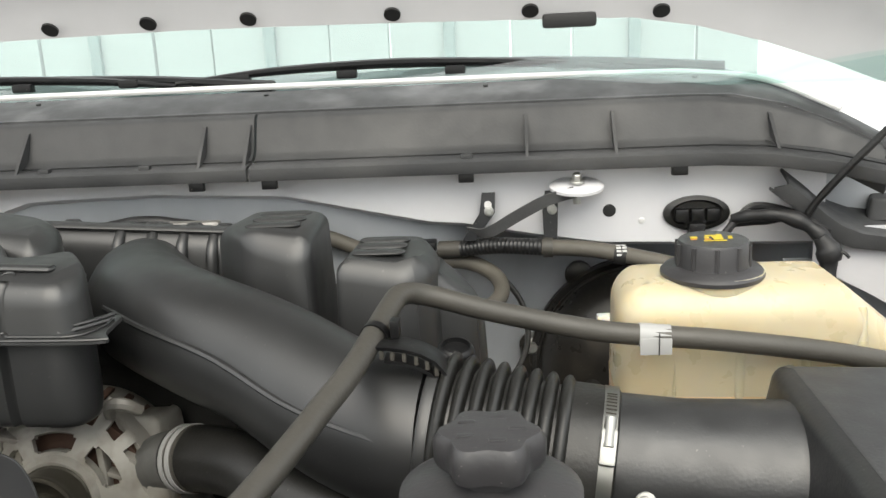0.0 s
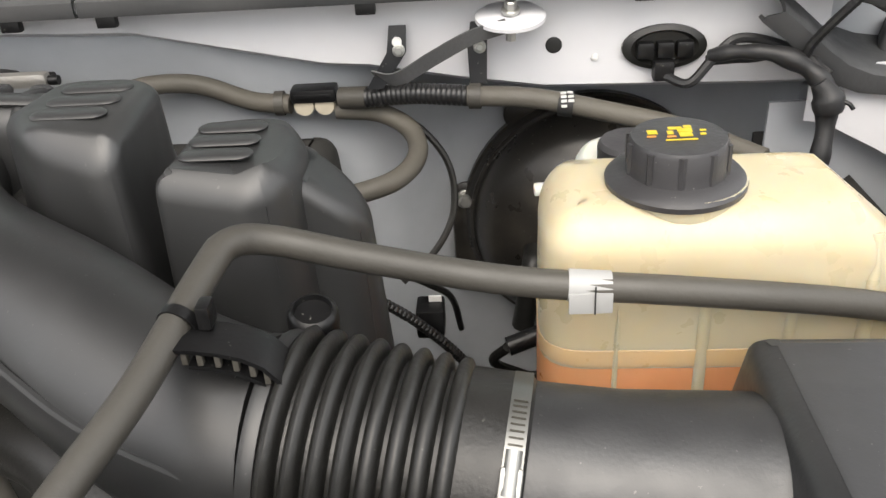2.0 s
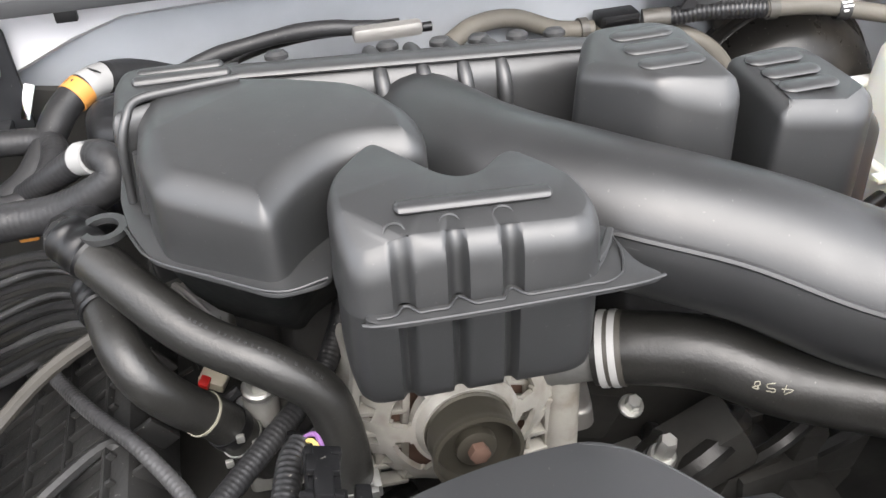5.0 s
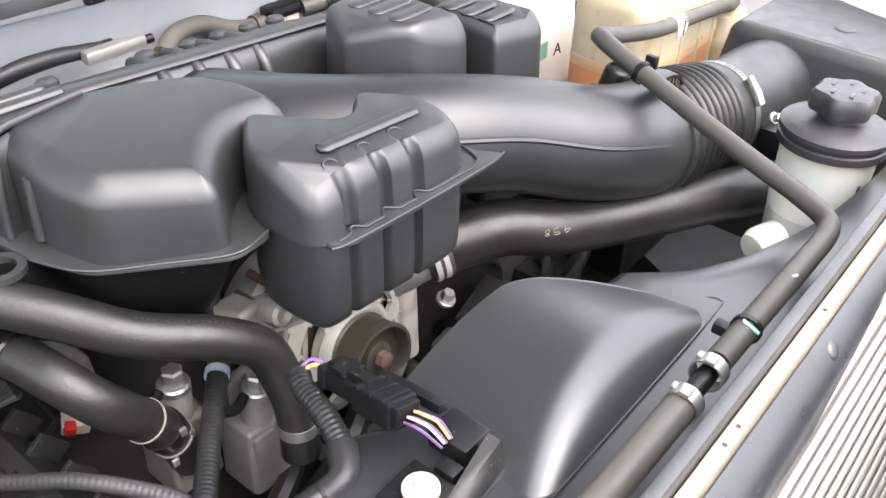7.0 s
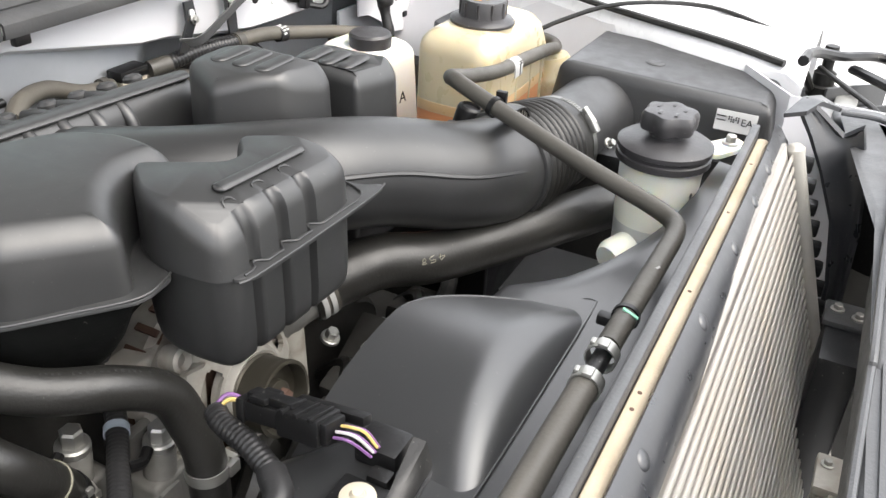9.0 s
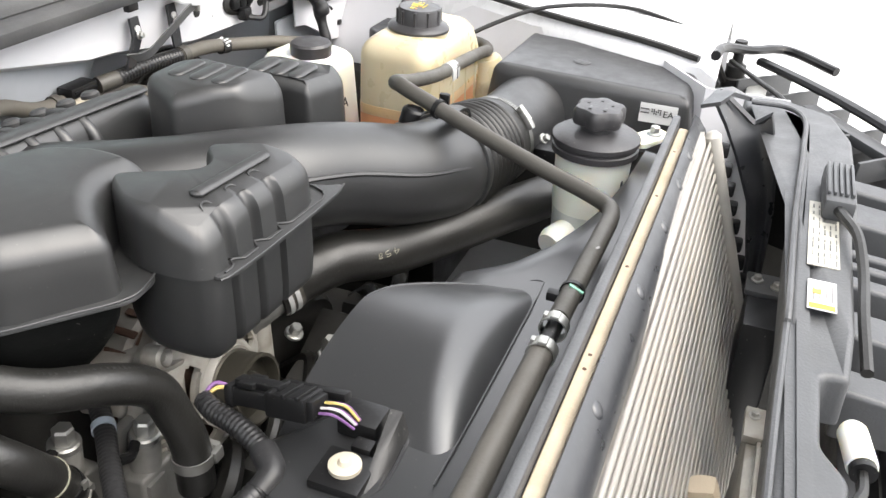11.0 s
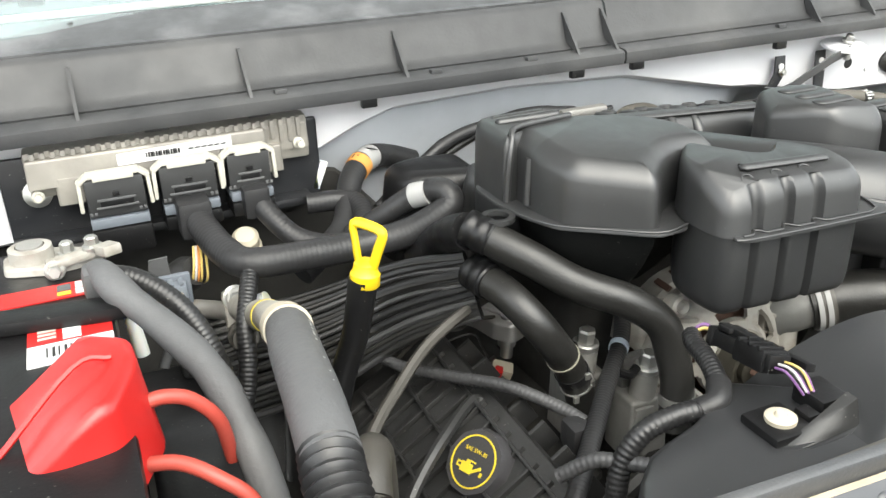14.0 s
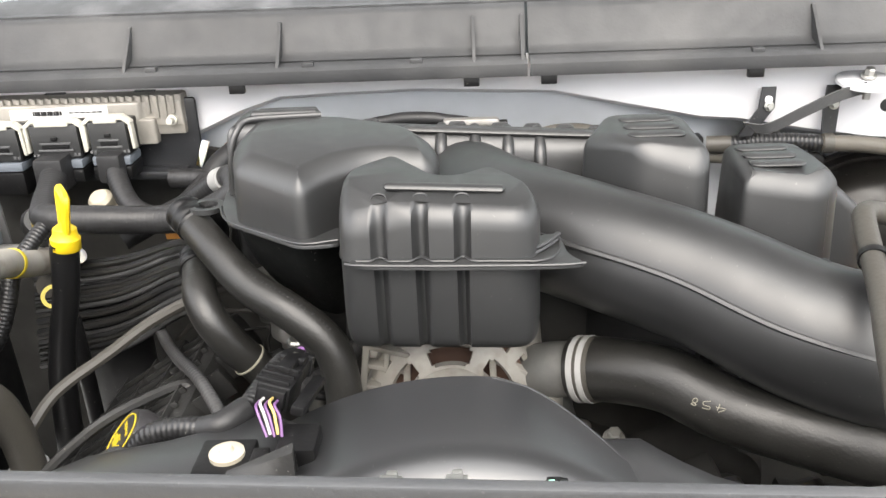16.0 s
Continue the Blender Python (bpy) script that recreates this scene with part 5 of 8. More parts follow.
part("green_mark", obox((-0.2645, 0.2812, 1.2438), (1, 0, 0), (0, -1, 0.3), (0.005, 0.005, 0.001), 0), GREEN_PAINT, over)
part("tie", ring((-0.2225, 0.2872, 1.2402), (1, 0, 0), 0.0077, 0.0035, 0.0012, 20), PLASTIC_DARK, over, "black cable tie")
part("tie_head", box(-0.229, -0.221, 0.2935, 0.304, 1.2325, 1.2395, 0.0015), PLASTIC_DARK, over)
part("paint_fleck", obox((-0.165, 0.2842, 1.2445), (1, -0.5, 0), (0, -0.4, 1), (0.008, 0.0015, 0.001), 0), WHITE_TAPE, over)

strap = thing("hose_strap", (0.0, 0.475, 1.245), "black plastic hose retainer clipped over the intake duct", "strap")
ARC = [(-0.012, 1.2665), (-0.004, 1.266), (0.006, 1.2645), (0.016, 1.2615), (0.0245, 1.2565), (0.03, 1.2495), (0.032, 1.243)]
part("band", sheet([[(x, 0.452, z), (x, 0.46, z + 0.0015), (x, 0.474, z)] for x, z in ARC], 0.0022), PLASTIC_DARK, strap)
part("lower_band", sheet([[(x - 0.003, 0.4535, z - 0.0085), (x - 0.003, 0.468, z - 0.0085)] for x, z in ARC[1:]], 0.0018), PLASTIC_DARK, strap)
for k in range(8):
    f = 0.1 + k * 0.12
    i = min(int(f * 6), 5)
    u = f * 6 - i
    x = ARC[i][0] + (ARC[i + 1][0] - ARC[i][0]) * u
    z = ARC[i][1] + (ARC[i + 1][1] - ARC[i][1]) * u
    part("tooth", box(x - 0.0024, x + 0.0002, 0.4535, 0.457, z - 0.0085, z - 0.0015, 0.0005), HOSE_GREY, strap)
part("jaw", ring((-0.0135, 0.47, 1.2675), (-0.28, -0.94, -0.2), 0.0080, 0.005, 0.0014, 18), PLASTIC_DARK, strap)
part("jaw_tip", box(-0.004, 0.002, 0.464, 0.474, 1.267, 1.2785, 0.0015), PLASTIC_DARK, strap)
part("foot", box(-0.036, -0.024, 0.492, 0.508, 1.243, 1.2525, 0.003), PLASTIC_DARK, strap)
part("stub", lathe([(0.0125, -0.035), (0.0125, -0.002), (0.0115, 0.0), (0.0095, 0.0012), (0.009, -0.002), (0, -0.002)], (0.033, 0.513, 1.243), (0.1, -0.25, 1), 16), PLASTIC_DARK, strap)

mc = thing("brake_reservoir", (0.22, 0.75, 1.1), "milky white brake fluid reservoir with a black cap", "brake reservoir")
part("tank", mould([(0.182, 0.70), (0.265, 0.685), (0.29, 0.72), (0.28, 0.80), (0.205, 0.81), (0.178, 0.785)], 1.11, 1.212, 0.018, 0.022, 0.006), MILKY, mc)
part("lower_tank", mould([(0.175, 0.705), (0.27, 0.695), (0.27, 0.775), (0.18, 0.78)], 1.05, 1.11, 0.003, 0.02, -0.006), MILKY, mc)
part("cap", lathe([(0.026, 0), (0.0265, 0.016), (0.024, 0.019), (0, 0.0195)], (0.224, 0.738, 1.209), (0, 0, 1), 28, wave=(18, 0.012)), CAP, mc, "black ribbed screw cap")
part("tab", box(0.156, 0.215, 0.787, 0.8, 1.162, 1.169, 0.002), MILKY, mc)
part("tab", box(0.16, 0.19, 0.71, 0.722, 1.105, 1.111, 0.002), MILKY, mc)
lettering("A", 0.02, (0.2, 0.6825, 1.155), (1, -0.14, 0), (0, 0, 1), LABEL_BLACK, mc)
part("green_label", box(0.185, 0.2, 0.691, 0.6925, 1.15, 1.17), GREEN_PAINT, mc, "pale printed label")
mcy = thing("master_cylinder", (0.2, 0.85, 1.0), "cast aluminium master cylinder below the reservoir", "master cylinder")
part("barrel", sweep([(0.21, 0.68, 1.05), (0.21, 0.8, 1.05), (0.21, 0.95, 1.05)], 0.022, 16, 3), ALU, mcy)
part("outlet", sweep([(0.17, 0.71, 1.09), (0.15, 0.705, 1.085), (0.13, 0.7, 1.08)], [0.008, 0.0075, 0.0075], 12, 3), PLASTIC_DARK, mcy)
part("brake_line", sweep([(0.13, 0.7, 1.08), (0.12, 0.72, 1.05), (0.16, 0.73, 1.02), (0.2, 0.7, 1.0)], 0.004, 8, 6), RUBBER, mcy)
boost = thing("brake_booster", (0.21, 0.94, 0.98), "black domed brake servo on the firewall", "brake servo")
part("shell", lathe([(0.128, 0.0), (0.130, 0.008), (0.128, 0.016), (0.120, 0.022), (0.116, 0.045), (0.10, 0.066), (0.06, 0.08), (0.035, 0.085), (0.03, 0.1), (0, 0.1)], (0.225, 0.985, 1.045), (0, -1, 0.06), 56), SERVO_PAINT, boost)
part("rim", ring((0.225, 0.977, 1.0455), (0, -1, 0.06), 0.128, 0.01, 0.004, 56), SERVO_PAINT, boost)
part("gusset", box(0.082, 0.112, 0.975, 0.99, 0.96, 1.07, 0.006), SERVO_PAINT, boost)
part("upper_lug", lathe([(0.017, 0), (0.017, 0.006), (0.014, 0.008), (0, 0.008)], (0.155, 0.987, 1.157), (0, -1, 0.06), 20), SERVO_PAINT, boost)
part("crimp", ring((0.225, 0.9655, 1.0462), (0, -1, 0.06), 0.1215, 0.004, 0.003, 56), SERVO_PAINT, boost)
part("vacuum_elbow", sweep([(0.165, 0.93, 1.04), (0.163, 0.90, 1.042), (0.16, 0.885, 1.035), (0.156, 0.882, 1.01), (0.15, 0.885, 0.97)], 0.011, 14, 5), RUBBER, boost)
bolt("stud", (0.097, 0.978, 1.068), (0, -1, 0.1), 0.007, 0.014, STEEL, boost)
part("stud_plate", lathe([(0.016, 0), (0.016, 0.004), (0.012, 0.006)], (0.097, 0.985, 1.068), (0, -1, 0.1), 18), SERVO_PAINT, boost)

# power steering reservoir
ps = thing("steering_reservoir", (0.06, 0.335, 1.1), "translucent power steering reservoir, half full, with a black lobed cap", "fluid reservoir")
part("bowl", lathe([(0.0352, 0), (0.036, 0.006), (0.037, 0.05), (0.0385, 0.0625)], (0.058, 0.333, 1.165), (0, 0, 1), 32), PS_MILKY, ps)
part("fluid", lathe([(0.025, -0.06), (0.0285, -0.05), (0.0305, 0.0)], (0.058, 0.333, 1.165), (0, 0, 1), 32), PS_FLUID, ps, "darker fluid level showing through")
part("lower_bowl", lathe([(0.028, 0), (0.0325, 0.008), (0.0348, 0.055), (0.0352, 0.06)], (0.058, 0.333, 1.105), (0, 0, 1), 32), PS_FLUID, ps)
part("level_stripe", box(0.0385, 0.0425, 0.2985, 0.3005, 1.13, 1.205, 0.001), GREY_PLASTIC, ps, "dark stripe inside the wall")
part("rim", lathe([(0.0395, -0.004), (0.042, -0.003), (0.042, 0.003), (0.0405, 0.004), (0.0405, 0.007), (0.0425, 0.008), (0.0425, 0.012), (0.036, 0.016), (0.016, 0.019), (0.016, 0.03)], (0.058, 0.333, 1.2285), (0, 0, 1), 40), CAP, ps)
part("cap", lathe([(0.016, 0), (0.0225, 0.003), (0.0238, 0.006), (0.0238, 0.016), (0.0215, 0.0195), (0.011, 0.0205), (0, 0.02)], (0.058, 0.333, 1.2505), (0, 0, 1), 48, wave=(6, 0.09)), CAP, ps, "black six-lobed screw cap")
for k in range(5):
    a = 2 * math.pi * k / 5
    part("embossed_mark", box(0.058 + 0.013 * math.cos(a) - 0.004, 0.058 + 0.013 * math.cos(a) + 0.004, 0.333 + 0.012 * math.sin(a) - 0.0015, 0.333 + 0.012 * math.sin(a) + 0.0015, 1.2702, 1.2714, 0.0004), CAP, ps)
part("mount_ear", mould([(0.085, 0.29), (0.125, 0.268), (0.14, 0.285), (0.09, 0.32)], 1.222, 1.227, 0.001, 0.008, 0), PS_MILKY, ps)
bolt("bolt", (0.118, 0.285, 1.227), (0, 0, 1), 0.005, 0.009, STEEL, ps)
part("outlet", lathe([(0.014, 0), (0.016, 0.02), (0.013, 0.028)], (0.028, 0.345, 1.145), (-1, 0.4, -0.2), 16), PS_MILKY, ps)
sens = thing("airflow_sensor", (0.14, 0.41, 1.15), "small black sensor with a bright screw on the filter neck", "sensor")
part("body", box(0.14, 0.185, 0.385, 0.415, 1.15, 1.178, 0.004), PLASTIC_DARK, sens)
part("plug", box(0.145, 0.175, 0.365, 0.387, 1.14, 1.165, 0.003), PLASTIC_DARK, sens)
bolt("screw", (0.141, 0.405, 1.19), (-0.2, -0.8, 0.5), 0.004, 0.008, STEEL, sens)

# ---- along the bulkhead ----
ac_line = thing("vacuum_hose", (0.15, 0.85, 1.2), "brown-grey hose along the bulkhead with a ribbed sleeve", "hose")
part("hose", sweep([(0.105, 0.85, 1.226), (0.16, 0.848, 1.222), (0.22, 0.838, 1.211), (0.28, 0.82, 1.2), (0.33, 0.78, 1.19)], 0.0085, 14, 6), RUBBER_BROWN, ac_line)
part("sleeve", sweep([(0.02, 0.872, 1.221), (0.06, 0.862, 1.226), (0.112, 0.85, 1.2255)], 0.0092, 14, 6, rib=(0.0042, 0.0009)), LOOM, ac_line, "ribbed black sleeve")
part("band", ring((0.112, 0.85, 1.2255), (1, -0.1, 0), 0.0085, 0.01, 0.002), HOSE_GREY, ac_line)
part("joint", sweep([(-0.004, 0.879, 1.219), (0.02, 0.872, 1.221)], 0.0095, 12, 2), HOSE_GREY, ac_line)
part("plug", box(-0.048, -0.008, 0.874, 0.896, 1.2165, 1.2285, 0.003), PLASTIC_DARK, ac_line, "black plastic valve")
for x in (-0.037, -0.019):
    part("plug_base", lathe([(0.0085, -0.0085), (0.009, -0.007), (0.009, 0.007), (0.0085, 0.0085)], (x, 0.885, 1.2135), (0, 1, 0), 18), CREAM_PLASTIC, ac_line, "pale yellow valve base")
part("valve_ridge", box(-0.044, -0.012, 0.8725, 0.8745, 1.221, 1.225, 0.001), PLASTIC_DARK, ac_line)
part("tag", ring((0.186, 0.844, 1.2165), (1, -0.2, -0.1), 0.0088, 0.0125, 0.0008), LABEL_BLACK, ac_line, "black tag with white print")
for k in range(7):
    a = radians(15 + 24 * k)
    for q in range(2 if k % 3 else 1):
        part("print_bar", box(0.1812 + 0.0058 * q, 0.1858 + 0.0058 * q, 0.844 - 0.0098 * math.cos(a) - 0.0009, 0.844 - 0.0098 * math.cos(a) + 0.0009, 1.2165 + 0.0098 * math.sin(a) - 0.0009, 1.2165 + 0.0098 * math.sin(a) + 0.0009), LABEL_WHITE, ac_line)
part("left_hose", sweep([(-0.05, 0.886, 1.213), (-0.085, 0.89, 1.216), (-0.13, 0.885, 1.235), (-0.17, 0.87, 1.24), (-0.2, 0.85, 1.235)], 0.0085, 14, 6), RUBBER_BROWN, ac_line)
part("loop_hose", sweep([(-0.01, 0.886, 1.206), (0.028, 0.881, 1.203), (0.055, 0.864, 1.193), (0.062, 0.834, 1.182), (0.046, 0.802, 1.175), (0.01, 0.78, 1.172)], 0.0085, 14, 6), RUBBER_BROWN, ac_line)
part("collar", ring((-0.06, 0.888, 1.2135), (1, 0, 0), 0.0088, 0.008, 0.002), HOSE_GREY, ac_line)
for x, dx in ((0.05, -0.02), (0.116, 0.0)):
    br = thing("hose_bracket", (x, 0.865, 1.24), "black slotted steel bracket on the bulkhead", "bracket", "slotted brackets")
    part("strip", sheet([[(x - 0.008 + dx, 0.86, 1.233), (x + 0.006 + dx, 0.86, 1.233)], [(x - 0.009, 0.862, 1.262), (x + 0.007, 0.862, 1.262)], [(x - 0.006, 0.866, 1.283), (x + 0.008, 0.866, 1.283)]], 0.003), BLACK_PAINT, br)
    part("slot", lathe([(0.004, 0), (0.004, 0.002), (0, 0.002)], (x, 0.8605, 1.271), (0, -1, 0.1), 12), LABEL_WHITE, br, "bright slot through to the white panel")
    bolt("nut", (x + 0.001, 0.859, 1.264), (0, -1, 0.1), 0.0035, 0.006, STEEL, br)
earth = thing("ground_strap", (0.13, 0.85, 1.25), "flat grey earth strap bolted to the bulkhead", "cable")
ribbon = [Vector(p) for p in spline([(0.03, 0.862, 1.243), (0.05, 0.85, 1.244), (0.08, 0.842, 1.262), (0.11, 0.838, 1.278), (0.14, 0.84, 1.286)], 6)]
part("strap", sheet([[p + Vector((-0.003, -0.002, 0.0055)) for p in ribbon], [p + Vector((0.003, 0.002, -0.0055)) for p in ribbon]], 0.0016), SLEEVE, earth)
dish = thing("bulkhead_boss", (0.14, 0.85, 1.28), "round white boss with a bolt under the cowl edge", "boss")
part("disc", lathe([(0.028, 0), (0.028, 0.003), (0.025, 0.005), (0, 0.006)], (0.142, 0.853, 1.287), (0, -0.15, 1), 30), WHITE_INNER, dish)
bolt("bolt", (0.142, 0.847, 1.294), (0, -0.3, 1), 0.005, 0.01, STEEL, dish)
part("stud", sweep([(0.142, 0.845, 1.287), (0.142, 0.845, 1.272)], 0.004, 8, 2), STEEL, dish)
for x, z, r in ((0.178, 1.258, 0.007),):
    solo("bulkhead_plug", lathe([(r, 0), (r, 0.003), (r * 0.6, 0.004), (0, 0.003)], (x, 0.876, z), (0, -1, 0), 16), LABEL_BLACK, "small round black plug in the white bulkhead", "plug")
solo("bulkhead_screw", lathe([(0.004, 0), (0.003, 0.004), (0, 0.005)], (0.212, 0.876, 1.246), (0, -1, 0), 10), LABEL_WHITE, "tiny white screw head in the bulkhead", "screw")
solo("bulkhead_pad", box(0.354, 0.384, 0.882, 0.888, 1.14, 1.168, 0.002), LABEL_BLACK, "small black square pad on the bulkhead", "pad")
grom = thing("wire_grommet", (0.265, 0.872, 1.23), "oval black rubber grommet with wires through the bulkhead", "grommet")
bm = lathe([(0.026, 0), (0.03, 0.003), (0.03, 0.007), (0.024, 0.009), (0.02, 0.005), (0, 0.004)], (0, 0, 0), (0, -1, 0), 32)
bmesh.ops.scale(bm, vec=(1.15, 1, 0.62), verts=bm.verts[:])
bm.transform(Matrix.Translation((0.268, 0.876, 1.253)))
part("oval", bm, RUBBER, grom)
for k in range(3):
    part("lobe", box(0.245 + 0.016 * k, 0.259 + 0.016 * k, 0.862, 0.872, 1.245, 1.259, 0.003), PLASTIC_DARK, grom)
part("plug", box(0.258, 0.275, 0.855, 0.868, 1.228, 1.245, 0.003), PLASTIC_DARK, grom)
wires = thing("bulkhead_harness", (0.36, 0.85, 1.2), "black taped wiring harness dropping beside the bulkhead", "wiring harness")
part("main", sweep([(0.30, 0.85, 1.250), (0.318, 0.838, 1.256), (0.344, 0.827, 1.2565), (0.366, 0.82, 1.247), (0.381, 0.815, 1.231), (0.384, 0.81, 1.205), (0.38, 0.80, 1.17), (0.378, 0.79, 1.09)], [0.005, 0.0062, 0.0062, 0.0075, 0.0088, 0.0078, 0.0072, 0.0072], 14, 10, wobble=0.5), TAPE_BLACK, wires)
part("wire", sweep([(0.268, 0.858, 1.232), (0.285, 0.845, 1.23), (0.305, 0.85, 1.25), (0.325, 0.855, 1.262), (0.36, 0.845, 1.255), (0.385, 0.82, 1.24)], 0.004, 8, 6), TAPE_BLACK, wires)
part("wire", sweep([(0.30, 0.86, 1.243), (0.33, 0.85, 1.247), (0.37, 0.835, 1.252), (0.388, 0.812, 1.225)], 0.0045, 8, 6, wobble=0.3), TAPE_BLACK, wires)
part("knot", sweep([(0.374, 0.812, 1.238), (0.382, 0.81, 1.226), (0.384, 0.808, 1.214)], [0.007, 0.0118, 0.0085], 12, 5, wobble=0.8), TAPE_BLACK, wires)
part("tie_tail", sweep([(0.384, 0.806, 1.222), (0.394, 0.802, 1.224), (0.399, 0.8, 1.219)], 0.0018, 6, 3), PLASTIC_DARK, wires)
part("washer_tube", sweep([(0.365, 0.828, 1.245), (0.37, 0.82, 1.268), (0.395, 0.80, 1.31), (0.43, 0.78, 1.36), (0.46, 0.76, 1.42), (0.5, 0.74, 1.5)], 0.004, 8, 6, rib=(0.004, 0.0004)), LOOM, wires, "thin ribbed tube rising to the bonnet")
hinge = thing("bonnet_hinge", (0.55, 1.0, 1.2), "white painted bonnet hinge beside the cowl", "hinge", "bonnet hinges")
part("plate", sheet([[(0.528, 1.0, 1.237), (0.567, 0.99, 1.219), (0.62, 0.98, 1.219)], [(0.532, 1.0, 1.27), (0.575, 0.985, 1.27), (0.63, 0.98, 1.27)], [(0.537, 1.0, 1.295), (0.575, 0.985, 1.3), (0.63, 0.98, 1.305)]], 0.006), WHITE_INNER, hinge)
part("flange", sheet([[(0.536, 0.975, 1.293), (0.58, 0.965, 1.299), (0.64, 0.96, 1.305)], [(0.52, 1.01, 1.312), (0.58, 1.0, 1.318), (0.64, 0.99, 1.322)]], 0.006), WHITE_INNER, hinge)
part("arm", sweep([(0.60, 0.97, 1.3), (0.62, 0.94, 1.36), (0.62, 0.93, 1.44), (0.6, 0.92, 1.5)], 0.014, 10, 5, flat=0.5), WHITE_INNER, hinge)
bolt("bolt", (0.534, 0.992, 1.285), (-1, -0.6, 0.2), 0.004, 0.008, STEEL, hinge)
bolt("bolt", (0.6, 0.978, 1.24), (0, -1, 0.1), 0.004, 0.006, WHITE_INNER, hinge)
shelf = thing("cowl_side_shelf", (0.46, 0.9, 1.23), "grey plastic corner ledge beside the cowl", "ledge")
low = [(0.335, 1.283), (0.356, 1.267), (0.376, 1.247), (0.393, 1.233), (0.415, 1.2245), (0.445, 1.2205), (0.5, 1.219), (0.62, 1.218)]
top = [(0.347, 1.29), (0.369, 1.272), (0.386, 1.257), (0.402, 1.2455), (0.422, 1.237), (0.449, 1.2325), (0.5, 1.23), (0.62, 1.229)]
rows = [[(x, 0.845, z) for x, z in low], [(x, 0.833, z - 0.001) for x, z in low], [(x, 0.832, z + 0.002) for x, z in low], [(x, 0.832, z - 0.003) for x, z in top], [(x, 0.835, z) for x, z in top],
        [(x + 0.005, 0.87, z + 0.004) for x, z in top], [(x + 0.012, 0.93, z + 0.018) for x, z in top], [(x + 0.02, 1.0, z + 0.022) for x, z in top], [(x + 0.02, 1.03, z + 0.06) for x, z in top]]
part("ledge", sheet(rows, 0.003), COWL, shelf)
part("wedge", mould([(0.44, 0.87), (0.5, 0.86), (0.54, 0.9), (0.47, 0.95)], 1.24, lambda x, y: 1.262 + 0.12 * (y - 0.87), 0.004, 0.01, 0.003), COWL, shelf)
part("slot", box(0.497, 0.509, 0.994, 1.002, 1.262, 1.288, 0.001), LABEL_BLACK, shelf, "narrow dark slot")
part("slot_edge", box(0.509, 0.5115, 0.992, 1.002, 1.262, 1.288, 0.0008), COWL, shelf)
wingb = thing("wing_bracket", (0.45, 0.72, 1.1), "black steel bracket with a bright bolt on the inner wing", "bracket")
part("plate", mould([(0.41, 0.735), (0.45, 0.7), (0.5, 0.7), (0.5, 0.76), (0.43, 0.76)], 1.05, 1.19, 0.004, 0.008, 0.003), BLACK_PAINT, wingb)
part("arm", sweep([(0.44, 0.71, 1.18), (0.437, 0.705, 1.21), (0.442, 0.7, 1.228), (0.47, 0.7, 1.235)], 0.011, 10, 5, flat=0.6), BLACK_PAINT, wingb)
bolt("bolt", (0.432, 0.71, 1.173), (-0.5, -1, 0.1), 0.008, 0.014, STEEL, wingb)
conn = thing("fuse_connector", (0.40, 0.62, 1.1), "black connector with a bolt on the inner wing", "connector")
part("body", box(0.395, 0.43, 0.60, 0.65, 1.11, 1.165, 0.005), PLASTIC_DARK, conn)
bolt("bolt", (0.394, 0.62, 1.145), (-1, -0.3, 0.2), 0.007, 0.012, STEEL, conn)
part("lead", sweep([(0.41, 0.62, 1.165), (0.405, 0.63, 1.19), (0.415, 0.66, 1.2), (0.43, 0.68, 1.17)], 0.006, 8, 5), TAPE_BLACK, conn)
wing_wire = thing("wing_cable", (0.42, 0.45, 1.25), "thin black cable clipped along the wing ledge", "cable")
part("cable", sweep([(0.36, 0.60, 1.205), (0.385, 0.55, 1.235), (0.41, 0.48, 1.262), (0.43, 0.38, 1.27), (0.40, 0.29, 1.262)], 0.003, 8, 6), RUBBER, wing_wire)

loop = thing("firewall_cable", (0.06, 0.9, 1.1), "thin black cables looping in front of the firewall", "cable")
part("cable", sweep([(0.03, 0.885, 1.2), (0.06, 0.89, 1.185), (0.085, 0.885, 1.15), (0.088, 0.87, 1.11), (0.07, 0.85, 1.08), (0.04, 0.83, 1.06)], 0.0032, 8, 6), RUBBER, loop)
part("cable", sweep([(0.02, 0.72, 1.15), (0.045, 0.735, 1.13), (0.07, 0.76, 1.1), (0.085, 0.8, 1.06), (0.09, 0.84, 1.0)], 0.003, 8, 6), RUBBER, loop)
part("cable", sweep([(0.03, 0.7, 1.13), (0.06, 0.71, 1.1), (0.09, 0.72, 1.06), (0.12, 0.74, 1.0)], 0.0045, 8, 6, rib=(0.004, 0.0008)), LOOM, loop)
part("plug", box(0.06, 0.082, 0.72, 0.745, 1.075, 1.1, 0.003), PLASTIC_DARK, loop)
part("tag", box(0.07, 0.08, 0.735, 0.7365, 1.09, 1.105), LABEL_WHITE, loop, "small white paper tag")

# cables and coil behind the rear manifold
back = thing("rear_engine_harness", (-0.25, 0.83, 1.22), "black cables behind the rear manifold", "wiring harness")
part("cable", sweep([(-0.50, 0.82, 1.2), (-0.42, 0.84, 1.248), (-0.36, 0.845, 1.262), (-0.31, 0.84, 1.268), (-0.26, 0.84, 1.262)], 0.0065, 10, 6, wobble=0.15), TAPE_BLACK, back)
part("cable", sweep([(-0.48, 0.83, 1.2), (-0.40, 0.85, 1.24), (-0.33, 0.86, 1.255), (-0.24, 0.86, 1.255)], 0.005, 10, 6), RUBBER, back)
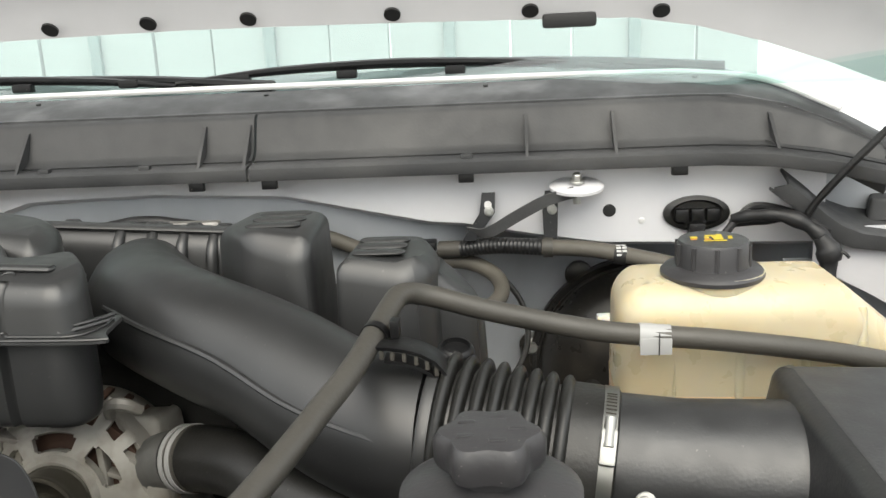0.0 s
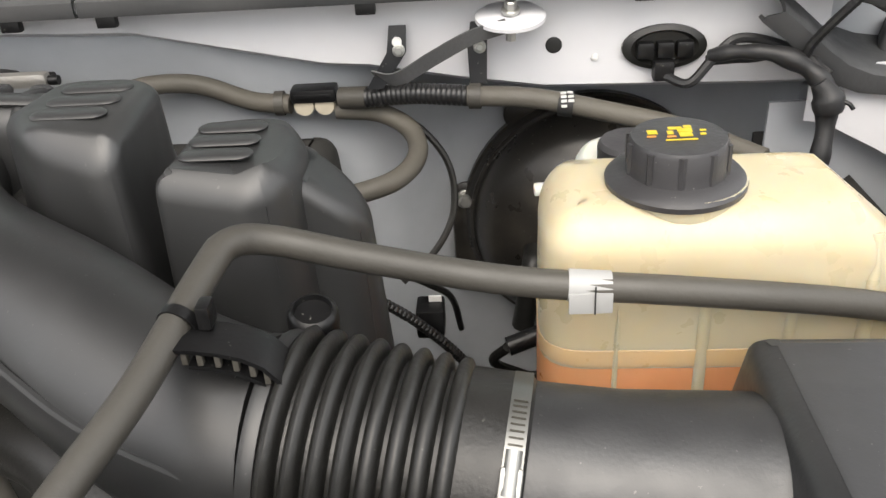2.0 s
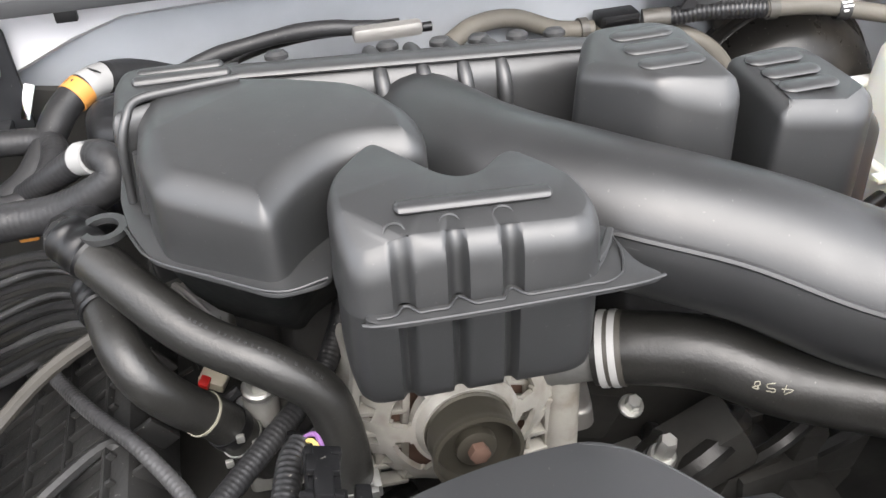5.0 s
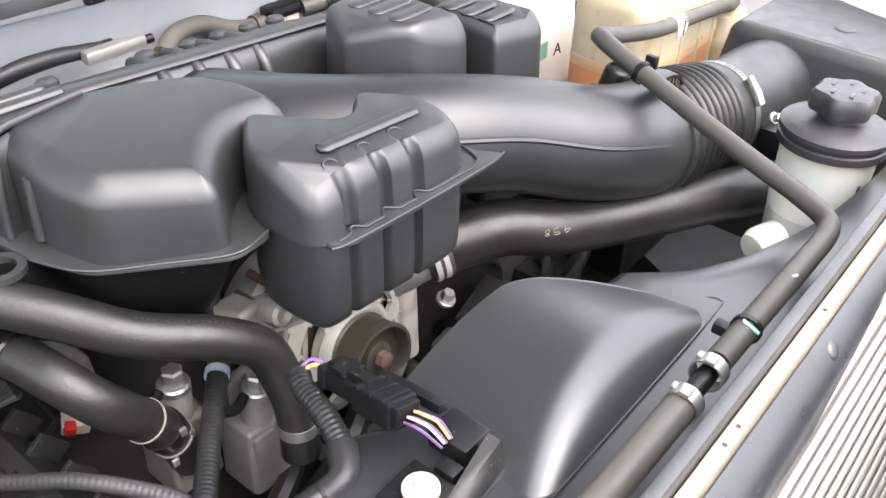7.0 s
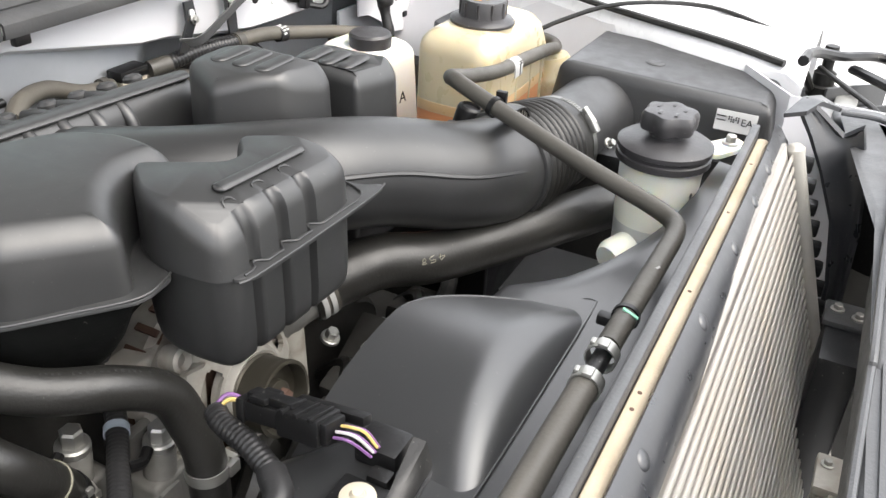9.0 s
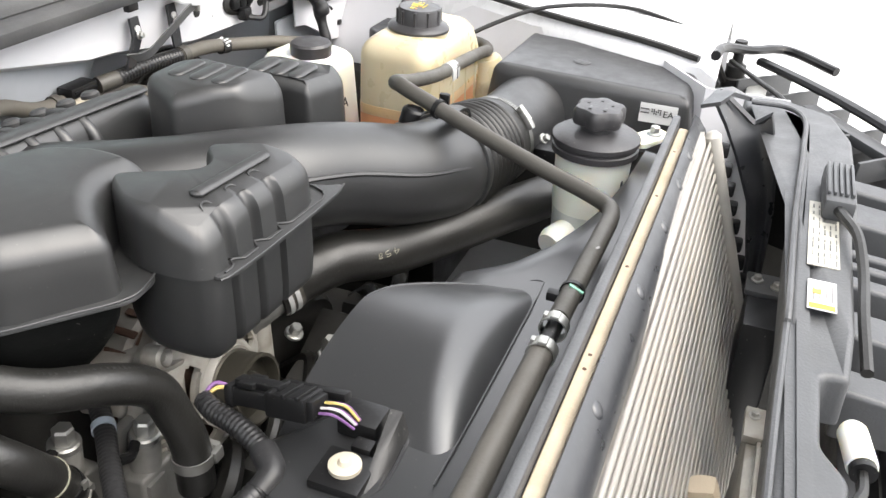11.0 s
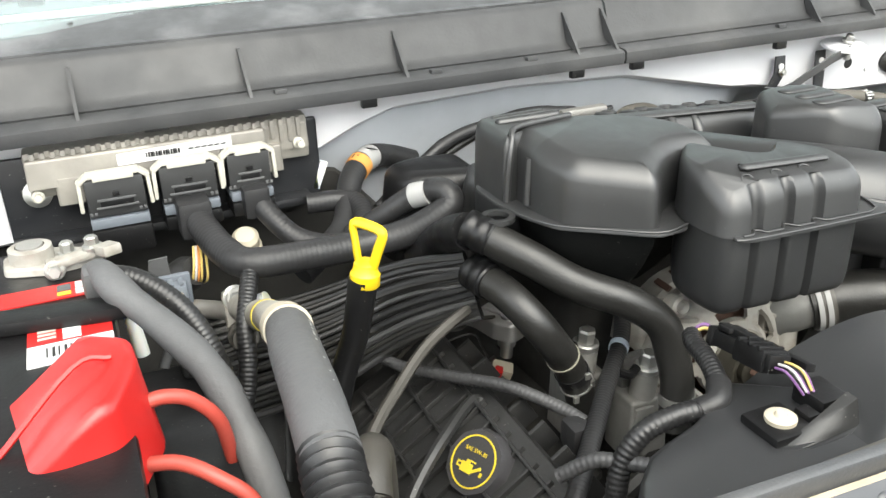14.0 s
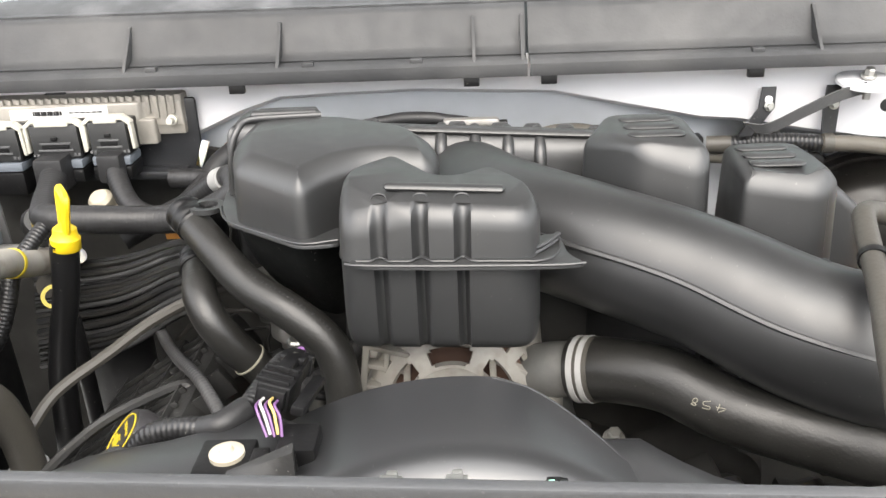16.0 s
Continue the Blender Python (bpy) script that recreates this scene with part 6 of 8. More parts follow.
coil = thing("rear_connector", (-0.24, 0.83, 1.28), "silver connector rail behind the rear manifold", "connector")
part("rail", box(-0.285, -0.228, 0.822, 0.834, 1.258, 1.27, 0.004), ALU, coil)
part("end", sweep([(-0.228, 0.828, 1.263), (-0.22, 0.828, 1.263)], 0.004, 10, 2), PLASTIC_DARK, coil)

# ---- alternator, water outlet and lower hose ----
alt = thing("alternator", (-0.27, 0.57, 1.03), "cast aluminium alternator with slotted end frame and pulley", "alternator")
part("rear_frame", lathe([(0.062, 0), (0.066, 0.006), (0.066, 0.03), (0.062, 0.034)], (-0.277, 0.622, 1.108), (0, -1, 0.12), 40), ALU_BRIGHT, alt)
part("stator", lathe([(0.06, 0), (0.06, 0.03)], (-0.277, 0.59, 1.112), (0, -1, 0.12), 40), RUST, alt, "rusty laminated stator")
part("hub", lathe([(0.024, 0.012), (0.03, 0.014), (0.036, 0.006), (0.036, 0.0), (0.024, 0.0)], (-0.277, 0.548, 1.117), (0, -1, 0.12), 36, closed=True), ALU_BRIGHT, alt)


def vented_plate(radii, heights, at, way, n=108):
    """A domed casting ring with kidney windows in its face and slots round its shoulder."""
    own = bmesh.new()
    grid = []
    for i, (r, h) in enumerate(zip(radii, heights)):
        ear = [1 + 0.05 * max(0, math.cos(2 * math.pi * (k / n * 6 + 0.1))) ** 6 * (i > 5) for k in range(n)]
        grid.append([own.verts.new((r * e * math.cos(2 * math.pi * k / n), r * e * math.sin(2 * math.pi * k / n), h)) for k, e in enumerate(ear)])
    for i in range(len(grid) - 1):
        for k in range(n):
            kidney = (i == 2 and k % 18 in range(3, 16)) or (i in (1, 3) and k % 18 in range(4, 15))
            slot = i in (6, 7) and k % 6 in (1, 2, 3) and k % 36 not in range(0, 6)
            if not (kidney or slot):
                own.faces.new((grid[i][k], grid[i][(k + 1) % n], grid[i + 1][(k + 1) % n], grid[i + 1][k]))
    bmesh.ops.recalc_face_normals(own, faces=own.faces[:])
    bmesh.ops.solidify(own, geom=own.faces[:], thickness=0.004)
    own.transform(Matrix.Translation(at) @ Vector((0, 0, 1)).rotation_difference(Vector(way).normalized()).to_matrix().to_4x4())
    return own


part("front_frame", vented_plate([0.033, 0.0365, 0.0385, 0.048, 0.05, 0.0545, 0.058, 0.063, 0.0665, 0.0675, 0.0675], [0.012, 0.0115, 0.011, 0.007, 0.006, 0.003, 0.0, -0.004, -0.008, -0.012, -0.028], (-0.277, 0.551, 1.1165), (0, -1, 0.12)), ALU_BRIGHT, alt, sharp=35)
part("fan", lathe([(0.03, 0.0), (0.052, -0.006), (0.056, -0.016)], (-0.277, 0.558, 1.1155), (0, -1, 0.12), 40), RUST, alt, "rusty fan behind the vents")
for x, y, w in ((-0.318, 0.552, 0.013), (-0.272, 0.55, 0.014), (-0.227, 0.552, 0.012)):
    part("lug", sweep([(x - w, y + 0.012, 1.174), (x - w * 0.5, y + 0.002, 1.186), (x + w * 0.4, y + 0.002, 1.187), (x + w, y + 0.012, 1.178)], 0.0048, 8, 4), ALU_BRIGHT, alt)
part("shoulder", mould([(-0.345, 0.582), (-0.21, 0.582), (-0.2, 0.62), (-0.355, 0.62)], 1.12, lambda x, y: 1.176 - 0.25 * abs(x + 0.277), 0.006, 0.008, 0.003), ALU_BRIGHT, alt)
for k in range(15):
    a = radians(-15 + 210 * k / 14)
    c, q = math.cos(a), math.sin(a)
    part("vent_slot", obox((-0.277 + 0.0655 * c, 0.603, 1.112 + 0.0655 * q), (0, 1, 0), (c, 0, q), (0.02, 0.006, 0.003), 0.001), RUST, alt)
part("pulley", lathe([(0.027, 0), (0.0295, 0.001), (0.0295, 0.004)] + [(0.0282 + 0.0003 * (k % 2), 0.0055 + 0.0016 * k) for k in range(11)] + [(0.0295, 0.0245), (0.0295, 0.028), (0.0268, 0.0285), (0.0258, 0.026), (0.025, 0.018), (0.0135, 0.017), (0.013, 0.0225), (0.011, 0.0235), (0, 0.0235)], (-0.277, 0.538, 1.116), (0, -1, 0.12), 36), PULLEY, alt, "worn grooved steel pulley")
part("nut", lathe([(0.0068, 0), (0.0068, 0.006), (0.004, 0.007), (0, 0.007)], (-0.277, 0.5135, 1.1206), (0, -1, 0.12), 6), RUST, alt, sharp=30)
part("mount_ear", mould([(-0.215, 0.548), (-0.195, 0.545), (-0.187, 0.56), (-0.195, 0.575), (-0.218, 0.575)], 1.05, 1.128, 0.006, 0.009, 0.002), ALU_BRIGHT, alt)
part("ear_back", box(-0.37, -0.2, 0.572, 0.582, 1.04, 1.125, 0.004), OUTLET, alt)


def lattice(low, high, y, rungs):
    """A cast ladder of bevelled bars between two lower and two upper corners in x and z."""
    bm = bmesh.new()
    (ax, az), (bx, bz) = low
    (cx, cz), (dx, dz) = high
    bars = [((ax, az), (cx, cz)), ((bx, bz), (dx, dz)), (((ax + bx) / 2, (az + bz) / 2), ((cx + dx) / 2, (cz + dz) / 2))]
    for k in range(rungs + 1):
        f = k / rungs
        bars.append(((ax + (cx - ax) * f, az + (cz - az) * f), (bx + (dx - bx) * f, bz + (dz - bz) * f)))
    for n, ((px, pz), (qx, qz)) in enumerate(bars):
        d = Vector((qx - px, 0, qz - pz))
        obox(((px + qx) / 2, y + 0.0015 * (n % 3), (pz + qz) / 2), d.normalized(), (0, -1, 0), (d.length + 0.005, 0.0052 if n < 2 else 0.004, 0.011), 0.0013, bm)
    return bm


part("casting_lattice", lattice(((-0.356, 1.06), (-0.318, 1.056)), ((-0.342, 1.166), (-0.311, 1.158)), 0.557, 6), ALU_BRIGHT, alt)
part("casting_lattice", lattice(((-0.242, 1.052), (-0.213, 1.056)), ((-0.246, 1.15), (-0.216, 1.136)), 0.557, 5), ALU_BRIGHT, alt)
part("lattice_boss", lathe([(0.009, 0), (0.009, 0.014), (0.0065, 0.016), (0.004, 0.012), (0, 0.012)], (-0.333, 0.562, 1.176), (0, -1, 0.2), 18), ALU_BRIGHT, alt)
part("lattice_boss", lathe([(0.007, 0), (0.007, 0.012), (0.005, 0.014), (0.003, 0.011), (0, 0.011)], (-0.352, 0.562, 1.06), (0, -1, 0.2), 18), ALU_BRIGHT, alt)
bolt("bolt", (-0.203, 0.56, 1.128), (0, 0, 1), 0.0095, 0.022, STEEL, alt)

outlet = thing("water_outlet", (-0.17, 0.56, 1.05), "grey cast aluminium water outlet elbow", "water outlet")
part("elbow", sweep([(-0.197, 0.60, 1.05), (-0.205, 0.585, 1.09), (-0.208, 0.576, 1.122), (-0.2, 0.566, 1.134), (-0.184, 0.5565, 1.141), (-0.17, 0.549, 1.1445)], [0.026, 0.025, 0.024, 0.0225, 0.0215, 0.021], 20, 6), OUTLET, outlet)
part("flange", mould([(-0.225, 0.58), (-0.165, 0.575), (-0.155, 0.62), (-0.22, 0.63)], 1.035, 1.052, 0.004, 0.012, 0.002), ALU, outlet)
bolt("bolt", (-0.15, 0.556, 1.074), (0, -0.4, 1), 0.006, 0.012, STEEL, outlet)
bolt("bolt", (-0.135, 0.53, 1.04), (0, -0.2, 1), 0.007, 0.03, STEEL, outlet)
rad = thing("radiator_hose", (-0.08, 0.46, 1.1), "thick black rubber radiator hose with pale marker writing", "hose", "coolant hoses")
RH = [(-0.183, 0.556, 1.141), (-0.157, 0.542, 1.148), (-0.121, 0.52, 1.152), (-0.086, 0.4935, 1.145), (-0.045, 0.472, 1.141), (0.004, 0.443, 1.141), (0.058, 0.41, 1.143), (0.117, 0.374, 1.14), (0.14, 0.33, 1.13)]
part("hose", sweep(RH, [0.0245, 0.0245, 0.024, 0.0235, 0.0235, 0.0235, 0.0235, 0.0235, 0.0235], 24, 6), RUBBER, rad)
for d in (0.0, 0.0065):
    part("spring_clip", ring((-0.1775 + d, 0.553 - d * 0.52, 1.1425 + d * 0.27), (0.85, -0.46, 0.23), 0.0248, 0.0045, 0.0012, 30), WHITE_TAPE, rad, "pale spring hose clip")
part("moulded_end", ring((-0.171, 0.5495, 1.1443), (0.85, -0.46, 0.23), 0.0246, 0.012, 0.0006, 30), HOSE_GREY, rad)
part("paint_dab", obox((-0.1505, 0.5215, 1.1655), (0.85, -0.46, 0.2), (0, -0.6, 0.8), (0.003, 0.006, 0.0006), 0.0002), CHALK, rad)
for k, strokes in enumerate(([(0.6, 1.0), (0.1, 0.35), (0.9, 0.4)], [(0.7, 0.75), (0.65, 0.0)], [(1.9, 1.0), (1.35, 0.95), (1.35, 0.55), (1.8, 0.55), (1.9, 0.2), (1.35, 0.0)],
                             [(2.85, 0.85), (2.6, 1.0), (2.4, 0.8), (2.75, 0.45), (2.75, 0.1), (2.45, 0.05), (2.4, 0.35), (2.85, 0.85)])):
    line = []
    for u, v in strokes:
        p = Vector((-0.092, 0.472, 1.157)) + 0.0085 * u * Vector((-0.79, 0.6, -0.05)) + 0.011 * (v - 0.5) * Vector((-0.5, -0.75, -0.1))
        a = min((Vector(q) for q in spline(RH, 10)), key=lambda q: (q - p).length)
        line.append(a + (p - a).normalized() * 0.0239)
    part("marker_stroke", sweep(line, 0.00035, 6, 3), CHALK, rad)

# ---- fan shroud ----
shr = thing("fan_shroud", (-0.3, 0.33, 0.9), "black plastic fan shroud with a smooth arched hump", "fan shroud")


def hump(x, y):
    """An arched hood over the fan, cut off in front by a sloping face; the two meet in a soft ridge."""
    arch = 1.2225 - 0.085 * (y - 0.335) - (x + 0.268) ** 2 / 0.385
    face = 1.1985 + 0.95 * (y - 0.3205)
    d = 0.015
    h = max(d - abs(arch - face), 0) / d
    return min(arch, face) - h * h * d * 0.25


def hump_back(x):
    u = min(1, max(0, (-0.153 - x) / 0.1))
    return 0.327 + 0.104 * math.sin(u * math.pi / 2) ** 1.1


rows = []
for i in range(25):
    f = i / 24
    rows.append([(x, 0.314 + (hump_back(x) - 0.314) * f, hump(x, 0.314 + (hump_back(x) - 0.314) * f)) for x in [-0.43 + 0.005 * k for k in range(57)]])
rows.append([(x, y + 0.002, z - 0.006) for x, y, z in rows[-1]])
rows.append([(x, y + 0.001, z - 0.08) for x, y, z in rows[-2]])
part("hump", sheet(rows, 0.002), SHROUD, shr, sharp=50)
edge = [(-0.388, 0.3212), (-0.33, 0.3206), (-0.22, 0.3206), (-0.163, 0.3212), (-0.156, 0.3235), (-0.157, 0.330)]
part("crease", sweep([(x, y, 1.2) for x, y in edge] + [(x, hump_back(x) - 0.0008, hump(x, hump_back(x))) for x in (-0.17, -0.185, -0.2, -0.215, -0.23, -0.25)], 0.0007, 6, 4), SHROUD, shr)
rows = []
for x, yb, zb in ((-0.9, 0.30, 1.197), (-0.6, 0.31, 1.197), (-0.52, 0.34, 1.197), (-0.502, 0.369, 1.197), (-0.483, 0.386, 1.197), (-0.467, 0.392, 1.197), (-0.44, 0.40, 1.197), (-0.417, 0.412, 1.196), (-0.39, 0.43, 1.196), (-0.36, 0.41, 1.196), (-0.30, 0.395, 1.196), (-0.2, 0.395, 1.196), (-0.168, 0.389, 1.2), (-0.15, 0.368, 1.2), (-0.136, 0.355, 1.2), (-0.103, 0.335, 1.201), (-0.058, 0.317, 1.203), (-0.02, 0.306, 1.205), (0.04, 0.297, 1.207), (0.12, 0.292, 1.207)):
    front_z = 1.2 if x < -0.1 else 1.205
    rows.append([(x, 0.2715, front_z - 0.012), (x, 0.2735, front_z)] + [(x, 0.275 + (yb - 0.275) * f, front_z + (zb - front_z) * f) for f in (0.15, 0.4, 0.7, 0.95)] + [(x, yb, zb - 0.003), (x, yb + 0.003, zb - 0.03), (x, yb + 0.004, 1.1)])
part("shelf", sheet(rows, 0.003), SHROUD, shr, sharp=60)
part("raised_edge", sheet([[(-0.413, 0.358, 1.19), (-0.385, 0.361, 1.19), (-0.357, 0.364, 1.19)], [(-0.4125, 0.3575, 1.196), (-0.385, 0.3595, 1.207), (-0.358, 0.3615, 1.2185)], [(-0.4115, 0.355, 1.196), (-0.384, 0.354, 1.207), (-0.357, 0.354, 1.2175)],
                           [(-0.398, 0.349, 1.1985), (-0.378, 0.349, 1.199), (-0.356, 0.35, 1.2)]], 0.0015), PLASTIC_DULL, shr)
part("raised_ridge", sweep([(-0.412, 0.354, 1.197), (-0.397, 0.348, 1.1975), (-0.376, 0.348, 1.198), (-0.354, 0.35, 1.199)], 0.0012, 6, 5), SHROUD, shr)

plug = thing("shroud_connector", (-0.375, 0.43, 1.195), "black locking wiring connector with purple, white and yellow wires", "connector")
cw = Vector((-0.005, -0.06, 0.012)).normalized()
cu = Vector((0.25, 0.2, 0.95))
c0 = Vector((-0.3735, 0.447, 1.212))
part("rear_half", obox(c0, cw, cu, (0.034, 0.016, 0.012), 0.002), PLASTIC_DARK, plug)
part("rear_collar", obox(c0 - cw * 0.012, cw, cu, (0.006, 0.0185, 0.0145), 0.0015), PLASTIC_DARK, plug)
part("front_half", obox(c0 + cw * 0.031, cw, cu, (0.03, 0.0205, 0.0155), 0.002), PLASTIC_DARK, plug)
part("front_step", obox(c0 + cw * 0.0475, cw, cu, (0.006, 0.0165, 0.0125), 0.0012), PLASTIC_DARK, plug)
for k in range(3):
    part("rib", obox(c0 + cw * (0.02 + 0.01 * k) + Vector((0, 0, 0.0085)), cw, cu, (0.003, 0.02, 0.003), 0.0008), PLASTIC_DARK, plug)
part("lock_tab", obox(c0 + cw * 0.006 + Vector((0.001, 0, 0.0085)), cw, cu, (0.034, 0.009, 0.005), 0.0012), PLASTIC_DARK, plug)
part("lock_bridge", obox(c0 + Vector((0.001, 0, 0.009)), cw, cu, (0.012, 0.016, 0.004), 0.0012), PLASTIC_DARK, plug)
part("rail", obox(c0 + cw * 0.035 + Vector((0.018, 0, -0.004)), cw, cu, (0.05, 0.008, 0.006), 0.0015), PLASTIC_DARK, plug)
we = c0 + cw * 0.052
for k, m_ in enumerate((PURPLE, WIRE_WHITE, PURPLE, WIRE_YELLOW, PURPLE)):
    o_ = Vector((0.0026 * (k - 2), 0, 0.002 * (k % 2)))
    part("wire", sweep([we + o_, we + o_ + Vector((0, -0.008, 0.002)), we + o_ * 1.1 + Vector((0.003, -0.013, -0.002)), we + o_ * 0.8 + Vector((0.006, -0.019, -0.011))], 0.0009, 6, 5), m_, plug)
part("wire", sweep([(-0.372, 0.464, 1.21), (-0.375, 0.473, 1.209), (-0.381, 0.478, 1.203)], 0.0013, 6, 4), WIRE_YELLOW, plug)
part("wire", sweep([(-0.370, 0.464, 1.209), (-0.373, 0.475, 1.211), (-0.381, 0.48, 1.204)], 0.0013, 6, 4), PURPLE, plug)
part("socket", box(-0.37, -0.348, 0.366, 0.392, 1.197, 1.21, 0.002), PLASTIC_DARK, plug)
part("socket", box(-0.384, -0.374, 0.363, 0.376, 1.197, 1.206, 0.002), PLASTIC_DARK, plug)
disc = thing("push_fastener", (-0.398, 0.372, 1.197), "cream nylon push fastener in a square black pad", "fastener")
part("pad", box(-0.415, -0.384, 0.356, 0.388, 1.196, 1.203, 0.002), PLASTIC_DARK, disc)
part("head", lathe([(0.0098, 0), (0.0098, 0.0026), (0.0075, 0.0036), (0.0045, 0.0038), (0.003, 0.006), (0, 0.0062)], (-0.398, 0.372, 1.203), (0, 0, 1), 24), CREAM_PLASTIC, disc)
lm = thing("fan_harness", (-0.42, 0.43, 1.15), "ribbed black wiring loom curling over the shroud", "wiring harness")
part("loom", sweep([(-0.381, 0.478, 1.202), (-0.387, 0.468, 1.203), (-0.393, 0.445, 1.202), (-0.400, 0.425, 1.198)], 0.0072, 12, 6, rib=(0.0032, 0.0005)), LOOM, lm)
part("tape", sweep([(-0.400, 0.425, 1.198), (-0.412, 0.412, 1.196), (-0.425, 0.413, 1.192)], 0.0082, 12, 6, wobble=0.15), TAPE_BLACK, lm)
part("loom", sweep([(-0.425, 0.414, 1.192), (-0.442, 0.417, 1.19), (-0.463, 0.42, 1.182), (-0.478, 0.42, 1.162), (-0.486, 0.413, 1.13), (-0.492, 0.40, 1.09)], 0.0075, 12, 6, rib=(0.0038, 0.0006)), LOOM, lm)
lm2 = thing("engine_harness", (-0.42, 0.54, 1.05), "ribbed black loom rising between the solenoids", "wiring harness")
part("loom", sweep([(-0.335, 0.63, 1.17), (-0.346, 0.611, 1.15), (-0.366, 0.583, 1.136), (-0.407, 0.541, 1.13), (-0.459, 0.484, 1.126), (-0.494, 0.447, 1.118), (-0.53, 0.41, 1.09)], 0.0076, 12, 6, rib=(0.0034, 0.0003)), TAPE_BLACK, lm2)
part("blue_band", ring((-0.372, 0.577, 1.135), (-0.7, -0.7, -0.12), 0.0076, 0.006, 0.001), BLUE_TAPE, lm2, "blue-grey tape band")

# ---- engine block below, cylinder head cover ----
eng = thing("engine_block", (-0.27, 0.7, 0.7), "dirty dark engine castings deep in the bay", "engine")
part("block", mould([(-0.52, 0.50), (-0.42, 0.56), (-0.3, 0.6), (-0.12, 0.6), (0.0, 0.56), (0.04, 0.8), (0.0, 0.93), (-0.45, 0.93), (-0.6, 0.8)], 0.7, 1.03, 0.02, 0.03, 0.02), ENGINE, eng)
part("manifold_base", mould([(-0.38, 0.64), (-0.12, 0.62), (-0.02, 0.68), (0.0, 0.9), (-0.36, 0.9), (-0.39, 0.8)], 1.03, 1.185, 0.02, 0.03, 0.01), ENGINE, eng)
for k in range(26):
    x, y = random.uniform(-0.5, 0.1), random.uniform(0.52, 0.62)
    z = random.uniform(0.86, 1.03)
    a, b = random.uniform(0.015, 0.04), random.uniform(0.01, 0.03)
    part("casting", box(x - a, x + a, y - b, y + b, z - 0.03, z + 0.02, 0.006, turn=Matrix.Rotation(random.uniform(-0.5, 0.5), 4, "Y")), ENGINE if k % 6 else ALU, eng)
for k in range(8):
    x = -0.5 + 0.07 * k
    part("pipe", sweep([(x, 0.56, 0.95), (x + 0.04, 0.53, 1.02), (x + 0.09, 0.55, 1.03), (x + 0.12, 0.6, 0.98)], 0.007 + 0.002 * (k % 3), 8, 5), RUBBER, eng)

head = thing("valve_cover", (-0.55, 0.56, 0.98), "black ribbed plastic valve cover, dusty, sloping outward", "valve cover")
tilt = Matrix.Translation((-0.54, 0.56, 1.085)) @ Matrix.Rotation(radians(-33), 4, "Y")
hb = box(-0.085, 0.062, -0.20, 0.16, -0.05, 0.0, 0.012)
hb.transform(tilt)
part("body", hb, PLASTIC_DULL, head)
for k in range(15):
    rb = box(-0.078, 0.052, -0.175 + k * 0.0215, -0.172 + k * 0.0215, 0.0, 0.005, 0.001)
    rb.transform(tilt)
    part("rib", rb, PLASTIC_DULL, head)
for k in range(4):
    rb = box(-0.07 + k * 0.038, -0.067 + k * 0.038, -0.18, 0.14, 0.0, 0.006, 0.001)
    rb.transform(tilt)
    part("rib", rb, PLASTIC_DULL, head)
for k in range(9):
    rb = box(0.061, 0.077, -0.17 + k * 0.034, -0.166 + k * 0.034, -0.03, -0.004, 0.001)
    rb.transform(tilt)
    part("side_fin", rb, PLASTIC_DULL, head)
oil = thing("oil_filler", (-0.536, 0.524, 1.09), "black oil filler cap with a yellow printed oil-can disc", "filler cap")
ow = Vector((-0.70, -0.2, 0.69)).normalized()
oc = Vector((-0.534, 0.528, 1.105))
part("skirt", lathe([(0.027, -0.03), (0.0275, -0.006), (0.025, 0.0), (0, 0.0005)], oc, ow, 30, wave=(10, 0.02)), CAP, oil)
part("yellow_ring", lathe([(0.0196, 0.0), (0.0208, 0.0), (0.0208, 0.0009), (0.0196, 0.0009)], oc, ow, 36, closed=True), LABEL_YELLOW, oil)
orr = Vector((0.75, -0.3, 0.42))
orr = (orr - ow * orr.dot(ow)).normalized()
ouu = ow.cross(orr)
spin = radians(-50)
orr, ouu = orr * math.cos(spin) + ouu * math.sin(spin), ouu * math.cos(spin) - orr * math.sin(spin)
for dx, dy, w, h, tw in ((-0.009, -0.010, 0.011, 0.0075, 0), (-0.0055, -0.0025, 0.004, 0.0025, 0), (-0.0025, -0.001, 0.006, 0.0012, 0), (0.001, -0.0065, 0.0095, 0.0024, 35), (-0.013, -0.008, 0.005, 0.0012, 0), (-0.013, -0.0045, 0.005, 0.0012, 0), (-0.0135, -0.008, 0.0012, 0.0047, 0), (0.0105, -0.0085, 0.0022, 0.0035, 0)):
    bm = box(dx, dx + w, dy, dy + h, 0.0003, 0.0011, turn=Matrix.Rotation(radians(tw), 4, "Z"))
    bm.transform(Matrix.Translation(oc) @ Matrix((orr, ouu, ow)).transposed().to_4x4())
    part("oil_can_print", bm, LABEL_YELLOW, oil)
lettering("SAE 5W-30", 0.0046, oc + orr * -0.0118 + ouu * 0.0065 + ow * 0.0008, orr, ouu, LABEL_YELLOW, oil)
lb = thing("oil_filler_lever", (-0.5, 0.56, 1.1), "black angular plastic rib beside the filler cap", "lever")
part("arm", sweep([(-0.60, 0.515, 1.075), (-0.578, 0.535, 1.092), (-0.549, 0.556, 1.107), (-0.507, 0.59, 1.112), (-0.495, 0.588, 1.106), (-0.488, 0.575, 1.09)], 0.005, 8, 4), PLASTIC_DULL, lb)

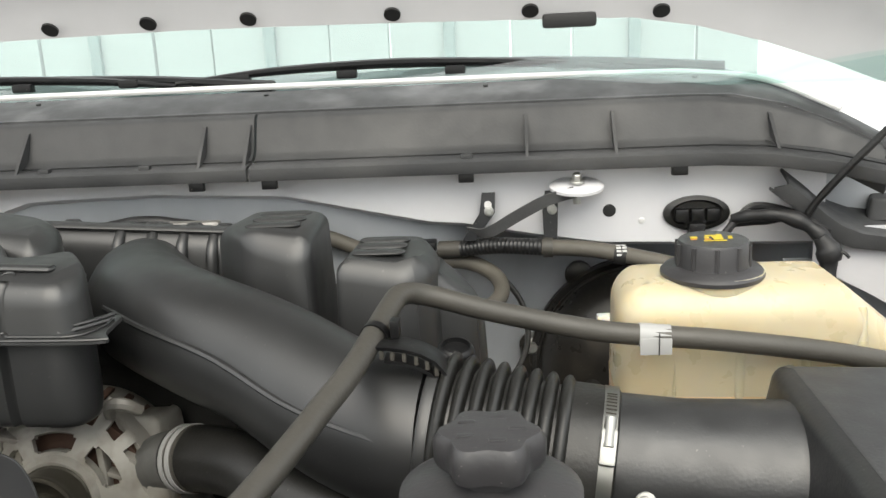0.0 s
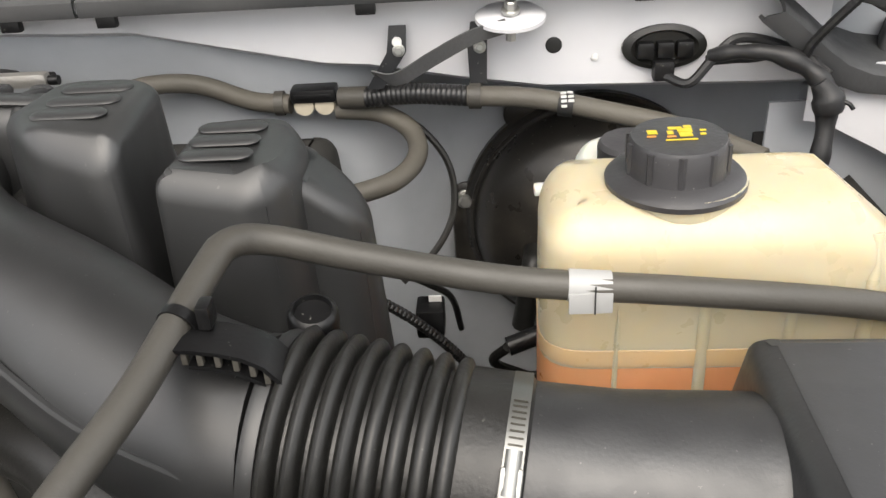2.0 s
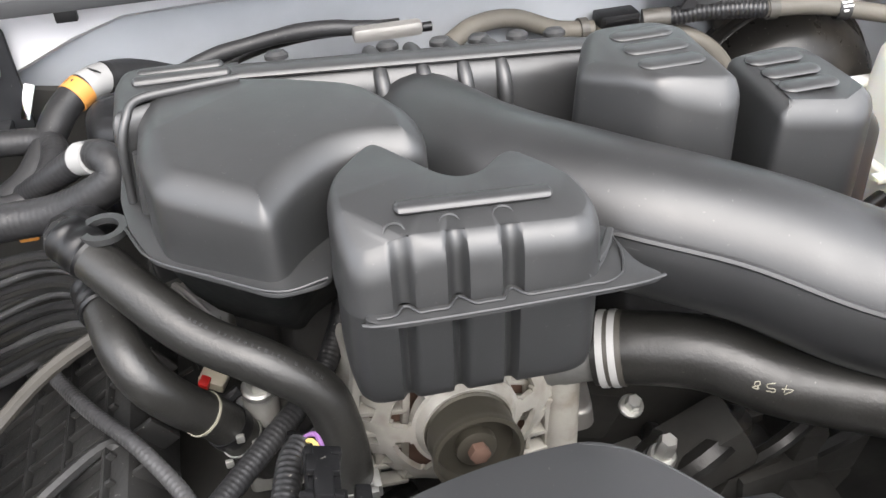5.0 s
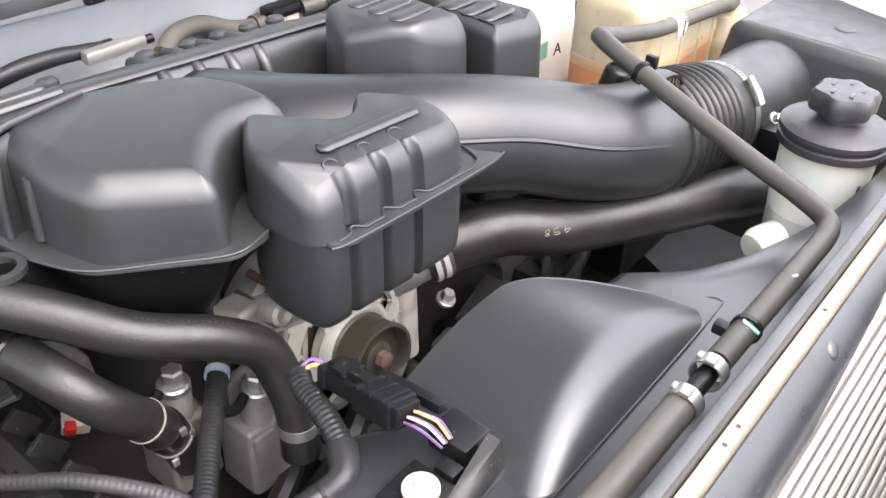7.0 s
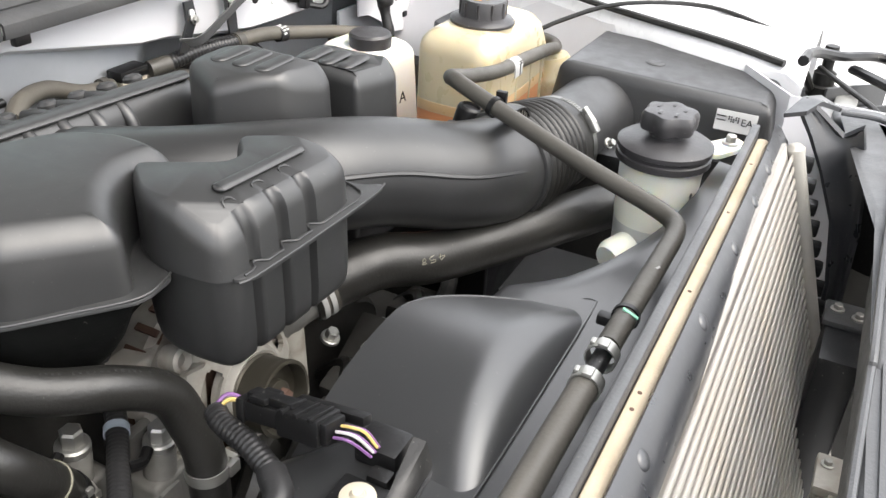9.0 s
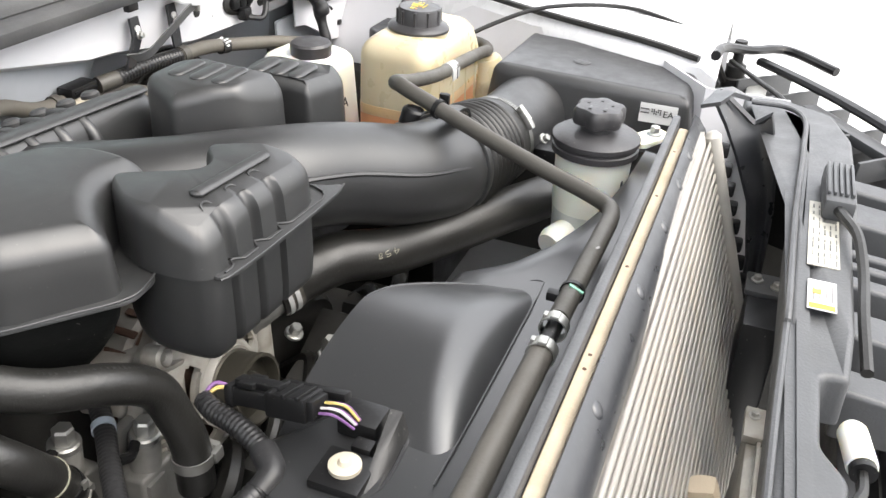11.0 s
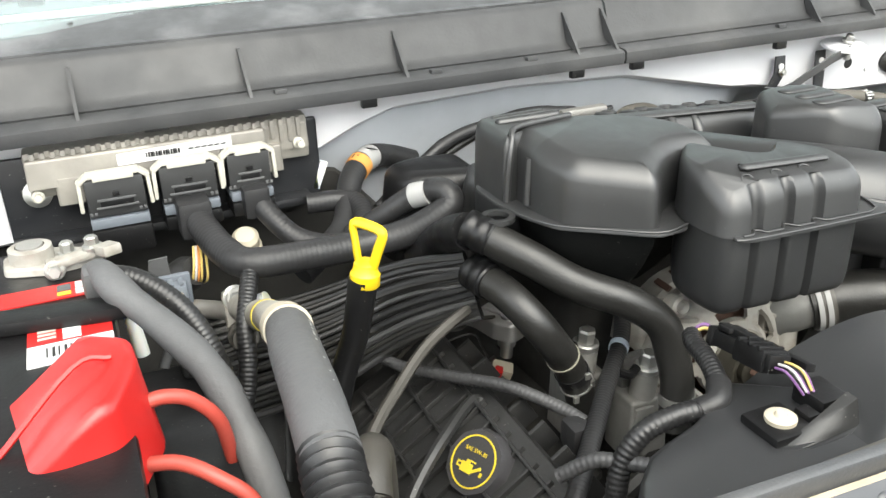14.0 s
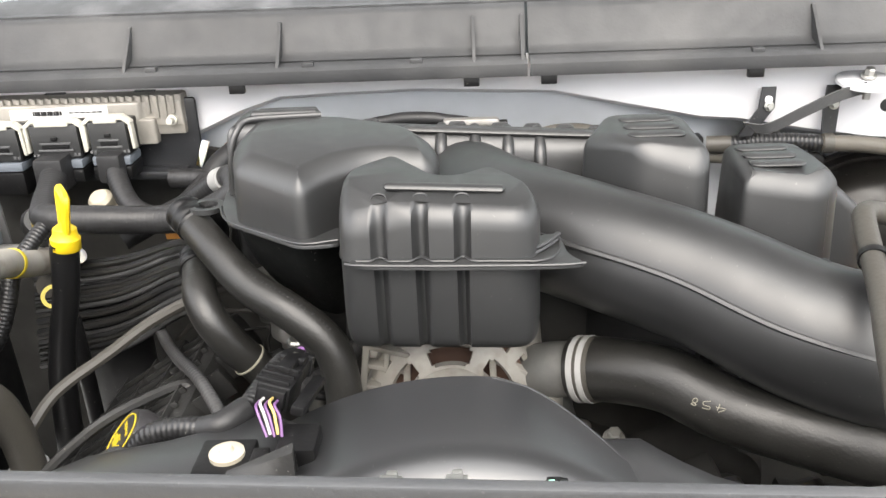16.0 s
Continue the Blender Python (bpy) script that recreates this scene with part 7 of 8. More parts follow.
# ---- solenoids and heater hoses ----
for i, (x, y, z, h) in enumerate(((-0.402, 0.583, 1.145, 0.085), (-0.357, 0.556, 1.125, 0.09))):
    s_ = thing("solenoid", (x, y, z - h), "grey cast solenoid valve on the front of the head", "solenoid", "solenoids")
    part("body", lathe([(0.0125, -h), (0.013, -h + 0.02), (0.0115, -h + 0.023), (0.0115, -0.006), (0.0095, -0.003)], (x, y, z), (0.02, -0.1, 1), 20), CAST_GREY, s_)
    part("lug", box(x - 0.016, x + 0.004, y - 0.012, y + 0.014, z - 0.075, z - 0.035, 0.004), CAST_GREY, s_)
    part("plate", mould([(x - 0.02, y - 0.01), (x + 0.02, y - 0.012), (x + 0.02, y + 0.03), (x - 0.02, y + 0.03)], z - 0.09, z - 0.03, 0.004, 0.006, 0.002), CAST_GREY, s_)
    bolt("bolt", (x, y, z - 0.004), (0.02, -0.1, 1), 0.0075, 0.018, STEEL, s_)
    part("harness_arm", sweep([(x - 0.012, y - 0.002, z + 0.002), (x - 0.022, y - 0.006, z + 0.0), (x - 0.034, y - 0.006, z + 0.006)], 0.004, 8, 4), PLASTIC_DARK, s_)
hh = thing("heater_hose", (-0.42, 0.6, 1.1), "black rubber heater hose bending down beside the alternator", "hose", "heater hoses")
HH = [(-0.489, 0.624, 1.252), (-0.458, 0.588, 1.236), (-0.428, 0.561, 1.217), (-0.392, 0.541, 1.202), (-0.366, 0.532, 1.181), (-0.358, 0.525, 1.155), (-0.356, 0.517, 1.128), (-0.357, 0.515, 1.09)]
part("hose", sweep(HH, 0.0138, 18, 6), RUBBER, hh)
part("spring_clip", ring((-0.3563, 0.516, 1.117), (0, 0, 1), 0.0140, 0.009, 0.001, 24), STEEL, hh, "pale spring hose clip")
part("clip_ear", box(-0.352, -0.342, 0.4995, 0.5045, 1.112, 1.122, 0.001), STEEL, hh)
part("clip_ear", box(-0.3445, -0.3395, 0.503, 0.517, 1.112, 1.122, 0.001), STEEL, hh)
part("quick_joint", lathe([(0.0142, -0.012), (0.0152, -0.0105), (0.0152, -0.006), (0.0146, -0.005), (0.0146, -0.001), (0.0152, 0.0), (0.0152, 0.005), (0.0146, 0.006), (0.0146, 0.009), (0.0152, 0.01), (0.0142, 0.012)], (-0.484, 0.618, 1.2495), (0.62, -0.7, -0.33), 22), PLASTIC_DARK, hh)
def hose_print(path, r, lift, parent, material, start, stop, n):
    """Small worn printed bars along the crown of a hose."""
    line = spline(path, 12)
    for k in range(n):
        if random.random() < 0.2:
            continue
        i = int((start + (stop - start) * k / n) * (len(line) - 2))
        d = (line[i + 1] - line[i]).normalized()
        up = (Vector(lift) - d * d.dot(Vector(lift))).normalized()
        part("print_bar", obox(line[i] + up * r, d, up, (random.uniform(0.0007, 0.0017), random.uniform(0.0012, 0.0022), 0.0003), 0), material, parent)


hose_print(HH[:6], 0.0139, (0.15, -0.3, 1), hh, SLEEVE_DARK, 0.4, 0.78, 40)
hl = thing("heater_hose", (-0.45, 0.6, 1.08), "shorter black rubber heater hose with a spring clip", "hose", "heater hoses")
part("hose", sweep([(-0.484, 0.623, 1.211), (-0.477, 0.598, 1.208), (-0.471, 0.576, 1.202), (-0.461, 0.562, 1.188), (-0.446, 0.56, 1.166), (-0.43, 0.566, 1.142), (-0.416, 0.57, 1.112), (-0.405, 0.577, 1.08)], 0.0135, 18, 6), RUBBER, hl)
part("spring_clip", ring((-0.436, 0.5635, 1.151), (0.55, 0.2, -0.82), 0.0137, 0.0016, 0.0008, 24), CHALK, hl, "thin dull wire clip")
part("spring_clip", ring((-0.4235, 0.568, 1.129), (0.42, 0.12, -0.9), 0.0137, 0.008, 0.001, 24), PLASTIC_DARK, hl)
part("wire_clip", ring((-0.418, 0.5695, 1.117), (0.42, 0.12, -0.9), 0.0137, 0.0016, 0.001, 24), STEEL, hl, "thin wire hose clip")
for dx, dy, dz in ((0.004, -0.0135, 0.008), (0.012, -0.009, -0.004), (-0.006, -0.014, -0.012)):
    part("clip_ear", box(-0.4215 + dx - 0.0025, -0.4215 + dx + 0.0025, 0.5685 + dy - 0.002, 0.5685 + dy + 0.001, 1.124 + dz - 0.003, 1.124 + dz + 0.003, 0.0008), STEEL, hl)
part("quick_joint", lathe([(0.0142, -0.012), (0.0152, -0.0105), (0.0152, -0.006), (0.0146, -0.005), (0.0146, -0.001), (0.0152, 0.0), (0.0152, 0.005), (0.0146, 0.006), (0.0146, 0.009), (0.0152, 0.01), (0.0142, 0.012)], (-0.483, 0.617, 1.2105), (0.25, -0.95, -0.12), 22), PLASTIC_DARK, hl)
pipe = thing("heater_pipes", (-0.52, 0.75, 1.15), "ribbed black insulated pipes running to the firewall", "pipes")
for k in range(20):
    f = k / 19
    j = random.uniform(-0.004, 0.004)
    part("pipe", sweep([(-0.487 + 0.006 * f, 0.64 - 0.02 * f, 1.222 - 0.05 * f), (-0.53, 0.70 - 0.035 * f + j, 1.198 - 0.062 * f + j * 0.5), (-0.6, 0.735 - 0.04 * f - j, 1.168 - 0.08 * f + j), (-0.7, 0.76 - 0.03 * f, 1.15 - 0.1 * f + j)], random.uniform(0.0024, 0.0038), 8, 6), (LOOM, RUBBER, LOOM, RUBBER, SLEEVE_DARK)[k % 5], pipe)
part("neck", sweep([(-0.489, 0.627, 1.248), (-0.492, 0.645, 1.24), (-0.49, 0.68, 1.22), (-0.50, 0.71, 1.19)], 0.016, 12, 5), PLASTIC_DARK, pipe)

inj = thing("fuel_rail_end", (-0.43, 0.68, 1.08), "grey cast fuel rail end with a red-capped connector", "fuel rail")
part("arm", mould([(-0.472, 0.75), (-0.446, 0.757), (-0.436, 0.72), (-0.414, 0.69), (-0.414, 0.664), (-0.432, 0.656), (-0.445, 0.67), (-0.452, 0.7), (-0.47, 0.725)], 1.112, 1.13, 0.004, 0.006, 0.001), ALU, inj)
part("arm_rib", sweep([(-0.462, 0.735, 1.13), (-0.444, 0.705, 1.131), (-0.428, 0.675, 1.13)], 0.003, 8, 4), ALU, inj)
part("cup", lathe([(0.0135, -0.03), (0.0135, 0.018), (0.011, 0.022), (0.006, 0.023), (0, 0.023)], (-0.458, 0.735, 1.128), (0, 0, 1), 20), OUTLET, inj)
part("stem", lathe([(0.006, -0.04), (0.006, -0.028), (0.0085, -0.027), (0.0085, -0.018), (0.0065, -0.016), (0.0065, 0.006), (0, 0.006)], (-0.429, 0.674, 1.127), (0, -0.05, 1), 14), STEEL, inj)
part("connector", obox((-0.438, 0.668, 1.078), (1, -0.5, -0.3), (0.2, -0.4, 1), (0.02, 0.014, 0.012), 0.002), CREAM_PLASTIC, inj)
part("red_lock", obox((-0.4445, 0.6625, 1.081), (1, -0.5, -0.3), (0.2, -0.4, 1), (0.008, 0.009, 0.009), 0.002), RED, inj, "small red connector lock")
part("wire", sweep([(-0.448, 0.672, 1.086), (-0.452, 0.68, 1.1), (-0.455, 0.7, 1.105), (-0.5, 0.7, 1.1)], 0.0012, 6, 5), RUBBER, inj)
wl = thing("head_wiring", (-0.5, 0.6, 1.1), "thin grey tubes and wires over the valve cover", "wiring")
part("tube", sweep([(-0.465, 0.64, 1.178), (-0.49, 0.63, 1.175), (-0.53, 0.62, 1.158), (-0.565, 0.6, 1.138), (-0.6, 0.57, 1.12), (-0.615, 0.54, 1.1)], 0.005, 8, 6), HOSE_GREY, wl)
part("loom", sweep([(-0.55, 0.68, 1.115), (-0.536, 0.655, 1.115), (-0.51, 0.61, 1.125), (-0.482, 0.57, 1.132), (-0.456, 0.53, 1.128), (-0.447, 0.51, 1.125)], 0.0055, 10, 6, rib=(0.004, 0.0004)), SLEEVE_DARK, wl)
part("wire", sweep([(-0.45, 0.66, 1.1), (-0.47, 0.645, 1.105), (-0.5, 0.65, 1.1), (-0.53, 0.66, 1.09)], 0.002, 6, 5), RUBBER, wl)
part("wire", sweep([(-0.44, 0.68, 1.13), (-0.47, 0.67, 1.14), (-0.51, 0.68, 1.13), (-0.54, 0.69, 1.1)], 0.002, 6, 5), HOSE_GREY, wl)
part("joint", box(-0.465, -0.445, 0.497, 0.52, 1.105, 1.13, 0.006), TAPE_BLACK, wl)
part("branch", sweep([(-0.51, 0.445, 1.145), (-0.491, 0.433, 1.16), (-0.478, 0.421, 1.163), (-0.46, 0.399, 1.168), (-0.452, 0.388, 1.17)], 0.0055, 10, 5, rib=(0.004, 0.0005)), SLEEVE_DARK, wl)
part("branch_plug", obox((-0.443, 0.379, 1.172), (0.6, -0.7, 0.1), (0, 0, 1), (0.022, 0.014, 0.012), 0.003), SLEEVE, wl, "grey plug at the end of the branch")

# ---- dipstick ----
dip = thing("dipstick", (-0.6, 0.62, 1.0), "bright yellow oil dipstick handle in a black tube", "dipstick")
hw = Vector((0.12, 0.02, 0.99)).normalized()
hx = Vector((0.55, -0.83, -0.1)).normalized()
db = Vector((-0.583, 0.609, 1.242))


def on_handle(u, v):
    return db + hx * u + hw * v


part("loop", sweep([on_handle(p[0] * 0.85, p[1] * 0.88) for p in ((-0.008, 0.006), (-0.012, 0.022), (-0.0155, 0.036), (-0.012, 0.0405), (0.0, 0.0415), (0.013, 0.0405), (0.0165, 0.036), (0.0125, 0.022), (0.008, 0.006))], 0.003, 8, 5, flat=1.3), YELLOW, dip)
part("collar", lathe([(0.0108, -0.004), (0.0116, -0.003), (0.0116, 0.006), (0.0098, 0.008), (0.009, 0.014), (0.004, 0.018), (0, 0.018)], db - hw * 0.008, hw, 24), YELLOW, dip)
part("tube", sweep([(-0.585, 0.609, 1.236), (-0.594, 0.611, 1.19), (-0.607, 0.614, 1.15), (-0.618, 0.616, 1.1), (-0.63, 0.62, 1.0)], [0.0115, 0.0105, 0.0105, 0.0115, 0.012], 14, 5), PLASTIC_DARK, dip)
ydip = thing("transmission_dipstick", (-0.635, 0.685, 1.05), "faded yellow ring handle deeper in the bay", "dipstick")
part("ring", lathe([(0.0075, -0.003), (0.0108, -0.003), (0.0112, 0.0), (0.0108, 0.003), (0.0075, 0.003)], (-0.632, 0.66, 1.163), (0.45, -0.75, 0.45), 24, closed=True), YELLOW_OLD, ydip)
part("stem", sweep([(-0.633, 0.667, 1.155), (-0.634, 0.676, 1.144), (-0.634, 0.684, 1.13)], [0.004, 0.005, 0.0045], 10, 3), YELLOW_OLD, ydip)
part("tube", sweep([(-0.634, 0.685, 1.13), (-0.635, 0.69, 1.08), (-0.64, 0.7, 1.0)], 0.008, 10, 3), PLASTIC_DARK, ydip)

# ---- engine computer and its harness ----
ecu = thing("engine_computer", (-0.69, 0.86, 1.2), "finned grey engine control unit with three black plugs on a bracket", "control unit")
part("case", box(-0.812, -0.556, 0.8545, 0.90, 1.255, 1.298, 0.004), ECU_METAL, ecu)
part("case_lip", mould([(-0.812, 0.846), (-0.6, 0.846), (-0.596, 0.853), (-0.556, 0.853), (-0.556, 0.862), (-0.812, 0.862)], 1.266, 1.292, 0.003, 0.003, 0.001), ECU_METAL, ecu)
for k in range(29):
    x = -0.806 + 0.0085 * k
    part("fin", box(x, x + 0.0046, 0.8508, 0.858, 1.2742 + 0.004 * (k % 3 == 1), 1.2972, 0.0012), ECU_METAL, ecu)
for x in (-0.706, -0.61):
    part("notch", box(x, x + 0.022, 0.868, 0.884, 1.296, 1.2992, 0.001), PLASTIC_DARK, ecu, "dark gap in the casting")
for x in (-0.778, -0.597):
    part("mount_tab", mould([(x - 0.012, 0.846), (x + 0.012, 0.846), (x + 0.012, 0.86), (x - 0.012, 0.86)], 1.248, 1.274, 0.002, 0.004, 0), ECU_METAL, ecu)
part("bracket", box(-0.835, -0.545, 0.862, 0.868, 1.205, 1.292, 0.004), BLACK_PAINT, ecu)
part("bracket_foot", box(-0.835, -0.56, 0.84, 0.864, 1.21, 1.219, 0.003), BLACK_PAINT, ecu)
part("label", sheet([[(-0.735, 0.8455, 1.277), (-0.632, 0.8455, 1.279)], [(-0.735, 0.847, 1.288), (-0.632, 0.847, 1.290)]], 0.001), LABEL_WHITE, ecu, "white printed strip label")
for k in range(14):
    part("print_bar", box(-0.71 + 0.0022 * k, -0.7088 + 0.0022 * k + 0.0004 * (k % 3), 0.8447, 0.8455, 1.2815, 1.286), LABEL_BLACK, ecu)
for k in range(6):
    part("print_bar", box(-0.672 + 0.006 * k, -0.6675 + 0.006 * k, 0.8447, 0.8455, 1.2835, 1.2846), LABEL_BLACK, ecu)
for n_, (x0, x1, z) in enumerate(((-0.771, -0.713, 1.277), (-0.708, -0.65, 1.279), (-0.6475, -0.6, 1.281))):
    p = part("plug", box(x0 + 0.004, x1 - 0.004, 0.82, 0.855, z - 0.036, z - 0.002, 0.002), PLASTIC_DARK, ecu, "black multi-pin plug in a cream frame")
    xm, w = (x0 + x1) / 2, x1 - x0
    # cream frame: two upright cheeks under a chamfered head
    for s_, x in ((-1, x0), (1, x1)):
        part("cheek", obox((x + s_ * 0.0002, 0.8215, z - 0.0165), (s_ * 0.03, 0.03, -1), (0, -1, 0), (0.0265, 0.0036, 0.009), 0.0013), LABEL_CREAM, p)
        part("shoulder", obox((x - s_ * 0.0032, 0.8215, z - 0.0002), (s_ * 0.78, 0, -0.62), (0, -1, 0), (0.0105, 0.0042, 0.0105), 0.0013), LABEL_CREAM, p)
    part("head", box(x0 + 0.0065, x1 - 0.0065, 0.8165, 0.829, z + 0.0004, z + 0.0052, 0.0018), LABEL_CREAM, p, "cream locking frame")
    part("head_lip", box(x0 + 0.012, x1 - 0.012, 0.8142, 0.818, z - 0.0018, z + 0.002, 0.001), LABEL_CREAM, p)
    part("face", box(x0 + 0.0045, x1 - 0.0045, 0.8165, 0.821, z - 0.035, z - 0.001, 0.001), PLASTIC, p)
    part("window_rail", box(x0 + 0.013, x1 - 0.013, 0.8148, 0.8168, z - 0.0205, z - 0.0185, 0.0005), SLEEVE, p)
    part("window_rail", box(x0 + 0.011, x1 - 0.011, 0.8148, 0.8168, z - 0.0275, z - 0.0255, 0.0005), SLEEVE, p)
    part("window", box(x0 + 0.015, x1 - 0.015, 0.8155, 0.817, z - 0.0255, z - 0.0205, 0.0003), PLASTIC_DARK, p)
    part("latch", box(xm - 0.003, xm + 0.003, 0.814, 0.8168, z - 0.0165, z - 0.0125, 0.0006), PLASTIC_DARK, p)
    for s_ in (-1, 1):
        for q in range(2):
            part("pin_mark", box(xm + s_ * (w * 0.36) - 0.0035 + q * 0.004, xm + s_ * (w * 0.36) - 0.001 + q * 0.004, 0.8155, 0.8168, z - 0.033, z - 0.030, 0.0003), SLEEVE, p)
    part("seal_strip", box(x0 + 0.004, x1 - 0.004, 0.8135, 0.845, z - 0.0455, z - 0.0365, 0.002), ECU_GREY, p, "blue-grey seal strip")
    part("skirt", box(x0 + 0.0035, x1 - 0.0035, 0.812, 0.845, z - 0.071 if n_ == 0 else z - 0.06, z - 0.046, 0.003), PLASTIC_DARK, p)
for x, z in ((-0.568, 1.271), (-0.806, 1.258)):
    part("washer", lathe([(0.0125, 0), (0.0125, 0.002), (0.009, 0.004), (0.006, 0.005)], (x, 0.861, z), (0.05, -1, 0.2), 20), STEEL, ecu)
    part("stud", lathe([(0.0055, 0), (0.0055, 0.008), (0.0035, 0.0085), (0.0035, 0.018), (0, 0.0185)], (x, 0.857, z), (0.05, -1, 0.1), 12), LABEL_CREAM, ecu, "pale threaded stud")

har = thing("main_harness", (-0.58, 0.74, 1.15), "thick black taped wiring harness from the engine computer", "wiring harness")
part("trunk", sweep([(-0.68, 0.805, 1.235), (-0.674, 0.78, 1.225), (-0.665, 0.745, 1.218), (-0.65, 0.718, 1.216), (-0.60, 0.718, 1.213), (-0.55, 0.722, 1.21), (-0.51, 0.715, 1.216), (-0.481, 0.706, 1.232), (-0.469, 0.706, 1.243), (-0.474, 0.716, 1.251), (-0.49, 0.735, 1.243), (-0.52, 0.75, 1.222), (-0.545, 0.77, 1.2)], [0.013, 0.0135, 0.014, 0.0135, 0.0135, 0.0135, 0.0135, 0.0125, 0.012, 0.0115, 0.011, 0.01, 0.01], 16, 6, rib=(0.0045, 0.0002)), TAPE_BLACK, har)
part("white_band", sweep([(-0.482, 0.725, 1.2475), (-0.493, 0.737, 1.2415)], 0.0118, 16, 2), WHITE_TAPE, har, "white tape band")
part("branch", sweep([(-0.622, 0.82, 1.24), (-0.615, 0.80, 1.225), (-0.595, 0.775, 1.205), (-0.565, 0.76, 1.198), (-0.54, 0.765, 1.2), (-0.525, 0.79, 1.21), (-0.53, 0.82, 1.215), (-0.57, 0.83, 1.215)], 0.0105, 14, 6, rib=(0.0045, 0.0002)), TAPE_BLACK, har)
part("drop", sweep([(-0.652, 0.712, 1.212), (-0.66, 0.69, 1.2), (-0.668, 0.67, 1.185), (-0.672, 0.655, 1.16), (-0.682, 0.64, 1.13), (-0.70, 0.62, 1.11)], 0.0078, 12, 6, rib=(0.0036, 0.0005)), LOOM, har)
part("plug_boot", box(-0.695, -0.665, 0.79, 0.82, 1.215, 1.25, 0.005), TAPE_BLACK, har)
part("plug_boot", box(-0.635, -0.61, 0.8, 0.83, 1.22, 1.25, 0.005), TAPE_BLACK, har)
part("tag", sheet([[(-0.545, 0.757, 1.205), (-0.52, 0.755, 1.212)], [(-0.535, 0.765, 1.195), (-0.512, 0.762, 1.203)]], 0.001), LABEL_WHITE, har, "white paper tag")
part("orange_clip", box(-0.549, -0.535, 0.728, 0.742, 1.187, 1.196, 0.002), ORANGE_INK, har, "small orange retaining clip")
tap = thing("heater_pipe", (-0.52, 0.88, 1.15), "black taped heater pipe with an orange and white band", "pipe")
TAP = [(-0.43, 0.90, 1.215), (-0.46, 0.895, 1.228), (-0.485, 0.878, 1.236), (-0.502, 0.862, 1.236), (-0.518, 0.845, 1.228), (-0.53, 0.825, 1.215), (-0.545, 0.795, 1.2), (-0.575, 0.765, 1.19), (-0.6, 0.75, 1.18)]
part("pipe", sweep(TAP, [0.0125, 0.0125, 0.0125, 0.0125, 0.0125, 0.012, 0.0115, 0.0115, 0.0115], 16, 6, wobble=0.05), TAPE_BLACK, tap)
part("band", sweep([(-0.4855, 0.8775, 1.236), (-0.494, 0.870, 1.2368), (-0.5015, 0.8625, 1.236)], 0.0131, 18, 3), WHITE_TAPE, tap, "white printed tape band")
part("band", sweep([(-0.5015, 0.8625, 1.236), (-0.51, 0.8535, 1.2325)], 0.0132, 18, 3), ORANGE_INK, tap, "orange tape band")
part("black_stripe", sweep([(-0.483, 0.8795, 1.2352), (-0.486, 0.877, 1.2362)], 0.0134, 18, 2), LABEL_BLACK, tap)
for k in range(4):
    part("print_bar", obox((-0.4925 + 0.0022 * k, 0.8665 - 0.002 * k, 1.2494 - 0.0001 * k), (-0.6, -0.55, 0), (0, -0.3, 1), (0.0012, 0.006, 0.0004), 0), LABEL_BLACK, tap)

cl = thing("bulkhead_clip", (-0.545, 0.87, 1.22), "small white clip beside the control unit", "clip")
part("tab", box(-0.55, -0.542, 0.862, 0.868, 1.215, 1.245, 0.001, turn=Matrix.Rotation(0.4, 4, "Y")), MILKY, cl)

# ---- battery side ----
bat = thing("battery", (-0.85, 0.55, 1.03), "black car battery with red and white labels", "battery")
part("case", box(-0.95, -0.765, 0.36, 0.74, 1.03, 1.235, 0.006), PLASTIC_DULL, bat)
part("lid", box(-0.955, -0.76, 0.355, 0.745, 1.235, 1.252, 0.005), PLASTIC_DARK, bat)
part("label", box(-0.94, -0.77, 0.643, 0.667, 1.2522, 1.2532), RED, bat, "red label strip")
part("print_square", box(-0.783, -0.774, 0.646, 0.654, 1.2532, 1.2537), LABEL_WHITE, bat)
part("print_square", box(-0.783, -0.774, 0.656, 0.665, 1.2532, 1.2537), LABEL_WHITE, bat)
part("print_square", box(-0.795, -0.786, 0.654, 0.664, 1.2532, 1.2537), SLEEVE, bat)
part("print_square", box(-0.795, -0.786, 0.647, 0.652, 1.2532, 1.2537), LABEL_YELLOW, bat)
part("label", box(-0.814, -0.763, 0.58, 0.604, 1.2522, 1.2532), RED, bat, "red label")
part("label", box(-0.814, -0.763, 0.554, 0.5796, 1.2522, 1.2532), LABEL_WHITE, bat, "white label strip")
part("print_square", box(-0.793, -0.782, 0.582, 0.603, 1.2532, 1.2537), LABEL_WHITE, bat)
for k in range(3):
    part("print_bar", box(-0.808, -0.797, 0.586 + 0.005 * k, 0.588 + 0.005 * k, 1.2532, 1.2537), LABEL_CREAM, bat)
part("hold_down", obox((-0.85, 0.615, 1.258), (1, -0.15, 0), (0, 0, 1), (0.2, 0.022, 0.01), 0.003), PLASTIC_DARK, bat, "black hold-down bar")
for k in range(9):
    x = -0.803 + 0.0035 * k
    part("print_bar", box(x, x + (0.001, 0.0018)[k % 2], 0.562, 0.574, 1.2532, 1.2537), LABEL_BLACK, bat)
red = thing("battery_terminal_cover", (-0.8, 0.49, 1.2), "red plastic cover over the positive terminal", "terminal cover")
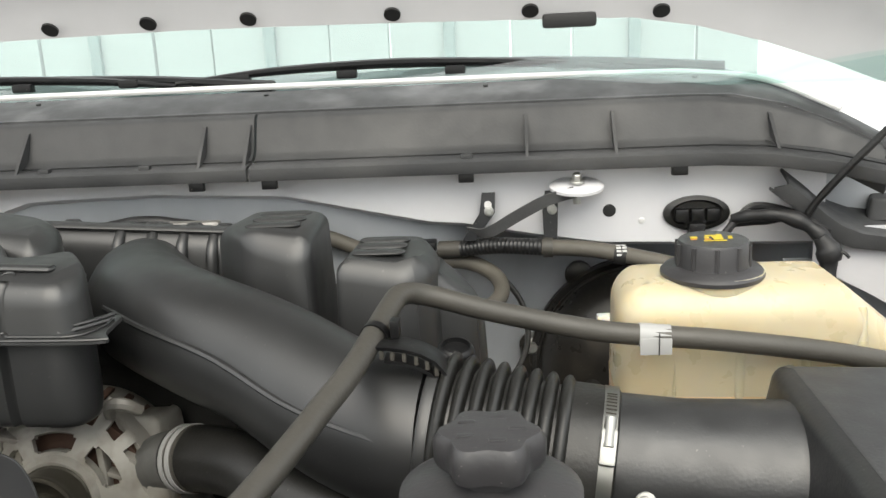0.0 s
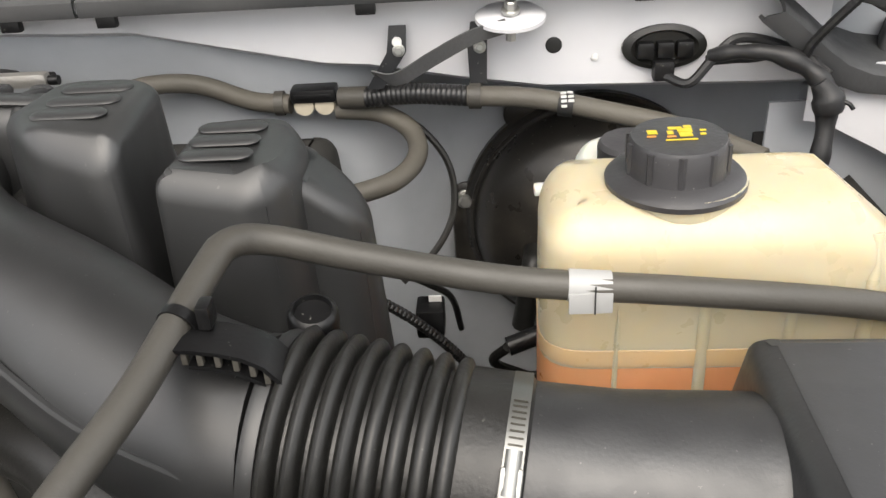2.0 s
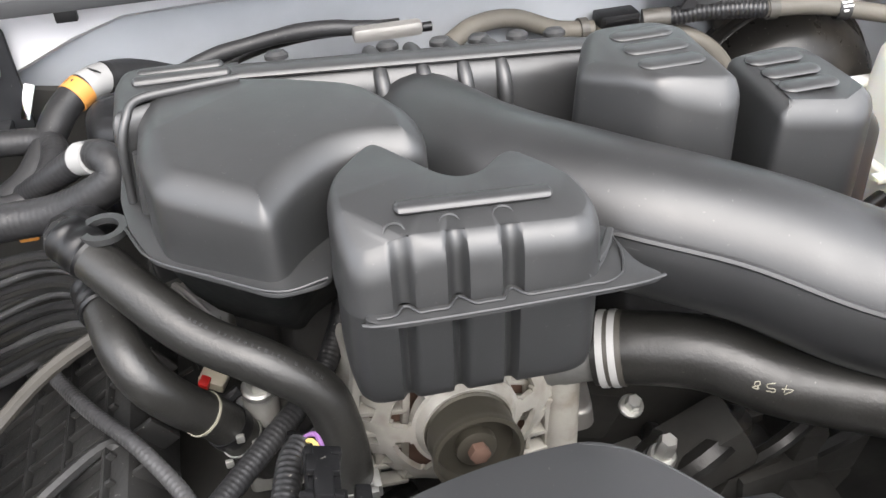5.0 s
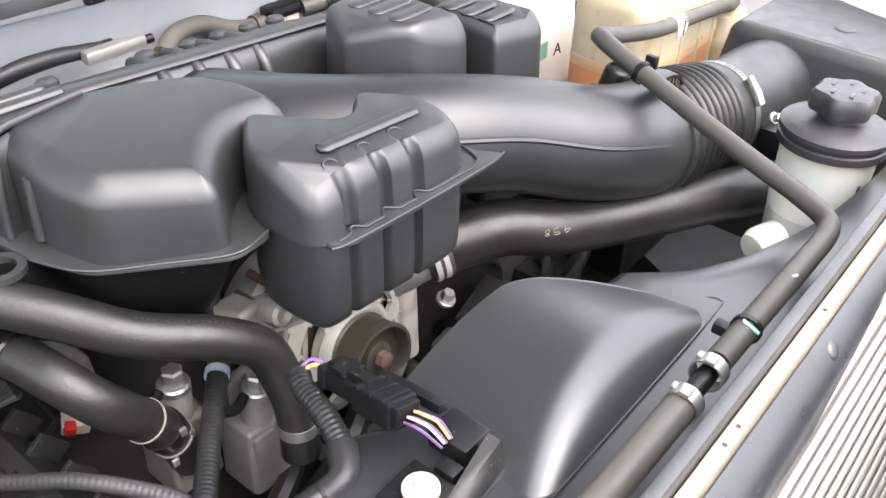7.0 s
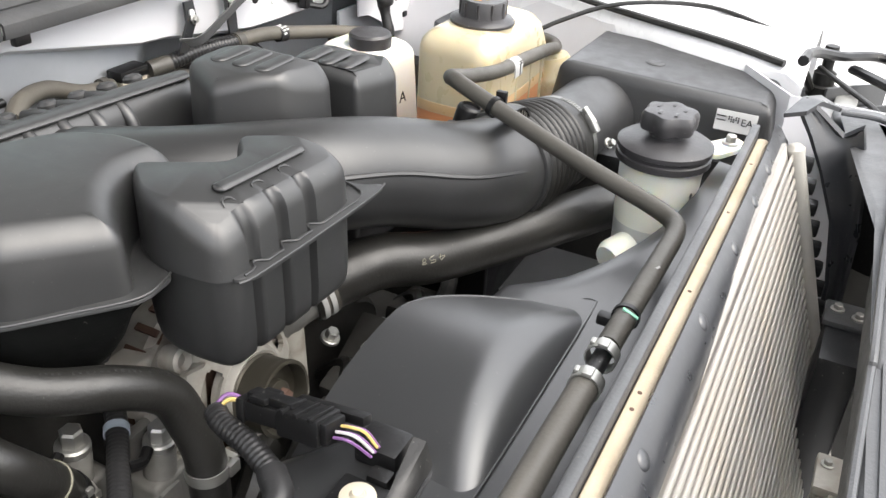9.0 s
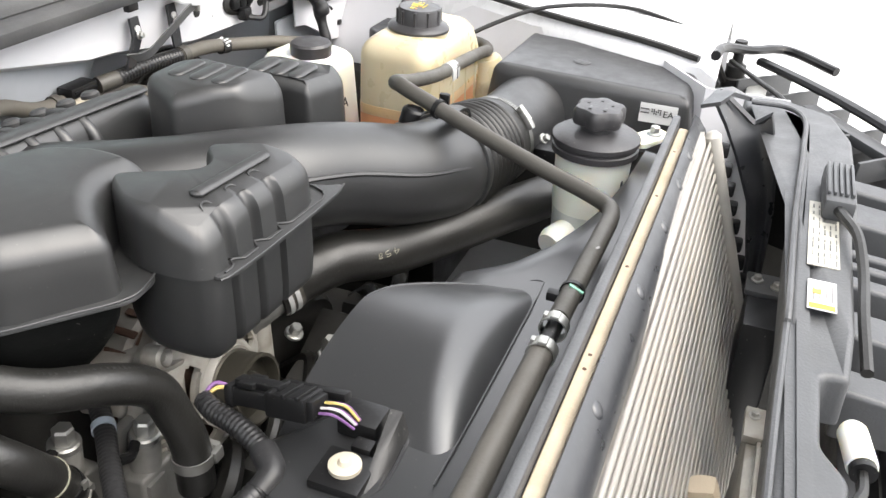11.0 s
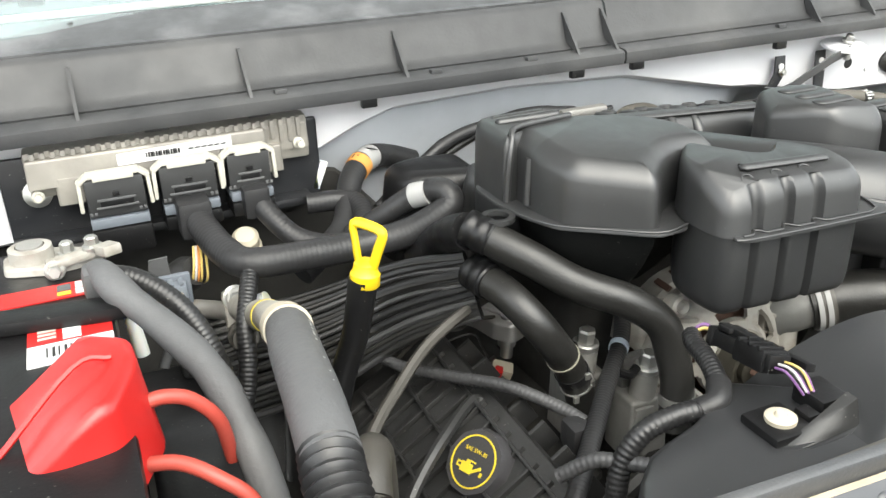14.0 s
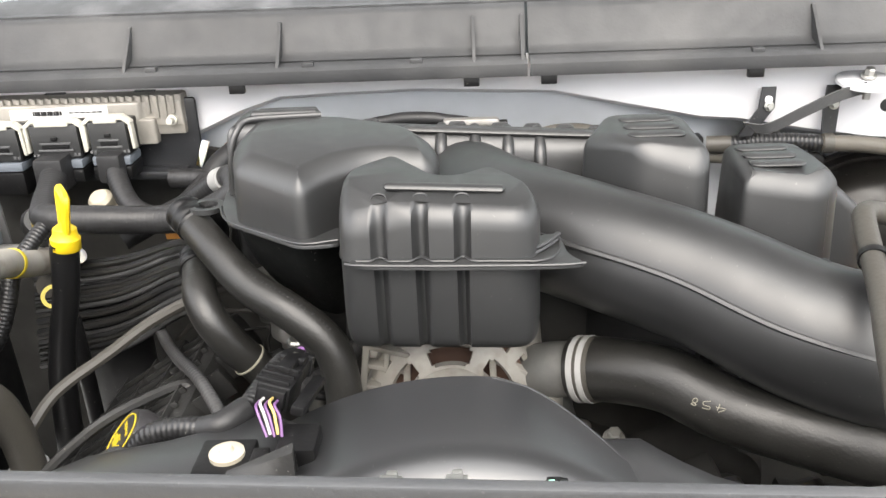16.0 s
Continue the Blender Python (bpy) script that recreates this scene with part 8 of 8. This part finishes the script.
part("cover", mould([(-0.9, 0.445), (-0.80, 0.44), (-0.764, 0.447), (-0.746, 0.485), (-0.748, 0.515), (-0.775, 0.532), (-0.82, 0.528), (-0.9, 0.545)], 1.222, lambda x, y: 1.284 - 0.75 * max(0, -0.78 - x) - 0.2 * max(0, 0.49 - y), 0.006, 0.01, 0.006), RED, red)
part("flap", mould([(-0.86, 0.45), (-0.80, 0.44), (-0.765, 0.455), (-0.775, 0.48), (-0.86, 0.485)], 1.2, 1.235, 0.004, 0.01, -0.003), RED, red)
part("ridge", sweep([(-0.87, 0.455, 1.222), (-0.83, 0.468, 1.25), (-0.785, 0.49, 1.283), (-0.765, 0.492, 1.283)], 0.0018, 6, 5), RED, red)
for pts in ([(-0.755, 0.488, 1.252), (-0.742, 0.489, 1.252), (-0.728, 0.49, 1.245), (-0.715, 0.492, 1.225), (-0.71, 0.5, 1.19)], [(-0.76, 0.465, 1.228), (-0.742, 0.458, 1.228), (-0.725, 0.445, 1.222), (-0.708, 0.435, 1.205), (-0.70, 0.43, 1.16)]):
    c = thing("battery_cable", pts[0], "faded red battery cable from the terminal cover", "cable", "red battery cables")
    part("cable", sweep(pts, 0.0044, 12, 6), RED_CABLE, c)
term = thing("negative_terminal", (-0.80, 0.66, 1.25), "pale corroded terminal clamp with bolts", "terminal")
part("clamp", mould([(-0.83, 0.697), (-0.80, 0.687), (-0.765, 0.692), (-0.757, 0.712), (-0.80, 0.732), (-0.832, 0.725)], 1.2525, 1.258, 0.002, 0.006, 0.001), ALU_BRIGHT, term)
part("collar", lathe([(0.0105, 0), (0.016, 0.0), (0.0155, 0.011), (0.0105, 0.012)], (-0.81, 0.711, 1.257), (0, 0, 1), 20, closed=True), ALU_BRIGHT, term)
part("post", lathe([(0.0104, 0), (0.0095, 0.014), (0, 0.0145)], (-0.81, 0.711, 1.256), (0, 0, 1), 18), ALU, term)
part("strap", obox((-0.778, 0.688, 1.263), (1, 0.25, 0.05), (0, 0, 1), (0.045, 0.012, 0.006), 0.002), ALU_BRIGHT, term)
part("lug", obox((-0.757, 0.68, 1.268), (0.4, -1, 0.2), (0, 0, 1), (0.02, 0.014, 0.008), 0.002), ALU_BRIGHT, term)
bolt("bolt", (-0.785, 0.704, 1.258), (0, 0, 1), 0.005, 0.012, STEEL, term)
bolt("bolt", (-0.767, 0.691, 1.266), (0, 0, 1), 0.005, 0.01, STEEL, term)
bolt("nut", (-0.795, 0.682, 1.258), (0, -1, 0.2), 0.005, 0.012, STEEL, term)
sl = thing("battery_harness", (-0.73, 0.56, 1.15), "grey sleeved battery cable curving down beside the battery", "cable")
part("sleeve", sweep([(-0.768, 0.65, 1.265), (-0.763, 0.63, 1.272), (-0.755, 0.605, 1.268), (-0.732, 0.575, 1.25), (-0.712, 0.54, 1.232), (-0.70, 0.505, 1.205), (-0.693, 0.47, 1.165), (-0.69, 0.44, 1.11)], [0.008, 0.0095, 0.0105, 0.0105, 0.0105, 0.0105, 0.0105, 0.0105], 16, 6, wobble=0.12), SLEEVE, sl)
part("cable", sweep([(-0.765, 0.65, 1.262), (-0.74, 0.64, 1.256), (-0.715, 0.62, 1.235), (-0.7, 0.6, 1.2), (-0.695, 0.59, 1.15)], 0.008, 12, 6, rib=(0.0036, 0.0004)), LOOM, sl)
part("knuckle", box(-0.777, -0.757, 0.625, 0.65, 1.25, 1.275, 0.007), SLEEVE, sl)
jb = thing("junction_plugs", (-0.71, 0.68, 1.1), "grey and black plugs below the engine computer", "connector")
part("grey_plug", box(-0.728, -0.704, 0.70, 0.728, 1.196, 1.216, 0.004), ECU_GREY, jb, "blue-grey sealed plug")
part("plug_flange", box(-0.732, -0.70, 0.714, 0.72, 1.192, 1.22, 0.002), ECU_GREY, jb)
for k in range(3):
    part("latch_bar", box(-0.7265 + 0.008 * k, -0.7225 + 0.008 * k, 0.702, 0.713, 1.216, 1.2185, 0.0008), ECU_GREY, jb)
part("beige_seal", sweep([(-0.714, 0.702, 1.206), (-0.714, 0.692, 1.208), (-0.7145, 0.684, 1.208)], [0.0065, 0.006, 0.0045], 12, 3), CREAM_PLASTIC, jb, "yellowed nylon wire seal")
part("tail", sweep([(-0.7145, 0.686, 1.208), (-0.716, 0.676, 1.202), (-0.724, 0.668, 1.19), (-0.735, 0.66, 1.17)], 0.004, 10, 4), SLEEVE, jb)
part("black_plug", box(-0.722, -0.698, 0.665, 0.695, 1.15, 1.188, 0.005), PLASTIC_DULL, jb)
for k in range(4):
    part("latch_bar", box(-0.7215 + 0.006 * k, -0.718 + 0.006 * k, 0.6625, 0.6655, 1.155, 1.183, 0.0008), PLASTIC, jb)
part("round_plug", sweep([(-0.705, 0.795, 1.178), (-0.697, 0.782, 1.188), (-0.69, 0.77, 1.195)], [0.016, 0.0165, 0.013], 18, 3), PLASTIC_DULL, jb, "dusty black round plug with bare wire ends")
for k, m_ in enumerate((WIRE_YELLOW, WIRE_WHITE, ORANGE_WIRE, WIRE_YELLOW, PLASTIC_DARK, WIRE_YELLOW)):
    part("wire", sweep([(-0.696 + 0.0022 * k, 0.778, 1.178), (-0.694 + 0.0024 * k, 0.765 - 0.001 * k, 1.19), (-0.691 + 0.0022 * k, 0.766, 1.204), (-0.688 + 0.002 * k, 0.78, 1.214)], 0.0011, 6, 5), m_, jb)
part("bracket", sheet([[(-0.735, 0.76, 1.15), (-0.712, 0.755, 1.15)], [(-0.733, 0.757, 1.19), (-0.712, 0.753, 1.19)], [(-0.728, 0.755, 1.22), (-0.713, 0.752, 1.222)]], 0.002), SLEEVE, jb, "grey steel bracket")
part("pin", lathe([(0.005, 0), (0.005, 0.04), (0.003, 0.045), (0, 0.045)], (-0.748, 0.625, 1.205), (-0.1, 0.1, 1), 12), MILKY, jb)
fuse = thing("fuse_box", (-0.72, 0.55, 1.05), "dark plastic fuse tray beside the battery", "fuse box")
part("tray", mould([(-0.76, 0.38), (-0.70, 0.38), (-0.68, 0.55), (-0.70, 0.7), (-0.76, 0.7)], 1.0, 1.15, 0.006, 0.012, 0.003), PLASTIC_DARK, fuse)
part("bracket", box(-0.725, -0.70, 0.40, 0.44, 1.15, 1.175, 0.002), ALU, fuse)
bolt("bolt", (-0.712, 0.42, 1.175), (0, 0, 1), 0.006, 0.01, STEEL, fuse)
ac = thing("air_con_hose", (-0.66, 0.5, 1.15), "grey insulated air-conditioning hose with a pale ferrule", "hose")
part("sleeve", sweep([(-0.653, 0.575, 1.229), (-0.655, 0.553, 1.2345), (-0.659, 0.52, 1.238), (-0.664, 0.46, 1.24), (-0.668, 0.415, 1.235)], [0.0155, 0.0165, 0.0172, 0.0175, 0.0175], 18, 6), SLEEVE, ac)
part("ribbed_hose", sweep([(-0.668, 0.42, 1.236), (-0.671, 0.4, 1.232), (-0.672, 0.375, 1.22), (-0.67, 0.34, 1.19), (-0.668, 0.32, 1.15)], 0.0182, 18, 8, rib=(0.0062, 0.0032)), LOOM, ac)
hose_print([(-0.655, 0.553, 1.2345), (-0.659, 0.52, 1.238), (-0.664, 0.46, 1.24), (-0.668, 0.415, 1.235)], 0.0172, (0.75, -0.1, 0.7), ac, WHITE_TAPE, 0.1, 0.75, 14)
part("ferrule", sweep([(-0.652, 0.60, 1.219), (-0.6525, 0.585, 1.225), (-0.653, 0.57, 1.23)], [0.0145, 0.0178, 0.0178], 20, 3), CREAM_PLASTIC, ac, "pale cream ferrule")
part("metal_elbow", sweep([(-0.652, 0.605, 1.217), (-0.653, 0.635, 1.208), (-0.655, 0.66, 1.195), (-0.658, 0.70, 1.18), (-0.66, 0.735, 1.168)], 0.0125, 14, 5), ALU_BRIGHT, ac)
part("yellow_band", ring((-0.6535, 0.645, 1.203), (0, 1, -0.45), 0.0127, 0.004, 0.0006), LABEL_YELLOW, ac)
fw = Vector((-0.05, -0.93, 0.36)).normalized()
part("flange", obox((-0.662, 0.747, 1.153), (0, 0.36, 0.93), fw, (0.052, 0.024, 0.01), 0.006), ALU_BRIGHT, ac, "pale two-hole pipe flange")
part("flange_washer", lathe([(0.0115, 0), (0.0115, 0.0035), (0.007, 0.0045)], Vector((-0.662, 0.753, 1.17)) + fw * 0.004, fw, 20), STEEL, ac)
bolt("bolt", Vector((-0.662, 0.753, 1.17)) + fw * 0.007, fw, 0.006, 0.01, STEEL, ac)
part("port", lathe([(0.0135, 0), (0.0135, 0.012), (0.011, 0.014), (0.011, 0.03)], Vector((-0.662, 0.741, 1.138)) + fw * 0.004, fw, 20), HOSE_GREY, ac)
part("second_pipe", sweep([(-0.668, 0.757, 1.155), (-0.684, 0.752, 1.163), (-0.70, 0.742, 1.172), (-0.72, 0.73, 1.176)], 0.0085, 12, 4), ALU, ac)
part("white_cap", lathe([(0.006, -0.01), (0.006, 0.0), (0.0075, 0.002), (0.0075, 0.012), (0, 0.013)], (-0.647, 0.738, 1.166), (0.8, -0.4, 0.45), 14), MILKY, ac, "white plastic service cap")
acc = thing("accumulator", (-0.64, 0.78, 1.0), "dark grey cylindrical air-conditioning accumulator", "accumulator")
part("cylinder", lathe([(0.036, -0.16), (0.037, -0.02), (0.034, -0.006), (0.022, 0.004), (0, 0.008)], (-0.643, 0.785, 1.128), (0, 0, 1), 32), SLEEVE_DARK, acc)
cap_ = thing("washer_bottle_cap", (-0.639, 0.805, 1.19), "off-white plastic neck behind the wiring harness", "cap")
part("neck", lathe([(0.011, -0.03), (0.011, 0.0), (0.0125, 0.002), (0.0125, 0.012), (0.009, 0.016), (0, 0.017)], (-0.637, 0.808, 1.194), (-0.1, -0.5, 0.85), 24), CREAM_PLASTIC, cap_)
part("collar", lathe([(0.0125, 0), (0.0145, 0.001), (0.0145, 0.004), (0.0125, 0.005)], (-0.637, 0.808, 1.19), (-0.1, -0.5, 0.85), 24), CREAM_PLASTIC, cap_)
vac = thing("breather_hose", (-0.62, 0.5, 1.0), "dusty grey hose arching down beside the valve cover", "hose")
part("ribbed_hose", sweep([(-0.652, 0.405, 1.06), (-0.648, 0.42, 1.095), (-0.641, 0.447, 1.135), (-0.632, 0.475, 1.16)], 0.0128, 16, 6, rib=(0.0045, 0.001)), HOSE_GREY, vac)
part("hose", sweep([(-0.635, 0.467, 1.154), (-0.630, 0.481, 1.162), (-0.623, 0.498, 1.163), (-0.616, 0.512, 1.15), (-0.612, 0.52, 1.125), (-0.61, 0.524, 1.1), (-0.609, 0.525, 1.05)], [0.0152, 0.0148, 0.0145, 0.014, 0.0135, 0.0132, 0.013], 16, 6), HOSE_GREY, vac)
part("spring_clip", ring((-0.6095, 0.5245, 1.08), (0, 0.05, -1), 0.0136, 0.006, 0.0015), WHITE_TAPE, vac, "pale hose clip")
